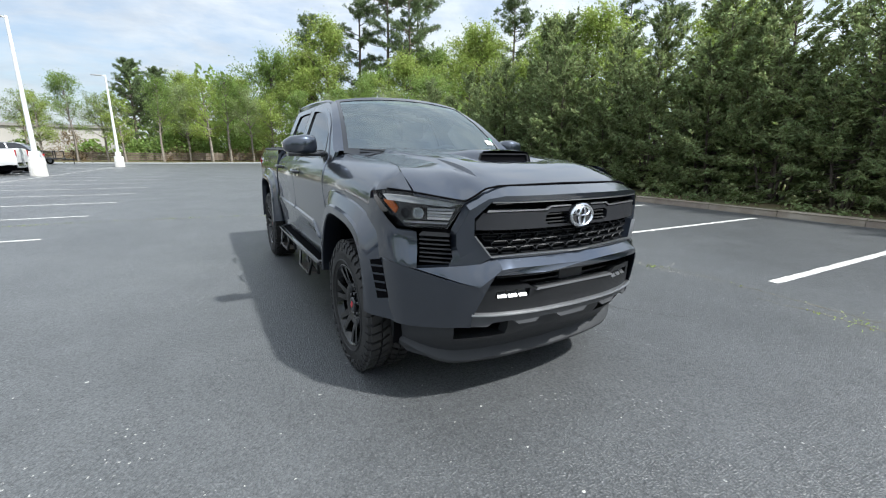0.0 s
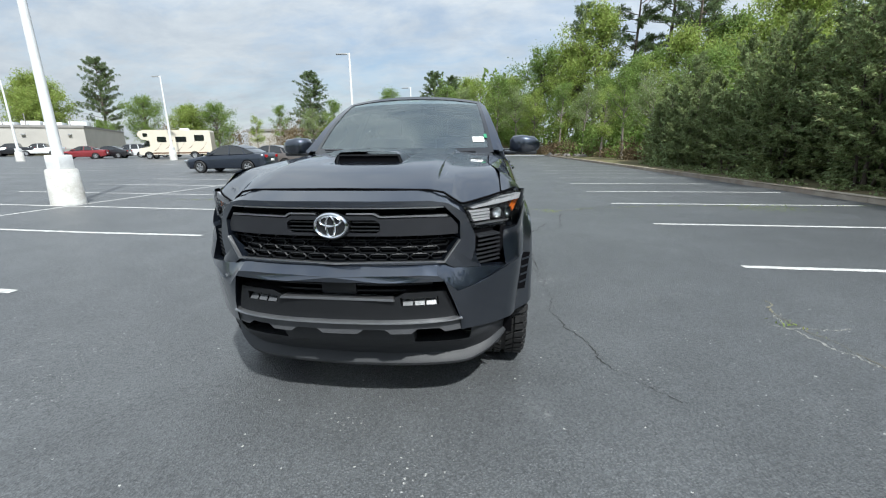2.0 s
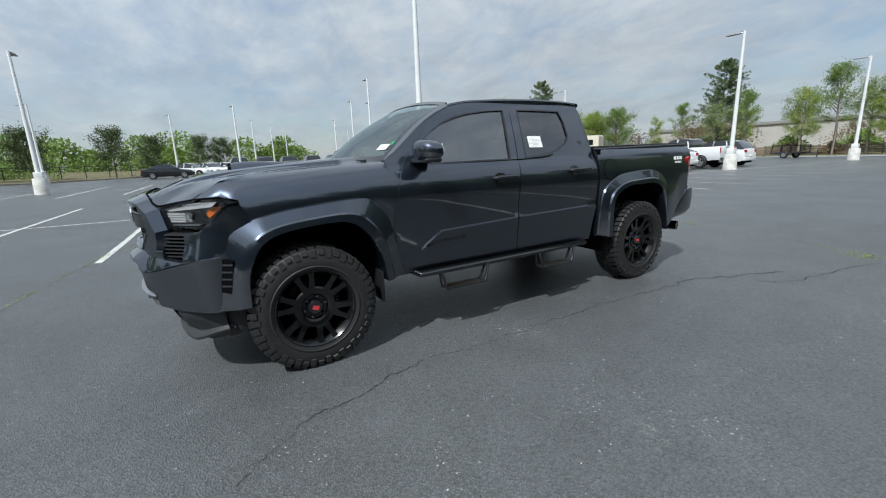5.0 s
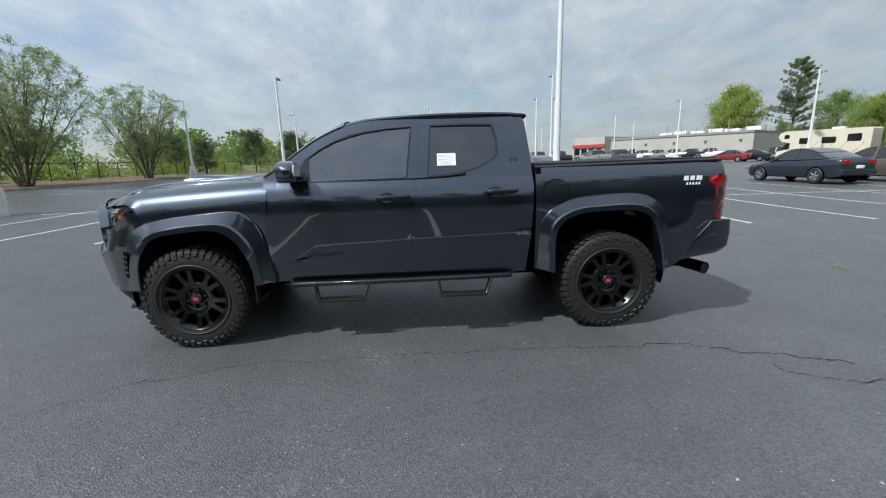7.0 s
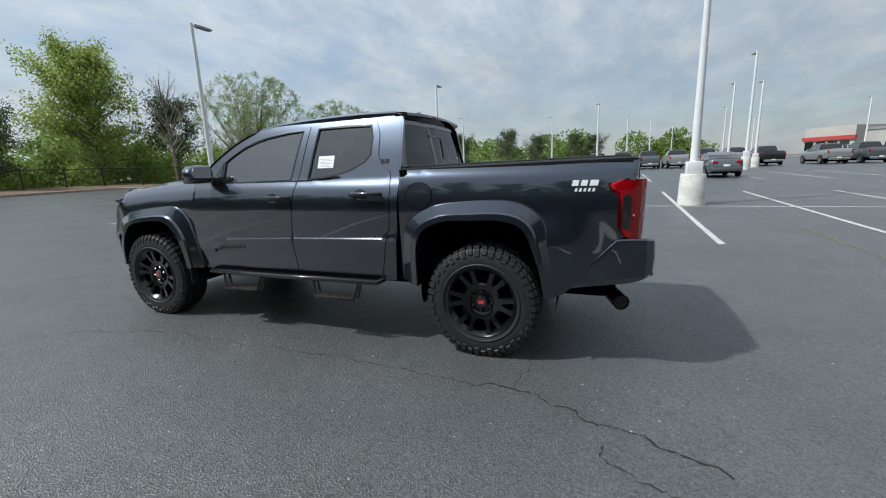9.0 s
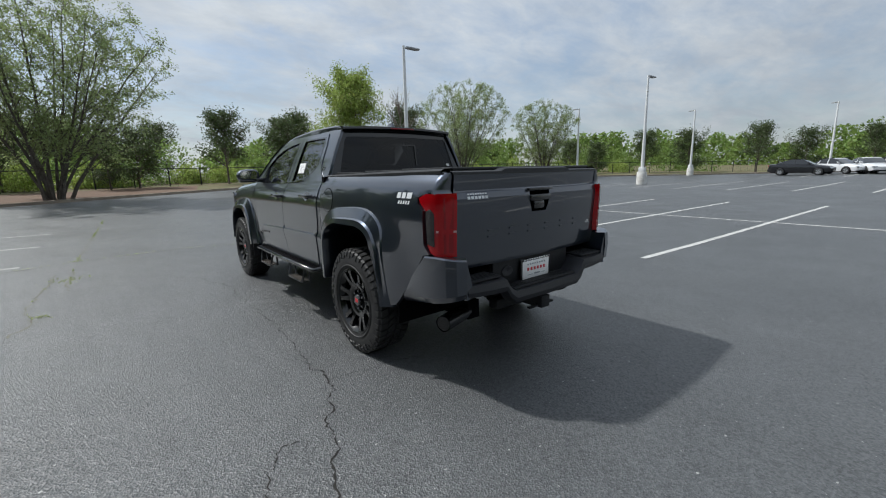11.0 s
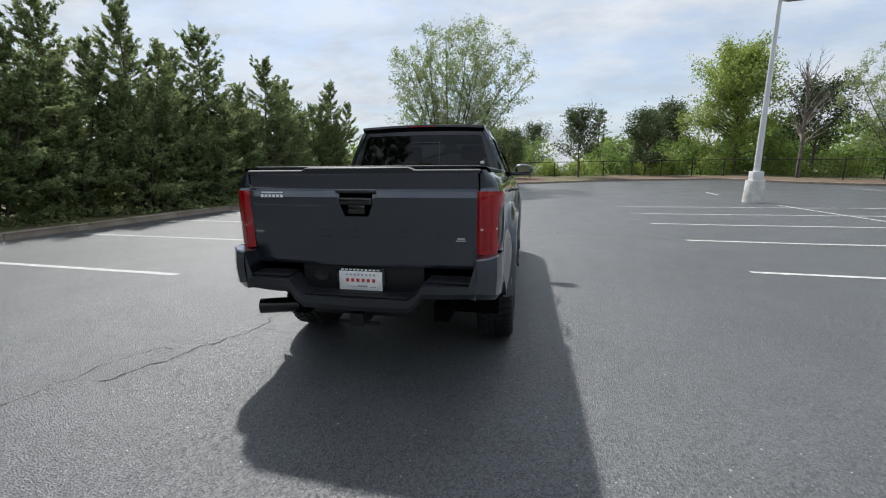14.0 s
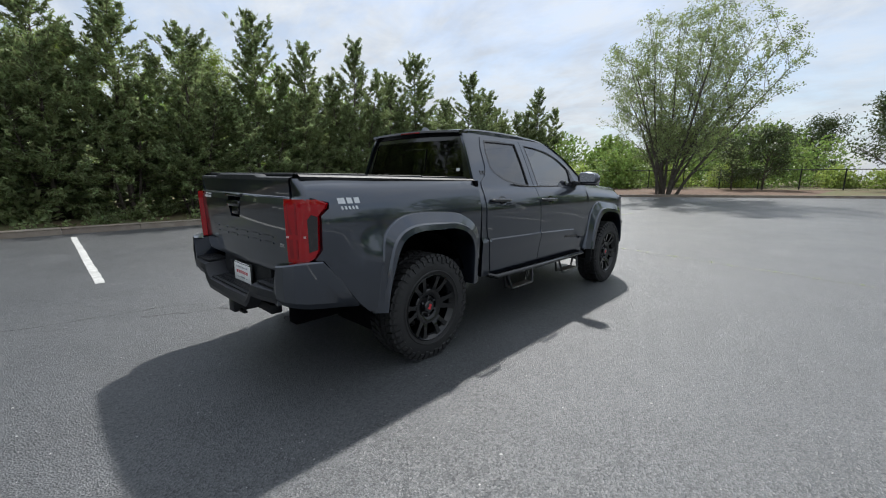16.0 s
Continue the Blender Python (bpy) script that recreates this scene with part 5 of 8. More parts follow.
# door mirrors
for s in (-1, 1):
    rows = []
    for x, y0, y1, z0, z1 in ((0.850, -0.83, -0.78, 1.335, 1.400), (0.875, -0.905, -0.765, 1.305, 1.435), (0.95, -0.925, -0.762, 1.298, 1.442), (1.04, -0.905, -0.765, 1.304, 1.428), (1.078, -0.865, -0.772, 1.322, 1.402), (1.090, -0.83, -0.785, 1.345, 1.378)):
        ym, zm, ry, rz = (y0 + y1) / 2, (z0 + z1) / 2, (y1 - y0) / 2, (z1 - z0) / 2
        rows.append([(x, ym + ry * np.sign(math.cos(a)) * abs(math.cos(a)) ** 0.7, zm + rz * np.sign(math.sin(a)) * abs(math.sin(a)) ** 0.6) for a in np.linspace(0, 2 * math.pi, 21)[:-1]])
    cap = Shape().loft(rows, close=True).add(rows[0], [tuple(range(20))]).add(rows[-1], [tuple(range(19, -1, -1))])
    mir = part("door_mirror", cap if s > 0 else cap.mirrored(), PAINT, truck, "body-coloured mirror with black base", 60)
    base = Shape().box(0.79, -0.80, 1.285, 0.90, -0.74, 1.335, 0.012).box(0.80, -0.89, 1.286, 1.066, -0.775, 1.322, 0.016)
    part("mirror_base", base if s > 0 else base.mirrored(), GLOSS_BLACK, mir)
    face = Shape().prism([(0.885, 1.325), (1.05, 1.332), (1.068, 1.36), (1.045, 1.412), (0.90, 1.424), (0.882, 1.40)], lambda x, z: (x, -0.772, z), lambda x, z: (x, -0.760, z))
    part("mirror_glass", face if s > 0 else face.mirrored(), CHROME, mir)
    sail = Shape().prism([(-0.86, 1.282), (-0.745, 1.275), (-0.750, 1.462)], lambda y, z: (side_x(y, z) - 0.012, y, z), lambda y, z: (side_x(y, z) + 0.004, y, z))
    part("mirror_sail", sail if s > 0 else sail.mirrored(), GLOSS_BLACK, mir)

# wheel-arch flares and liners
def flare(outer_line, inner_line, base_x, front):
    """A band with an upper facet that looks skywards; towards the bumper its edge melts into the panel."""
    n, rows = 49, []
    to = np.linspace(0, 1, len(outer_line))
    for t in np.linspace(0, 1, n):
        o = (curve(t, list(zip(to, [p[0] for p in outer_line]))), curve(t, list(zip(to, [p[1] for p in outer_line]))))
        i = (curve(t, list(zip(to, [p[0] for p in inner_line]))), curve(t, list(zip(to, [p[1] for p in inner_line]))))
        bx = base_x(*o)
        leg = step01(0.34, 0.12, t) if front else step01(0.66, 0.88, t)
        row = []
        for (xa, ka), (xb, kb) in zip(((bx - 0.02, -0.02), (bx + 0.005, 0.0), (bx + 0.016, 0.05), (0.922, 0.58), (0.938, 0.66), (0.944, 0.97), (0.937, 1.0), (0.86, 1.02), (0.70, 1.03)),
                                      ((bx - 0.03, -0.04), (bx - 0.008, 0.0), (bx + 0.006, 0.16), (0.918, 0.62), (0.934, 0.80), (0.942, 0.97), (0.936, 1.0), (0.86, 1.02), (0.70, 1.03))):
            x, k = xa + (xb - xa) * leg, ka + (kb - ka) * leg
            row.append((x, o[0] + (i[0] - o[0]) * k, o[1] + (i[1] - o[1]) * k))
        rows.append(row)
    return Shape().loft(rows)


def wing_x(y, z):
    return min(0.874, nose_x(y) if y < -1.9 else 0.9)


for outer_line, inner_line, fn, yc in ((FLARE_F_OUT, FLARE_F_IN, wing_x, -AXLE), (FLARE_R_OUT, FLARE_R_IN, bed_x, AXLE)):
    mirrored_pair("wheel_arch", flare(outer_line, inner_line, fn, yc < 0), PAINT, truck, "body-coloured flared wheel arch", 28)
    liner = Shape()
    arc = [(yc + 0.50 * math.cos(a), 0.46 + 0.50 * math.sin(a)) for a in np.linspace(-0.25, math.pi + 0.25, 25)]
    liner.loft([[(x, y, z) for y, z in arc] for x in (0.93 - 0.10, 0.42)])
    liner.add([(0.42, y, z) for y, z in arc] + [(0.42, yc, 0.35)], [(k, k + 1, len(arc)) for k in range(len(arc) - 1)])
    mirrored_pair("arch_liner", liner, SHADOW_BLACK, truck, "", 60)
for s in (-1, 1):
    def on_leg(d):
        return lambda y, z: (0.866 + 0.78 * (y + 2.16) + d, y, z)

    # plate stands slightly proud; its black colour gives the shade of a recess
    slot = Shape().prism([(-2.178, 0.600), (-2.128, 0.590), (-2.098, 0.790), (-2.158, 0.800)], on_leg(-0.03), on_leg(0.006))
    f = part("arch_vent", slot if s > 0 else slot.mirrored(), SHADOW_BLACK, truck, "vertical slot vent, its shaded recess drawn as a black plate")
    for k in range(4):
        z = 0.632 + 0.042 * k
        fin = Shape().prism(rect(-2.170 + 0.004 * k, z, -2.120 + 0.006 * k, z + 0.010), on_leg(-0.03), on_leg(0.009))
        part("slat", fin if s > 0 else fin.mirrored(), PAINT, f)

# load bed
BED = [(1.048, 0.52), (1.048, 1.335), (1.5, 1.342), (2.1, 1.352), (2.60, 1.358), (2.612, 1.30), (2.60, 1.25), (2.47, 1.215), (2.475, 1.18), (2.53, 1.14), (2.53, 0.94), (2.575, 0.885), (2.52, 0.872), (2.285, 0.565), (2.22, 0.500), (2.15, 0.48), (2.125, 0.68), (2.10, 0.84), (2.05, 1.00), (1.87, 1.09), (1.48, 1.088), (1.28, 1.05), (1.14, 0.96), (1.09, 0.84), (1.07, 0.52)]
for s in (-1, 1):
    pan = sheet(BED, lambda y, z: (bed_x(y, z), y, z), 0.05, (-0.03, 0, 0), steps=(0.06, 0.03))
    bed = part("bed_side", pan if s > 0 else pan.mirrored(), PAINT, truck, "body-coloured bed side", 30)
    if s > 0:
        disc = [(1.208 + 0.100 * math.cos(a), 1.150 + 0.093 * math.sin(a)) for a in np.linspace(0, 2 * math.pi, 41)[:-1]]
        rim_d = [(1.208 + 0.106 * math.cos(a), 1.150 + 0.099 * math.sin(a)) for a in np.linspace(0, 2 * math.pi, 41)[:-1]]
        seam = sheet(rim_d, lambda y, z: (bed_x(y, z) + 0.0012, y, z), 0.04)
        part("filler_seam", seam, SHADOW_BLACK, bed)
        part("fuel_filler_door", sheet(disc, lambda y, z: (bed_x(y, z) + 0.003, y, z), 0.04, (-0.004, 0, 0)), PAINT, bed, "round fuel filler door")
    deco = Shape()
    for row, (za, zb, spans) in enumerate(((1.205, 1.240, [(2.255, 2.300), (2.308, 2.352), (2.360, 2.415)]), (1.170, 1.190, [(2.272 + 0.026 * k, 2.293 + 0.026 * k) for k in range(5)]))):
        for a, b in spans:
            q = [(a, za), (b - 0.006, za), (b, zb), (a + 0.008, zb)]
            deco.prism(q, lambda y, z: (bed_x(y, z) - 0.002, y, z), lambda y, z: (bed_x(y, z) + 0.0016, y, z))
    part("bed_decal", deco if s > 0 else deco.mirrored(), DECAL_WHITE, bed, "white decal of slanted bars")
    rail = Shape().loft([[(bed_x(y, 1.34) + 0.003, y, z - 0.010), (bed_x(y, 1.34) + 0.004, y, z + 0.006), (bed_x(y, 1.34) - 0.02, y, z + 0.018), (0.70, y, z + 0.018), (0.70, y, z - 0.02)] for y, z in ((1.048, 1.335), (1.5, 1.342), (2.1, 1.352), (2.61, 1.358))])
    part("bed_rail", rail if s > 0 else rail.mirrored(), BLACK_PLASTIC, bed, "black rail cap", 40)
cover_s = Shape()
for k in range(3):
    y0 = 1.06 + k * 0.515
    cover_s.box(-0.715, y0, 1.345 + 0.008 * k, 0.715, y0 + 0.508, 1.372 + 0.006 * k, 0.008)
part("bed_cover", cover_s, BLACK_PLASTIC, truck, "black folding bed cover")
bulk = Shape().box(-0.84, 1.05, 0.55, 0.84, 1.09, 1.34)
part("bed_wall", bulk, SHADOW_BLACK, truck)


# tailgate
def gate_y(x, z):
    return lin(z, [(0.76, 2.655), (0.80, 2.668), (1.15, 2.690), (1.200, 2.692), (1.236, 2.680), (1.248, 2.666), (1.345, 2.674), (1.372, 2.668)]) - 0.05 * x * x


GATE = [(0, 1.346), (0.725, 1.346), (0.732, 1.24), (0.740, 0.80), (0.73, 0.775), (0, 0.775)]
POCKET = [(-0.105, 1.222), (0.105, 1.222), (0.105, 1.16), (0.075, 1.085), (-0.075, 1.085), (-0.105, 1.16)]
gate = part("tailgate", sheet(full(GATE), lambda x, z: (x, gate_y(x, z), z), 0.05, (0, -0.06, 0), [POCKET], steps=(0.06, 0.012)), PAINT, truck, "body-coloured tailgate with raised characters", 16)
gcap = Shape().loft([[(x, 2.60, 1.358 + h), (x, 2.652 - 0.05 * x * x, 1.362 + h), (x, 2.676 - 0.05 * x * x, 1.355 + h), (x, 2.681 - 0.05 * x * x, 1.340), (x, 2.60, 1.338)] for x, h in [(-0.738, 0.0), (-0.36, 0.0), (-0.32, 0.016), (0.32, 0.016), (0.36, 0.0), (0.738, 0.0)]])
part("tailgate_cap", gcap, BLACK_PLASTIC, gate, "black spoiler cap", 30)
# recess back is near-black for its shade, darker than the body colour
part("handle_recess", Shape().prism(POCKET, lambda x, z: (x, gate_y(x, z) - 0.055, z), lambda x, z: (x, gate_y(x, z) - 0.05, z)), SHADOW_BLACK, gate)
hb = Shape().box(-0.105, 2.655, 1.155, 0.105, 2.705, 1.200, 0.012).box(-0.125, 2.67, 1.225, 0.125, 2.703, 1.242, 0.006).box(-0.055, 2.66, 1.10, 0.055, 2.69, 1.155, 0.01)
part("tailgate_handle", hb, GLOSS_BLACK, gate, "black tailgate handle")
# six pressed characters as plain bars
for k, cx in enumerate((0.42, 0.235, 0.055, -0.125, -0.305, -0.475)):
    ch = Shape()
    for za, zb in ((0.951, 0.963), (0.989, 1.001)):
        ch.prism(rounded(rect(cx - 0.056, za, cx + 0.056, zb), 0.004, 2), lambda x, z: (x, gate_y(x, z) - 0.004, z), lambda x, z: (x, gate_y(x, z) + 0.005, z))
    part("pressed_bar", ch, PAINT, gate, "pair of body-coloured raised bars")
em = Shape()
for a, b, za, zb in ((-0.66, -0.60, 0.945, 0.951), (-0.655, -0.61, 0.955, 0.966)):
    em.prism(rect(a, za, b, zb), lambda x, z: (x, gate_y(x, z) - 0.002, z), lambda x, z: (x, gate_y(x, z) + 0.003, z))
part("small_emblem", em, CHROME, gate)
dl = Shape()
for a, b, za, zb in ((0.485, 0.65, 1.196, 1.213), (0.49, 0.645, 1.222, 1.230)):
    n = 6 if za < 1.2 else 8
    w = (b - a) / n
    for k in range(n):
        dl.prism(rect(a + k * w, za, a + k * w + w * 0.75, zb), lambda x, z: (x, gate_y(x, z) - 0.002, z), lambda x, z: (x, gate_y(x, z) + 0.0016, z))
part("dealer_decal", dl, DECAL_WHITE, gate, "white decal of small bars")

# tail lamps: plan line from the gate round the corner
TAIL = [(0.742, 2.680), (0.79, 2.662), (0.827, 2.628), (0.848, 2.57), (0.862, 2.50), (0.870, 2.42)]
TAIL_U = [0.0]
for (xa, ya), (xb, yb) in zip(TAIL, TAIL[1:]):
    TAIL_U.append(TAIL_U[-1] + math.hypot(xb - xa, yb - ya))


def tail(d):
    def fn(u, z):
        x = curve(u, list(zip(TAIL_U, [p[0] for p in TAIL])))
        y = curve(u, list(zip(TAIL_U, [p[1] for p in TAIL])))
        k = step01(0.02, 0.18, u)
        lean = lin(z, [(0.86, -0.012), (1.20, 0.0), (1.25, -0.004)])
        return (x + (d + lean) * k, y + (d + lean) * (1 - k), z)

    return fn


LAMP = [(0.0, 1.238), (0.0, 0.872), (0.123, 0.872), (0.163, 0.895), (0.183, 0.935), (0.183, 1.14), (0.223, 1.185), (0.230, 1.212), (0.178, 1.236)]
DARK = [(0.133, 0.930), (0.181, 0.945), (0.182, 1.135), (0.148, 1.150), (0.128, 1.12)]
for s in (-1, 1):
    def sd(shape):
        return shape if s > 0 else shape.mirrored()

    lamp = part("tail_lamp", sd(sheet(LAMP, tail(0.012), 0.03, (-0.02, -0.03, 0))), RED_LENS, truck, "tall red tail lamp", 40)
    part("smoked_panel", sd(sheet(DARK, tail(0.0145), 0.03, (-0.004, 0, 0))), SMOKED, lamp, "smoked black side panel", 40)
    part("clear_strip", sd(Shape().prism([(0.006, 1.015), (0.118, 1.015), (0.118, 1.027), (0.006, 1.027)], tail(0.010), tail(0.0185))), PALE_LENS, lamp)
    glow = Shape()
    for a, b in ((0.895, 1.008), (1.036, 1.215)):
        glow.prism([(0.022, a), (0.075, a), (0.075, b), (0.022, b)], tail(0.010), tail(0.0145))
    part("inner_lens", sd(glow), DARK_RED, lamp)
    rows = []
    for z in np.linspace(1.232, 1.352, 9):
        g, xb = gate_y(0.73, z), bed_x(2.59, z)
        rows.append([(0.738, g - 0.05, z), (0.738, g - 0.004, z), (0.750, g - 0.001, z)] + [(0.750 + (xb - 0.750) * math.sin(a), 2.60 + (g - 2.60) * math.cos(a), z) for a in (0.35, 0.7, 1.0, 1.3, 1.57)] + [(xb, 2.585, z)])
    post = Shape().loft(rows)
    part("bed_corner", sd(post), PAINT, truck, "", 50)

# rear bumper
for s in (-1, 1):
    rows = []
    # stations from the side round to the face: x, y, top z, low z
    for x, y, zt, zl in ((0.868, 2.27, 0.58, 0.53), (0.872, 2.40, 0.735, 0.555), (0.872, 2.53, 0.872, 0.575), (0.865, 2.63, 0.878, 0.590), (0.845, 2.70, 0.876, 0.605), (0.80, 2.745, 0.868, 0.615), (0.735, 2.76, 0.860, 0.62)):
        n = Vector((1, 0.2, 0)) if y < 2.6 else Vector((0.6, 0.8, 0))
        ins = 0.035
        rows.append([(x - n.x * 0.08, y - n.y * 0.08, zt), (x - n.x * 0.007, y - n.y * 0.007, zt), (x, y, zt - 0.009), (x + 0.006 * n.x, y + 0.006 * n.y, (zt + zl) / 2 + 0.02), (x - 0.004, y, zl + 0.04), (x - n.x * ins, y - n.y * ins, zl)])
    end = Shape().loft(rows)
    end.prism([(0.735, 0.860), (0.735, 0.62), (0.68, 0.63), (0.695, 0.72)], lambda x, z: (x, 2.60, z), lambda x, z: (x, 2.757, z))
    part("bumper_corner", end if s > 0 else end.mirrored(), PAINT, truck, "body-coloured bumper corner", 26)
bar = Shape()
profile = [(2.62, 0.715), (2.735, 0.712), (2.772, 0.700), (2.782, 0.660), (2.775, 0.63), (2.70, 0.615)]
for s in (-1, 1):
    sec = []
    for x, dz, dy in ((0.725, 0.0, -0.02), (0.55, -0.006, 0.004), (0.42, -0.008, 0.010), (0.385, -0.06, 0.012), (0.33, -0.100, 0.012), (0.0, -0.104, 0.016)):
        sec.append([(s * x, y + dy, z + dz) for y, z in profile])
    bar.loft(sec)
part("bumper_bar", bar, DARK_TRIM, truck, "dark grey step bumper with a dropped middle", 26)
for x0, x1, y0, y1, z in ((0.44, 0.70, 2.60, 2.75, 0.708), (-0.70, -0.44, 2.60, 2.75, 0.708), (-0.33, 0.33, 2.66, 2.77, 0.606)):
    pad = part("step_pad", Shape().box(x0, y0, z, x1, y1, z + 0.013, 0.005), BLACK_PLASTIC, truck, "ribbed black step pad")
    for k in range(5):
        yy = y0 + 0.02 + k * (y1 - y0 - 0.04) / 5
        part("rib", Shape().box(x0 + 0.02, yy, z + 0.012, x1 - 0.02, yy + 0.008, z + 0.0175), BLACK_PLASTIC, pad)
recess = Shape().box(-0.40, 2.60, 0.60, 0.40, 2.640, 0.79, 0.006)
part("plate_recess", recess, BLACK_PLASTIC, truck)
lock = Shape().lathe([(2.64, 0.0), (2.648, 0.03), (2.648, 0.034), (2.63, 0.036)], 20, "y")
part("tow_socket", lock.moved(Matrix.Translation((0.27, 0, 0.70)) @ Matrix.Diagonal((1.5, 1, 1, 1))), DARK_TRIM, truck)
pl = part("licence_plate", Shape().box(-0.158, 2.655, 0.590, 0.158, 2.668, 0.760, 0.005), GLOSS_BLACK, truck, "white dealer plate in a black frame")
part("plate_face", Shape().box(-0.142, 2.664, 0.612, 0.142, 2.6705, 0.742, 0.003), WHITE_PAPER, pl, "white plate with grey and red bars")
words = Shape()
for k in range(8):
    words.box(-0.096 + k * 0.0255, 2.670, 0.714, -0.084 + k * 0.0255, 2.6725, 0.725)
part("print", words, GREY_INK, pl)
words = Shape()
for k in range(6):
    words.box(-0.096 + k * 0.0345, 2.670, 0.674, -0.077 + k * 0.0345, 2.6725, 0.695)
part("print", words, RED_INK, pl)
words = Shape().box(-0.045, 2.670, 0.642, 0.02, 2.672, 0.652).box(-0.10, 2.670, 0.642, -0.06, 2.672, 0.646).box(0.03, 2.670, 0.642, 0.09, 2.672, 0.646)
part("print", words, GREY_INK, pl)
words = Shape()
for k in range(10):
    words.box(-0.085 + k * 0.0175, 2.667, 0.598, -0.073 + k * 0.0175, 2.6705, 0.607)
    words.box(-0.125 + k * 0.026, 2.667, 0.747, -0.108 + k * 0.026, 2.6705, 0.755)
part("print", words, WHITE_PAPER, pl)

# chassis, axles, exhaust, hitch
under = Shape().box(-0.80, -1.10, 0.52, 0.80, 1.12, 0.60).box(-0.80, 1.05, 0.62, 0.80, 2.55, 0.70).box(-0.60, -2.38, 0.46, 0.60, -1.0, 0.62)
for s in (-1, 1):
    under.box(min(s * 0.44, s * 0.54), -2.2, 0.40, max(s * 0.44, s * 0.54), 2.55, 0.52)
part("chassis", under, SHADOW_BLACK, truck)
ax = Shape().tube([(-0.72, AXLE, 0.40), (0.72, AXLE, 0.40)], 0.045, 10).tube([(-0.70, -AXLE, 0.38), (0.70, -AXLE, 0.38)], 0.03, 8).tube([(-0.02, AXLE - 0.13, 0.40), (-0.02, AXLE + 0.15, 0.40)], [0.10, 0.15], 12)
for s in (-1, 1):
    ax.tube([(s * 0.52, AXLE + 0.05, 0.44), (s * 0.46, AXLE + 0.12, 0.75)], 0.035, 8).tube([(s * 0.60, AXLE - 0.55, 0.47), (s * 0.56, AXLE + 0.05, 0.37)], 0.028, 8)
part("axle", ax, BLACK_PLASTIC, truck)
pipe = Shape().tube([(0.40, 1.9, 0.47), (0.38, 2.25, 0.46), (0.40, 2.42, 0.445), (0.50, 2.50, 0.445)], 0.032, 12)
part("exhaust_pipe", pipe, STEEL, truck, "dull steel exhaust pipe", 40)
tip = Shape().tube([(0.47, 2.490, 0.447), (0.56, 2.517, 0.446), (0.775, 2.580, 0.440)], [0.040, 0.052, 0.052], 20, caps=False).tube([(0.772, 2.579, 0.4402), (0.62, 2.534, 0.445)], [0.046, 0.044], 20)
part("exhaust_tip", tip, RIM_BLACK, truck, "black oval tailpipe tip", 40)
hitch = Shape().box(-0.045, 2.50, 0.415, 0.045, 2.76, 0.50, 0.006).box(-0.35, 2.55, 0.44, 0.35, 2.63, 0.51, 0.012).box(-0.13, 2.70, 0.42, 0.13, 2.73, 0.435, 0.004)
part("hitch_receiver", hitch, BLACK_PLASTIC, truck)
for s in (-1, 1):
    fl = Shape().box(min(s * 0.66, s * 0.90), -1.20, 0.34, max(s * 0.66, s * 0.90), -1.185, 0.56, 0.004)
    part("mud_flap", fl, BLACK_PLASTIC, truck)

# side steps
for s in (-1, 1):
    run = Shape().tube([(s * 0.80, -0.93, 0.50), (s * 0.905, -0.90, 0.487), (s * 0.91, 0.0, 0.487), (s * 0.905, 0.84, 0.492), (s * 0.80, 0.87, 0.505)], 0.021, 10)
    stepbar = part("side_step", run, GLOSS_BLACK, truck, "black tubular side step with hoop steps", 60)
    # added plate, no real part: stops sun between bar and sill, black as shade
    part("step_gap_blocker", Shape().box(min(s * 0.80, s * 0.905), -0.92, 0.489, max(s * 0.80, s * 0.905), 0.86, 0.499, 0.003), SHADOW_BLACK, stepbar)
    for ya in (-0.73, 0.25):
        hoop = Shape()
        for dx in (0.0, 0.075):
            hoop.tube([(s * (0.880 + dx * 0.5), ya, 0.487), (s * (0.868 + dx), ya + 0.025, 0.350), (s * (0.868 + dx), ya + 0.385, 0.350), (s * (0.880 + dx * 0.5), ya + 0.43, 0.487)], 0.012, 7)
        hoop_ob = part("hoop", hoop, GLOSS_BLACK, stepbar, "", 60)
        tread = Shape()
        for k in range(6):
            x = s * (0.870 + 0.0145 * k)
            tread.box(min(x, x + s * 0.008), ya + 0.035, 0.350, max(x, x + s * 0.008), ya + 0.375, 0.361)
        for k in range(16):
            tread.box(min(s * 0.868, s * 0.948), ya + 0.04 + 0.021 * k, 0.348, max(s * 0.868, s * 0.948), ya + 0.046 + 0.021 * k, 0.3575)
        part("tread_plate", tread, STEEL, hoop_ob)

# cabin
dash = Shape().box(-0.70, -1.02, 1.00, 0.70, -0.72, 1.27, 0.05)
part("dashboard", dash, BLACK_PLASTIC, truck)
for x in (-0.37, 0.37):
    seat = Shape().box(x - 0.26, -0.42, 0.75, x + 0.26, 0.10, 0.95, 0.05).box(x - 0.25, 0.0, 0.90, x + 0.25, 0.16, 1.45, 0.06)
    part("seat", seat, SEAT_CLOTH, truck, "black cloth front seat")
    part("headrest", Shape().box(x - 0.13, 0.04, 1.46, x + 0.13, 0.14, 1.64, 0.04), SEAT_CLOTH, truck)
part("rear_bench", Shape().box(-0.66, 0.50, 0.78, 0.66, 0.85, 0.95, 0.05).box(-0.66, 0.78, 0.90, 0.66, 0.92, 1.40, 0.05), SEAT_CLOTH, truck)
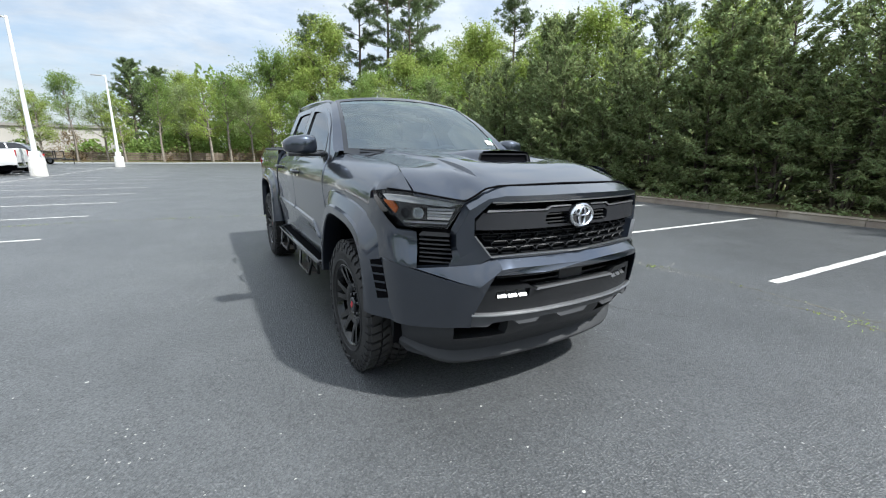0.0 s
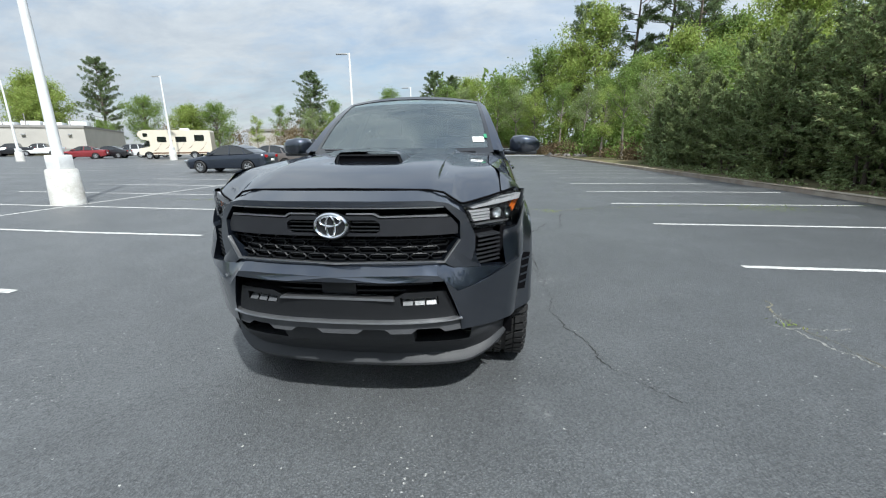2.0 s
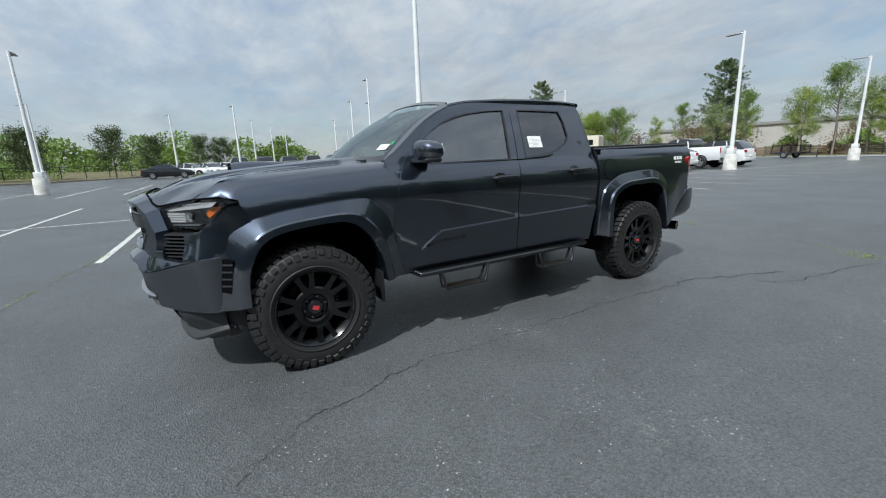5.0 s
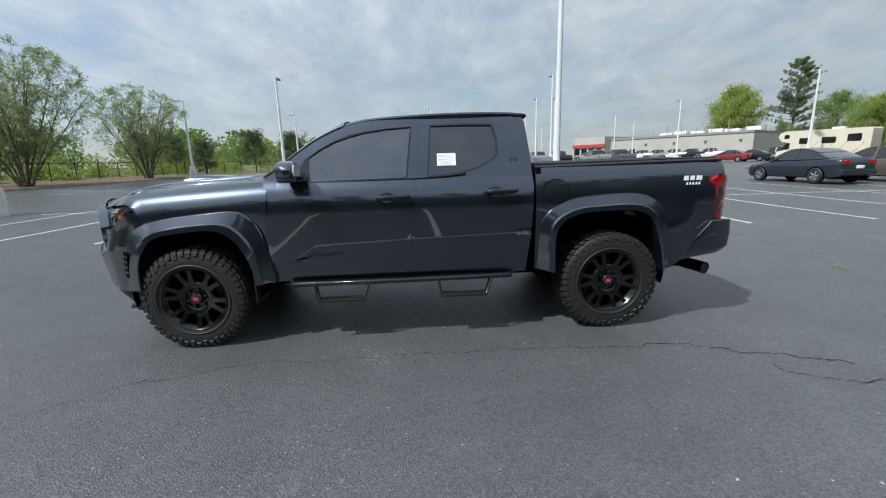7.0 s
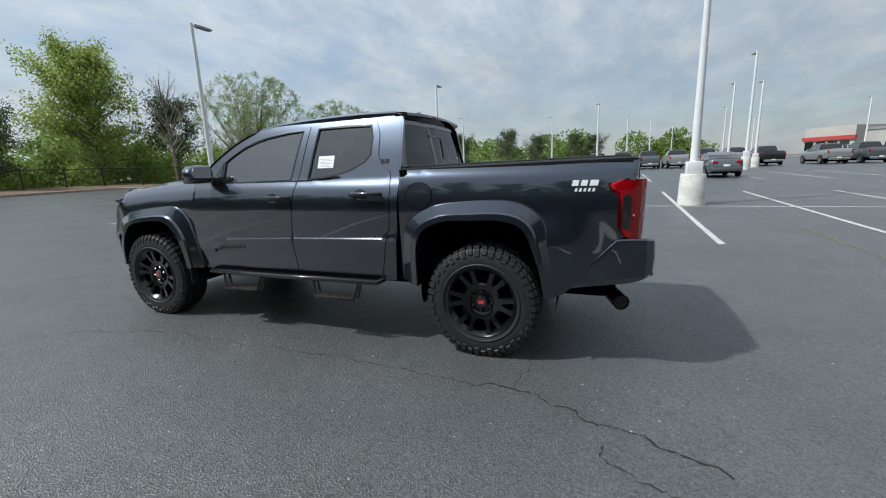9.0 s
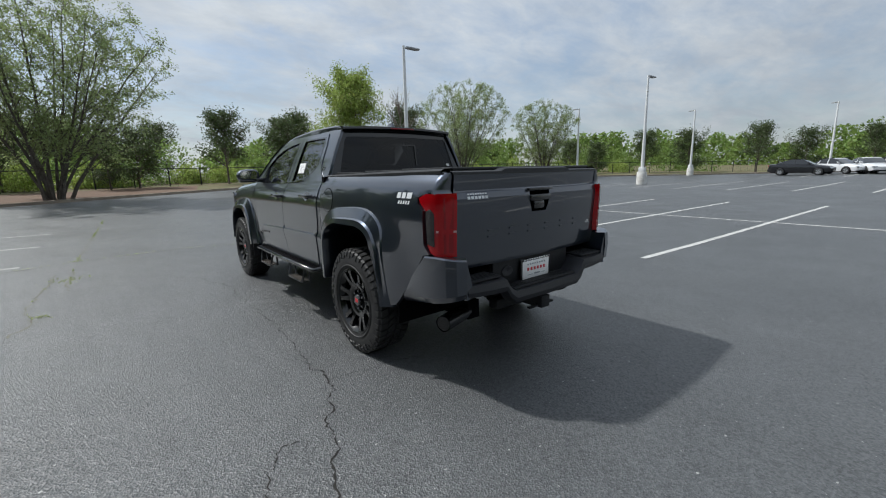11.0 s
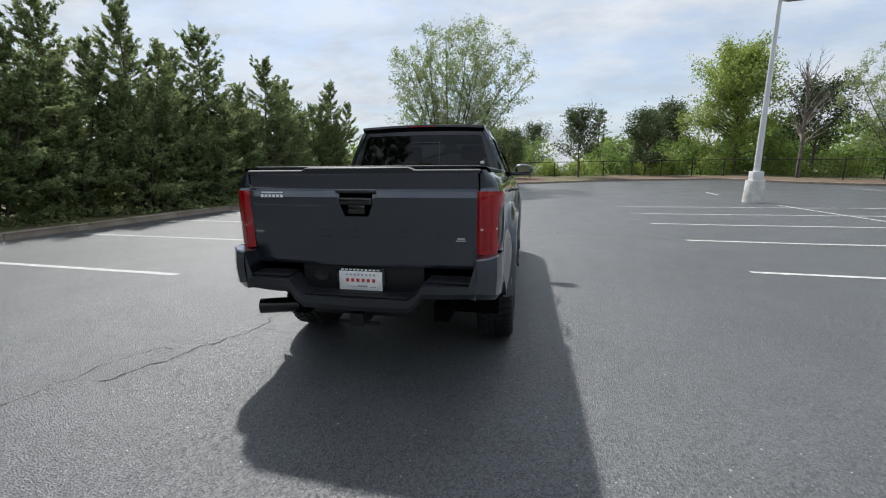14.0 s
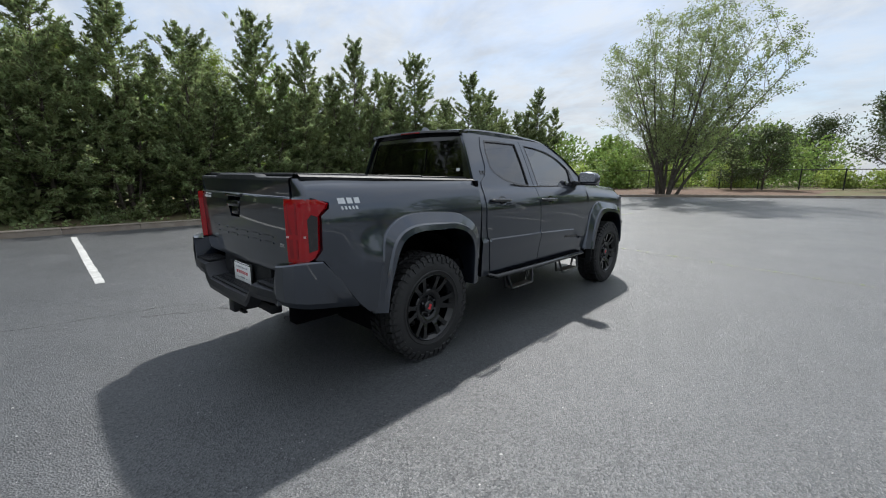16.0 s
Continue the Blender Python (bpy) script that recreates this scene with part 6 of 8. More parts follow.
wheel_s = Shape().loft([[(0.37 + (0.18 + 0.016 * math.cos(b)) * math.cos(a), -0.60 + 0.30 * (0.18) * math.sin(a) * 0 + 0.016 * math.sin(b) - 0.05 * math.sin(a), 1.20 + (0.18 + 0.016 * math.cos(b)) * math.sin(a)) for b in np.linspace(0, 2 * math.pi, 7)[:-1]] for a in np.linspace(0, 2 * math.pi, 29)], close=True)
part("steering_wheel", wheel_s, BLACK_PLASTIC, truck, "", 60)
part("cabin_floor", Shape().box(-0.80, -1.0, 0.62, 0.80, 1.0, 0.70), SHADOW_BLACK, truck)

# wheels: outer face towards +x
def tyre_shape():
    s = Shape()
    prof = [(-0.120, 0.248), (-0.132, 0.272), (-0.136, 0.312), (-0.131, 0.348), (-0.122, 0.372), (-0.108, 0.388), (0.108, 0.388), (0.122, 0.372), (0.131, 0.348), (0.136, 0.312), (0.132, 0.272), (0.120, 0.248)]
    s.lathe(prof, 72)
    blocks = 46
    step = 2 * math.pi / blocks

    def block(a0, a1, x0, x1, r0, r1, skew=0.0):
        vs = []
        for r, k in ((r0, 1.0), (r1, 0.88)):
            for a, x in ((a0, x0), (a1, x0), (a1 + skew, x1), (a0 + skew, x1)):
                am, xm = (a0 + a1 + skew) / 2, (x0 + x1) / 2
                aa, xx = am + (a - am) * k, xm + (x - xm) * (0.94 if k < 1 else 1)
                vs.append((xx, r * math.cos(aa), r * math.sin(aa)))
        s.add(vs, [(4, 5, 6, 7), (0, 1, 5, 4), (1, 2, 6, 5), (2, 3, 7, 6), (3, 0, 4, 7)])

    for k in range(blocks):
        a = k * step
        for side in (-1, 1):
            block(a, a + step * (0.80 if k % 2 else 0.70), side * 0.118, side * 0.062, 0.384, TYRE_R, step * 0.25)
            block(a + step * 0.3, a + step * 1.05, side * 0.055, side * 0.012, 0.384, TYRE_R, step * 0.55)
            # lugs on the shoulder
            r0, r1, x0 = (0.335, 0.392, 0.127) if k % 2 else (0.352, 0.392, 0.124)
            vs = []
            for aa, e in ((a, 0), (a + step * 0.66, 0)):
                for r, x in ((r0, 0.131), (r0 + 0.006, 0.1385), (r1 - 0.010, 0.132), (r1, 0.113)):
                    vs.append((side * x, r * math.cos(aa), r * math.sin(aa)))
            s.add(vs, [(0, 1, 5, 4), (1, 2, 6, 5), (2, 3, 7, 6), (0, 4, 7, 3), (0, 3, 2, 1), (4, 5, 6, 7)])
    # raised plain bars where the sidewall is lettered
    for base in (0.35, 3.4):
        for k in range(11):
            a = base + 0.085 * k
            vs = [(0.1375, r * math.cos(q), r * math.sin(q)) for r, q in ((0.300, a), (0.300, a + 0.056), (0.324, a + 0.052), (0.324, a + 0.004))]
            s.add(vs, [(0, 1, 2, 3)])
    s.lathe([(0.1345, 0.274), (0.1395, 0.277), (0.1395, 0.281), (0.1355, 0.286)], 72)
    return s


def rim_shape():
    s = Shape()
    s.lathe([(-0.11, 0.254), (-0.115, 0.242), (-0.06, 0.222), (0.085, 0.222), (0.112, 0.240), (0.122, 0.254), (0.128, 0.254), (0.130, 0.247), (0.120, 0.238), (0.090, 0.219), (-0.05, 0.215), (-0.09, 0.20)], 60)
    s.lathe([(0.03, 0.142), (0.086, 0.138), (0.094, 0.128), (0.090, 0.098), (0.080, 0.084), (0.064, 0.078), (0.060, 0.044)], 48)
    return s


def spoke_shape(k, side):
    a, rows = k * math.pi / 3, []
    for r, off, w, x, d in ((0.120, 0.13, 0.060, 0.090, 0.05), (0.145, 0.17, 0.048, 0.101, 0.045), (0.172, 0.185, 0.039, 0.108, 0.045), (0.205, 0.195, 0.036, 0.115, 0.045), (0.237, 0.20, 0.048, 0.121, 0.04)):
        q = a + side * off
        c, t = Vector((0, math.cos(q), math.sin(q))), Vector((0, -math.sin(q), math.cos(q)))
        rows.append([c * r + t * (w / 2) + Vector((x - d, 0, 0)), c * r + t * (w * 0.42) + Vector((x, 0, 0)), c * r - t * (w * 0.42) + Vector((x, 0, 0)), c * r - t * (w / 2) + Vector((x - d, 0, 0))])
    return Shape().loft(rows)


def nut_shape(k):
    a = k * math.pi / 3 + 0.52
    n = Shape().lathe([(0.058, 0.011), (0.086, 0.011), (0.090, 0.007), (0.090, 0.0)], 6)
    return n.moved(Matrix.Translation((0, 0.069 * math.cos(a), 0.069 * math.sin(a))))


SPOKES = [spoke_shape(k, side).mesh("spoke", RIM_BLACK, 28) for k in range(6) for side in (-1, 1)]
NUTS = [nut_shape(k).mesh("wheel_nut", GLOSS_BLACK, 30) for k in range(6)]
TYRE = tyre_shape().mesh("tyre", RUBBER, 28)
RIM = rim_shape().mesh("rim", RIM_BLACK, 28)
CAP = Shape().lathe([(0.05, 0.048), (0.092, 0.046), (0.100, 0.040), (0.101, 0.0)], 28).mesh("centre_cap", GLOSS_BLACK, 30)
CAP_MARK = Shape().box(0.1005, -0.020, -0.013, 0.1025, 0.020, 0.013).mesh("cap_mark", RED_INK, 0)
DISC = Shape().lathe([(-0.03, 0.0), (-0.03, 0.165), (-0.01, 0.165), (-0.01, 0.0)], 40).box(-0.05, 0.07, 0.04, 0.03, 0.165, 0.16, 0.012).mesh("brake_disc", DARK_TRIM, 30)
BARREL = Shape().lathe([(-0.10, 0.0), (-0.10, 0.20), (-0.095, 0.20)], 30).mesh("wheel_back", SHADOW_BLACK, 30)
for s in (-1, 1):
    for y in (-AXLE, AXLE):
        w = new("wheel", RIM)
        w.parent = truck
        w.matrix_basis = Matrix.Translation((s * 0.792, y * 0.994, TYRE_R - 0.004)) @ Matrix.Rotation(0 if s > 0 else math.pi, 4, "Z") @ Matrix.Rotation(0.4 + y + s, 4, "X")
        tagged(w, "black alloy wheel with a chunky all-terrain tyre")
        for name, me in [("spoke", k) for k in SPOKES] + [("wheel_nut", k) for k in NUTS] + [("tyre", TYRE), ("centre_cap", CAP), ("cap_mark", CAP_MARK), ("brake_disc", DISC), ("wheel_back", BARREL)]:
            c = new(name, me)
            c.parent = w

# ---- other vehicles, recreation vehicle, building, fences ----
CAR_GLASS = node_mat("dark_car_glass", (0.012, 0.014, 0.016), rough=0.05, scale=4, fine=30, coat=1.0, rough_var=0.02)
ALLOY = node_mat("silver_alloy", (0.45, 0.46, 0.47), rough=0.3, metal=0.8, scale=20, fine=100)


def car_paint(name, c, metal=0.3):
    return node_mat(name, c, rough=0.3, metal=metal, color2=tuple(v * 0.93 for v in c), scale=60, fine=600, coat=0.9, rough_var=0.05)


NAVY = car_paint("dark_navy_paint", (0.020, 0.027, 0.042))
BRONZE = car_paint("grey_bronze_paint", (0.16, 0.14, 0.13))
WHITE_CAR = car_paint("white_car_paint", (0.72, 0.73, 0.74), 0.0)
SILVER = car_paint("silver_car_paint", (0.34, 0.35, 0.36), 0.5)
GREY_CAR = car_paint("mid_grey_car_paint", (0.12, 0.13, 0.14), 0.4)
BLACK_CAR = car_paint("black_car_paint", (0.012, 0.012, 0.014))
RED_CAR = car_paint("dark_red_car_paint", (0.24, 0.02, 0.025))

KINDS = {
    "sedan": dict(r=0.325, axles=(-1.36, 1.34), half=[(-2.30, 0.60), (-2.22, 0.74), (-2.0, 0.84), (-1.4, 0.89), (1.4, 0.89), (2.0, 0.86), (2.22, 0.78), (2.30, 0.64)],
                  top=[(-2.30, 0.60), (-2.24, 0.70), (-2.0, 0.80), (-1.1, 0.94), (-0.9, 0.97), (1.4, 1.03), (1.7, 1.06), (2.18, 1.05), (2.27, 0.95), (2.30, 0.62)],
                  roof=[(-1.05, 0.96), (-0.3, 1.38), (0.15, 1.455), (0.7, 1.43), (1.25, 1.27), (1.72, 1.07)], doors=(-0.75, 0.32, 1.2), sill=0.26),
    "hatchback": dict(r=0.32, axles=(-1.36, 1.32), half=[(-2.25, 0.55), (-2.15, 0.74), (-1.9, 0.83), (-1.4, 0.87), (1.4, 0.87), (1.95, 0.84), (2.2, 0.76), (2.25, 0.66)],
                      top=[(-2.25, 0.58), (-2.18, 0.70), (-1.6, 0.88), (-1.1, 0.98), (1.4, 1.06), (2.1, 1.10), (2.22, 0.98), (2.25, 0.62)],
                      roof=[(-1.2, 0.97), (-0.3, 1.40), (0.2, 1.49), (0.9, 1.45), (1.6, 1.30), (2.12, 1.10)], doors=(-0.8, 0.3, 1.3), sill=0.26),
    "suv": dict(r=0.36, axles=(-1.38, 1.38), half=[(-2.30, 0.62), (-2.22, 0.78), (-2.0, 0.88), (-1.4, 0.93), (1.4, 0.93), (2.0, 0.90), (2.25, 0.84), (2.32, 0.74)],
                top=[(-2.30, 0.70), (-2.24, 0.88), (-2.0, 0.98), (-1.0, 1.08), (1.6, 1.14), (2.2, 1.16), (2.3, 0.98), (2.32, 0.66)],
                roof=[(-1.05, 1.08), (-0.35, 1.58), (0.1, 1.68), (1.2, 1.69), (1.75, 1.62), (2.22, 1.16)], doors=(-0.75, 0.3, 1.25), sill=0.30),
    "pickup_truck": dict(r=0.40, axles=(-1.85, 1.75), half=[(-2.88, 0.68), (-2.8, 0.84), (-2.6, 0.94), (-1.9, 0.99), (1.9, 0.98), (2.6, 0.97), (2.82, 0.95), (2.86, 0.90)],
                 top=[(-2.88, 0.95), (-2.82, 1.10), (-2.5, 1.17), (-1.2, 1.24), (0.98, 1.27), (1.02, 1.34), (2.8, 1.36), (2.85, 1.30), (2.87, 0.62)],
                 roof=[(-1.25, 1.22), (-0.55, 1.76), (-0.1, 1.88), (0.75, 1.89), (0.93, 1.82), (1.02, 1.30)], doors=(-0.85, 0.1, 0.95), sill=0.42),
}
WHEELS = {}


def small_wheel(r):
    if r not in WHEELS:
        t = Shape().lathe([(-0.10, r * 0.62), (-0.11, r * 0.9), (-0.08, r), (0.08, r), (0.11, r * 0.9), (0.105, r * 0.62)], 28)
        d = Shape().lathe([(0.095, r * 0.64), (0.10, r * 0.58), (0.05, r * 0.55), (0.05, 0.0)], 24)
        for k in range(5):
            a = 2 * math.pi * k / 5
            rows = []
            for q, w in ((0.03, 0.05), (r * 0.35, 0.035), (r * 0.6, 0.05)):
                c, s = math.cos(a), math.sin(a)
                rows.append([(0.085, c * q - s * w, s * q + c * w), (0.10, c * q, s * q), (0.085, c * q + s * w, s * q - c * w)])
            d.loft(rows)
        WHEELS[r] = (t.mesh("tyre", RUBBER), d.mesh("rim", ALLOY))
    return WHEELS[r]


def vehicle(kind, paint, label):
    k = KINDS[kind]
    car = thing(kind, label, "truck" if kind == "pickup_truck" else "car", "parked vehicles")
    top, half, roof = k["top"], k["half"], k["roof"]
    rows = []
    for y in sorted({p[0] for p in top} | {p[0] for p in half} | set(np.linspace(half[0][0], half[-1][0], 15))):
        w, zt, zs = lin(y, half), lin(y, top), k["sill"] + 0.10 * step01(1.9, 2.4, abs(y))
        zm = zs + (zt - zs) * 0.55
        right = [(0, zt), (w * 0.55, zt - 0.004), (w * 0.86, zt - 0.03), (w * 0.955, zt - 0.085), (w * 0.985, zm + 0.12), (w, zm), (w * 0.97, zs + 0.12), (w * 0.93, zs)]
        rows.append([(x, y, z) for x, z in right[::-1]] + [(-x, y, z) for x, z in right[1:]])
    body = Shape().loft(rows, close=True).add(rows[0], [tuple(range(len(rows[0])))]).add(rows[-1], [tuple(range(len(rows[0]) - 1, -1, -1))])
    if kind == "pickup_truck":
        part("bed_floor", Shape().box(-0.80, 1.12, 1.363, 0.80, 2.72, 1.372), BLACK_PLASTIC, car, "black open bed")
    part("body", body, paint, car, "", 40)
    wb = lin(0.2, half) * 0.955

    def cab_w(z):
        belt = lin(0.2, top)
        return wb - 0.02 - max(0.0, z - belt + 0.08) * 0.36

    cab = []
    for y in sorted({p[0] for p in roof} | set(np.linspace(roof[0][0], roof[-1][0], 13))):
        zr, zb = curve(y, roof), min(lin(y, top) - 0.03, curve(y, roof) - 0.01)
        right = [(0, zr), (cab_w(zr) * 0.75, zr - 0.008), (cab_w(zr - 0.03), zr - 0.035), (cab_w((zr + zb) / 2), (zr + zb) / 2), (cab_w(zb), zb)]
        cab.append([(x, y, z) for x, z in right[::-1]] + [(-x, y, z) for x, z in right[1:]])
    part("glasshouse", Shape().loft(cab), CAR_GLASS, car, "dark window glass", 50)
    ya, yb = roof[1][0], roof[-2][0]
    lid = Shape().loft([[(x * f, y, curve(y, roof) + 0.012 - 0.02 * abs(f) ** 4) for f, x in ((f, cab_w(curve(y, roof) - 0.03) + 0.004) for f in (-1, -0.85, 0, 0.85, 1))] for y in np.linspace(ya, yb, 9)])
    part("roof", lid, paint, car, "", 60)
    for s in (-1, 1):
        for j, y in enumerate(k["doors"]):
            zr, zb = curve(y, roof), lin(y, top) - 0.03
            lean = 0.0 if j == 1 else (0.30 if j == 0 else -0.18)
            p = Shape().prism([(y - 0.035, zb), (y + 0.035, zb), (y + 0.03 + lean, zr - 0.02), (y - 0.03 + lean, zr - 0.02)], lambda y, z: (s * (cab_w(z) - 0.01), y, z), lambda y, z: (s * (cab_w(z) + 0.012), y, z))
            part("window_pillar", p, paint, car)
        part("side_mirror", Shape().box(min(s * 0.88, s * 1.04), roof[0][0] + 0.28, lin(0, top), max(s * 0.88, s * 1.04), roof[0][0] + 0.40, lin(0, top) + 0.12, 0.03), paint, car)
        z, w = lin(half[-1][0] - 0.04, top), lin(half[-1][0] - 0.06, half)
        y1 = half[-1][0]
        tall = 0.34 if kind == "pickup_truck" else 0.16
        z1 = (1.28 if kind == "pickup_truck" else lin(y1 - 0.15, top) - 0.10)
        part("tail_lamp", Shape().box(min(s * (w - 0.05), s * (w - 0.30 * (kind != "pickup_truck") - 0.16 * (kind == "pickup_truck"))), y1 - 0.20, z1 - tall, max(s * (w - 0.05), s * (w - 0.30 * (kind != "pickup_truck") - 0.16 * (kind == "pickup_truck"))), y1 + 0.012, z1, 0.02), RED_LENS, car, "red tail lamp")
        part("headlamp", Shape().box(min(s * 0.45, s * 0.78), half[0][0] - 0.0, lin(half[0][0] + 0.1, top) - 0.16, max(s * 0.45, s * 0.78), half[0][0] + 0.25, lin(half[0][0] + 0.1, top) - 0.02, 0.02), LAMP_SILVER, car)
        for y in k["axles"]:
            arch = Shape().prism([(y + (k["r"] + 0.055) * math.cos(a), max(k["sill"], k["r"] + (k["r"] + 0.055) * math.sin(a))) for a in np.linspace(-0.3, math.pi + 0.3, 19)], lambda y, z: (s * 0.55, y, z), lambda y, z: (s * (lin(y, half) * 0.985 + 0.018), y, z))
            part("wheel_arch", arch, SHADOW_BLACK, car)
            tyre, rim = small_wheel(k["r"])
            w = new("wheel", tyre)
            w.parent = car
            w.matrix_basis = Matrix.Translation((s * (lin(y, half) - 0.075), y, k["r"])) @ Matrix.Rotation(0 if s > 0 else math.pi, 4, "Z")
            rr = new("rim", rim)
            rr.parent = w
    y1 = half[-1][0]
    part("rear_bumper", Shape().box(-0.78, y1 - 0.10, 0.36, 0.78, y1 + 0.03, 0.58, 0.04), CHROME if kind == "pickup_truck" else paint, car)
    part("number_plate", Shape().box(-0.16, y1 + (0.02 if kind == "pickup_truck" else 0.0), 0.62 if kind != "pickup_truck" else 0.50, 0.16, y1 + 0.035, 0.74 if kind != "pickup_truck" else 0.62, 0.003), WHITE_PAPER, car)
    part("underside", Shape().box(-0.70, half[0][0] + 0.2, 0.22, 0.70, y1 - 0.2, k["sill"] + 0.12), SHADOW_BLACK, car)
    return car


def park(car, x, y, turn):
    """turn: the way the nose points, degrees from -y towards +x."""
    car.matrix_basis = Matrix.Translation((x, y, gz(x, y))) @ Matrix.Rotation(radians(turn), 4, "Z")
    return car


# noses to the west (-x) is a turn of -90
park(vehicle("sedan", NAVY, "dark navy sedan parked across the stalls"), -13.6, 17.5, -88)
park(vehicle("sedan", BRONZE, "grey bronze sedan parked in a row"), -12.9, 20.4, -90)
park(vehicle("hatchback", WHITE_CAR, "white hatchback parked in a row"), -12.6, 23.3, -90)
park(vehicle("pickup_truck", WHITE_CAR, "white pickup truck parked in a row"), -12.7, 26.3, -90)
park(vehicle("suv", WHITE_CAR, "white sport utility car parked in a row"), -12.2, 29.4, -90)
park(vehicle("sedan", GREY_CAR, "grey sedan parked near a lamp post"), -26.5, 9.1, -90)
silver_truck = park(vehicle("pickup_truck", SILVER, "silver pickup truck parked in a long row"), -47.3, 4.6, -90)
grey_truck = park(vehicle("pickup_truck", GREY_CAR, "grey pickup truck parked in a long row"), -47.3, 7.2, -90)
white_truck = park(vehicle("pickup_truck", WHITE_CAR, "white pickup truck parked in a long row"), -47.5, 2.0, -90)
dark_truck = park(vehicle("pickup_truck", BLACK_CAR, "black pickup truck parked in a long row"), -47.4, 17.7, -90)


def again(car, x, y, turn=-90):
    copy_thing(car, Matrix.Translation((x, y, gz(x, y))) @ Matrix.Rotation(radians(turn), 4, "Z"))


for k, c in enumerate((silver_truck, grey_truck, silver_truck)):
    again(c, -47.3 + 0.2 * (k % 2), 9.85 + 2.62 * k)
for k, c in enumerate((silver_truck, grey_truck)):
    again(c, -47.2 + 0.3 * (k % 2), 22.5 + 2.75 * k)
# a farther row along the building's front
for k, c in enumerate((silver_truck, white_truck, white_truck, grey_truck, white_truck, silver_truck, white_truck, dark_truck, white_truck)):
    again(c, -88.5 + 2.6 * k, 38.8 + 1.7 * k, -57)
park(vehicle("sedan", RED_CAR, "dark red sedan parked in a row"), -47, 40.0, -60)
black_sedan = park(vehicle("sedan", BLACK_CAR, "black sedan parked in a row"), -47.5, -4.6, 180)
white_suv = park(vehicle("suv", WHITE_CAR, "white sport utility car in the far row"), -45, 44.5, -70)
again(black_sedan, -46, 42.3, -70)
white_sedan = park(vehicle("sedan", WHITE_CAR, "white sedan parked in the far row"), -51, -2.6, 150)
for k in range(4):
    again(white_sedan, -51.5 - 0.2 * k, -0.6 + 1.1 * k * 1.6, 120)
again(white_suv, -3.0, 66, 90)
again(black_sedan, -8.0, 66, 90)
again(white_sedan, 2.4, 66.5, 90)
again(black_sedan, -43, 46.5, -80)
again(white_suv, -41, 49, -80)

# flat utility trailer with a stake rack
def utility_trailer():
    t = thing("utility_trailer", "small black utility trailer with upright stakes by the fence", "trailer")
    part("bed", Shape().box(-0.8, -1.3, 0.45, 0.8, 1.3, 0.58, 0.02), BLACK_CAR, t)
    for s in (-1, 1):
        for y in (-1.2, -0.4, 0.4, 1.2):
            part("stake", Shape().box(s * 0.76 - 0.03, y - 0.03, 0.55, s * 0.76 + 0.03, y + 0.03, 1.25), BLACK_CAR, t)
        part("rail", Shape().box(s * 0.76 - 0.02, -1.25, 1.15, s * 0.76 + 0.02, 1.25, 1.22), BLACK_CAR, t)
        tyre, rim = small_wheel(0.32)
        w = new("wheel", tyre)
        w.parent = t
        w.matrix_basis = Matrix.Translation((s * 0.9, 0, 0.32)) @ Matrix.Rotation(0 if s > 0 else math.pi, 4, "Z")
        q = new("rim", rim)
        q.parent = w
    part("drawbar", Shape().tube([(0, -1.3, 0.48), (0, -2.3, 0.44)], 0.05, 8), BLACK_CAR, t)
    part("jack_stand", Shape().tube([(0, -2.2, 0.0), (0, -2.2, 0.7)], 0.03, 8), BLACK_CAR, t)
    return t


utility_trailer().matrix_basis = Matrix.Translation((-14.2, 47.5, gz(-14.2, 47.5))) @ Matrix.Rotation(radians(80), 4, "Z")

# recreation vehicle
CREAM = node_mat("cream_fibreglass", (0.66, 0.60, 0.49), rough=0.35, color2=(0.60, 0.54, 0.44), scale=1.5, fine=60, coat=0.3)
STRIPE = node_mat("brown_stripe", (0.16, 0.09, 0.055), rough=0.4, scale=4, fine=80)
rv = thing("recreation_vehicle", "cream motorhome with brown swirling stripes and a cab-over bunk", "motorhome")
SIDE = [(-4.0, 0.62), (-3.9, 0.50), (4.0, 0.55), (4.05, 0.75), (4.05, 3.15), (3.95, 3.28), (-3.2, 3.32), (-3.75, 3.15), (-3.95, 2.75), (-3.55, 2.25), (-2.75, 2.10), (-2.75, 1.45), (-3.9, 1.25), (-4.02, 1.0)]
bm_rv = Shape().prism(SIDE, lambda y, z: (-1.18, y, z), lambda y, z: (1.18, y, z))
part("body", bm_rv, CREAM, rv, "cream box body", 25)
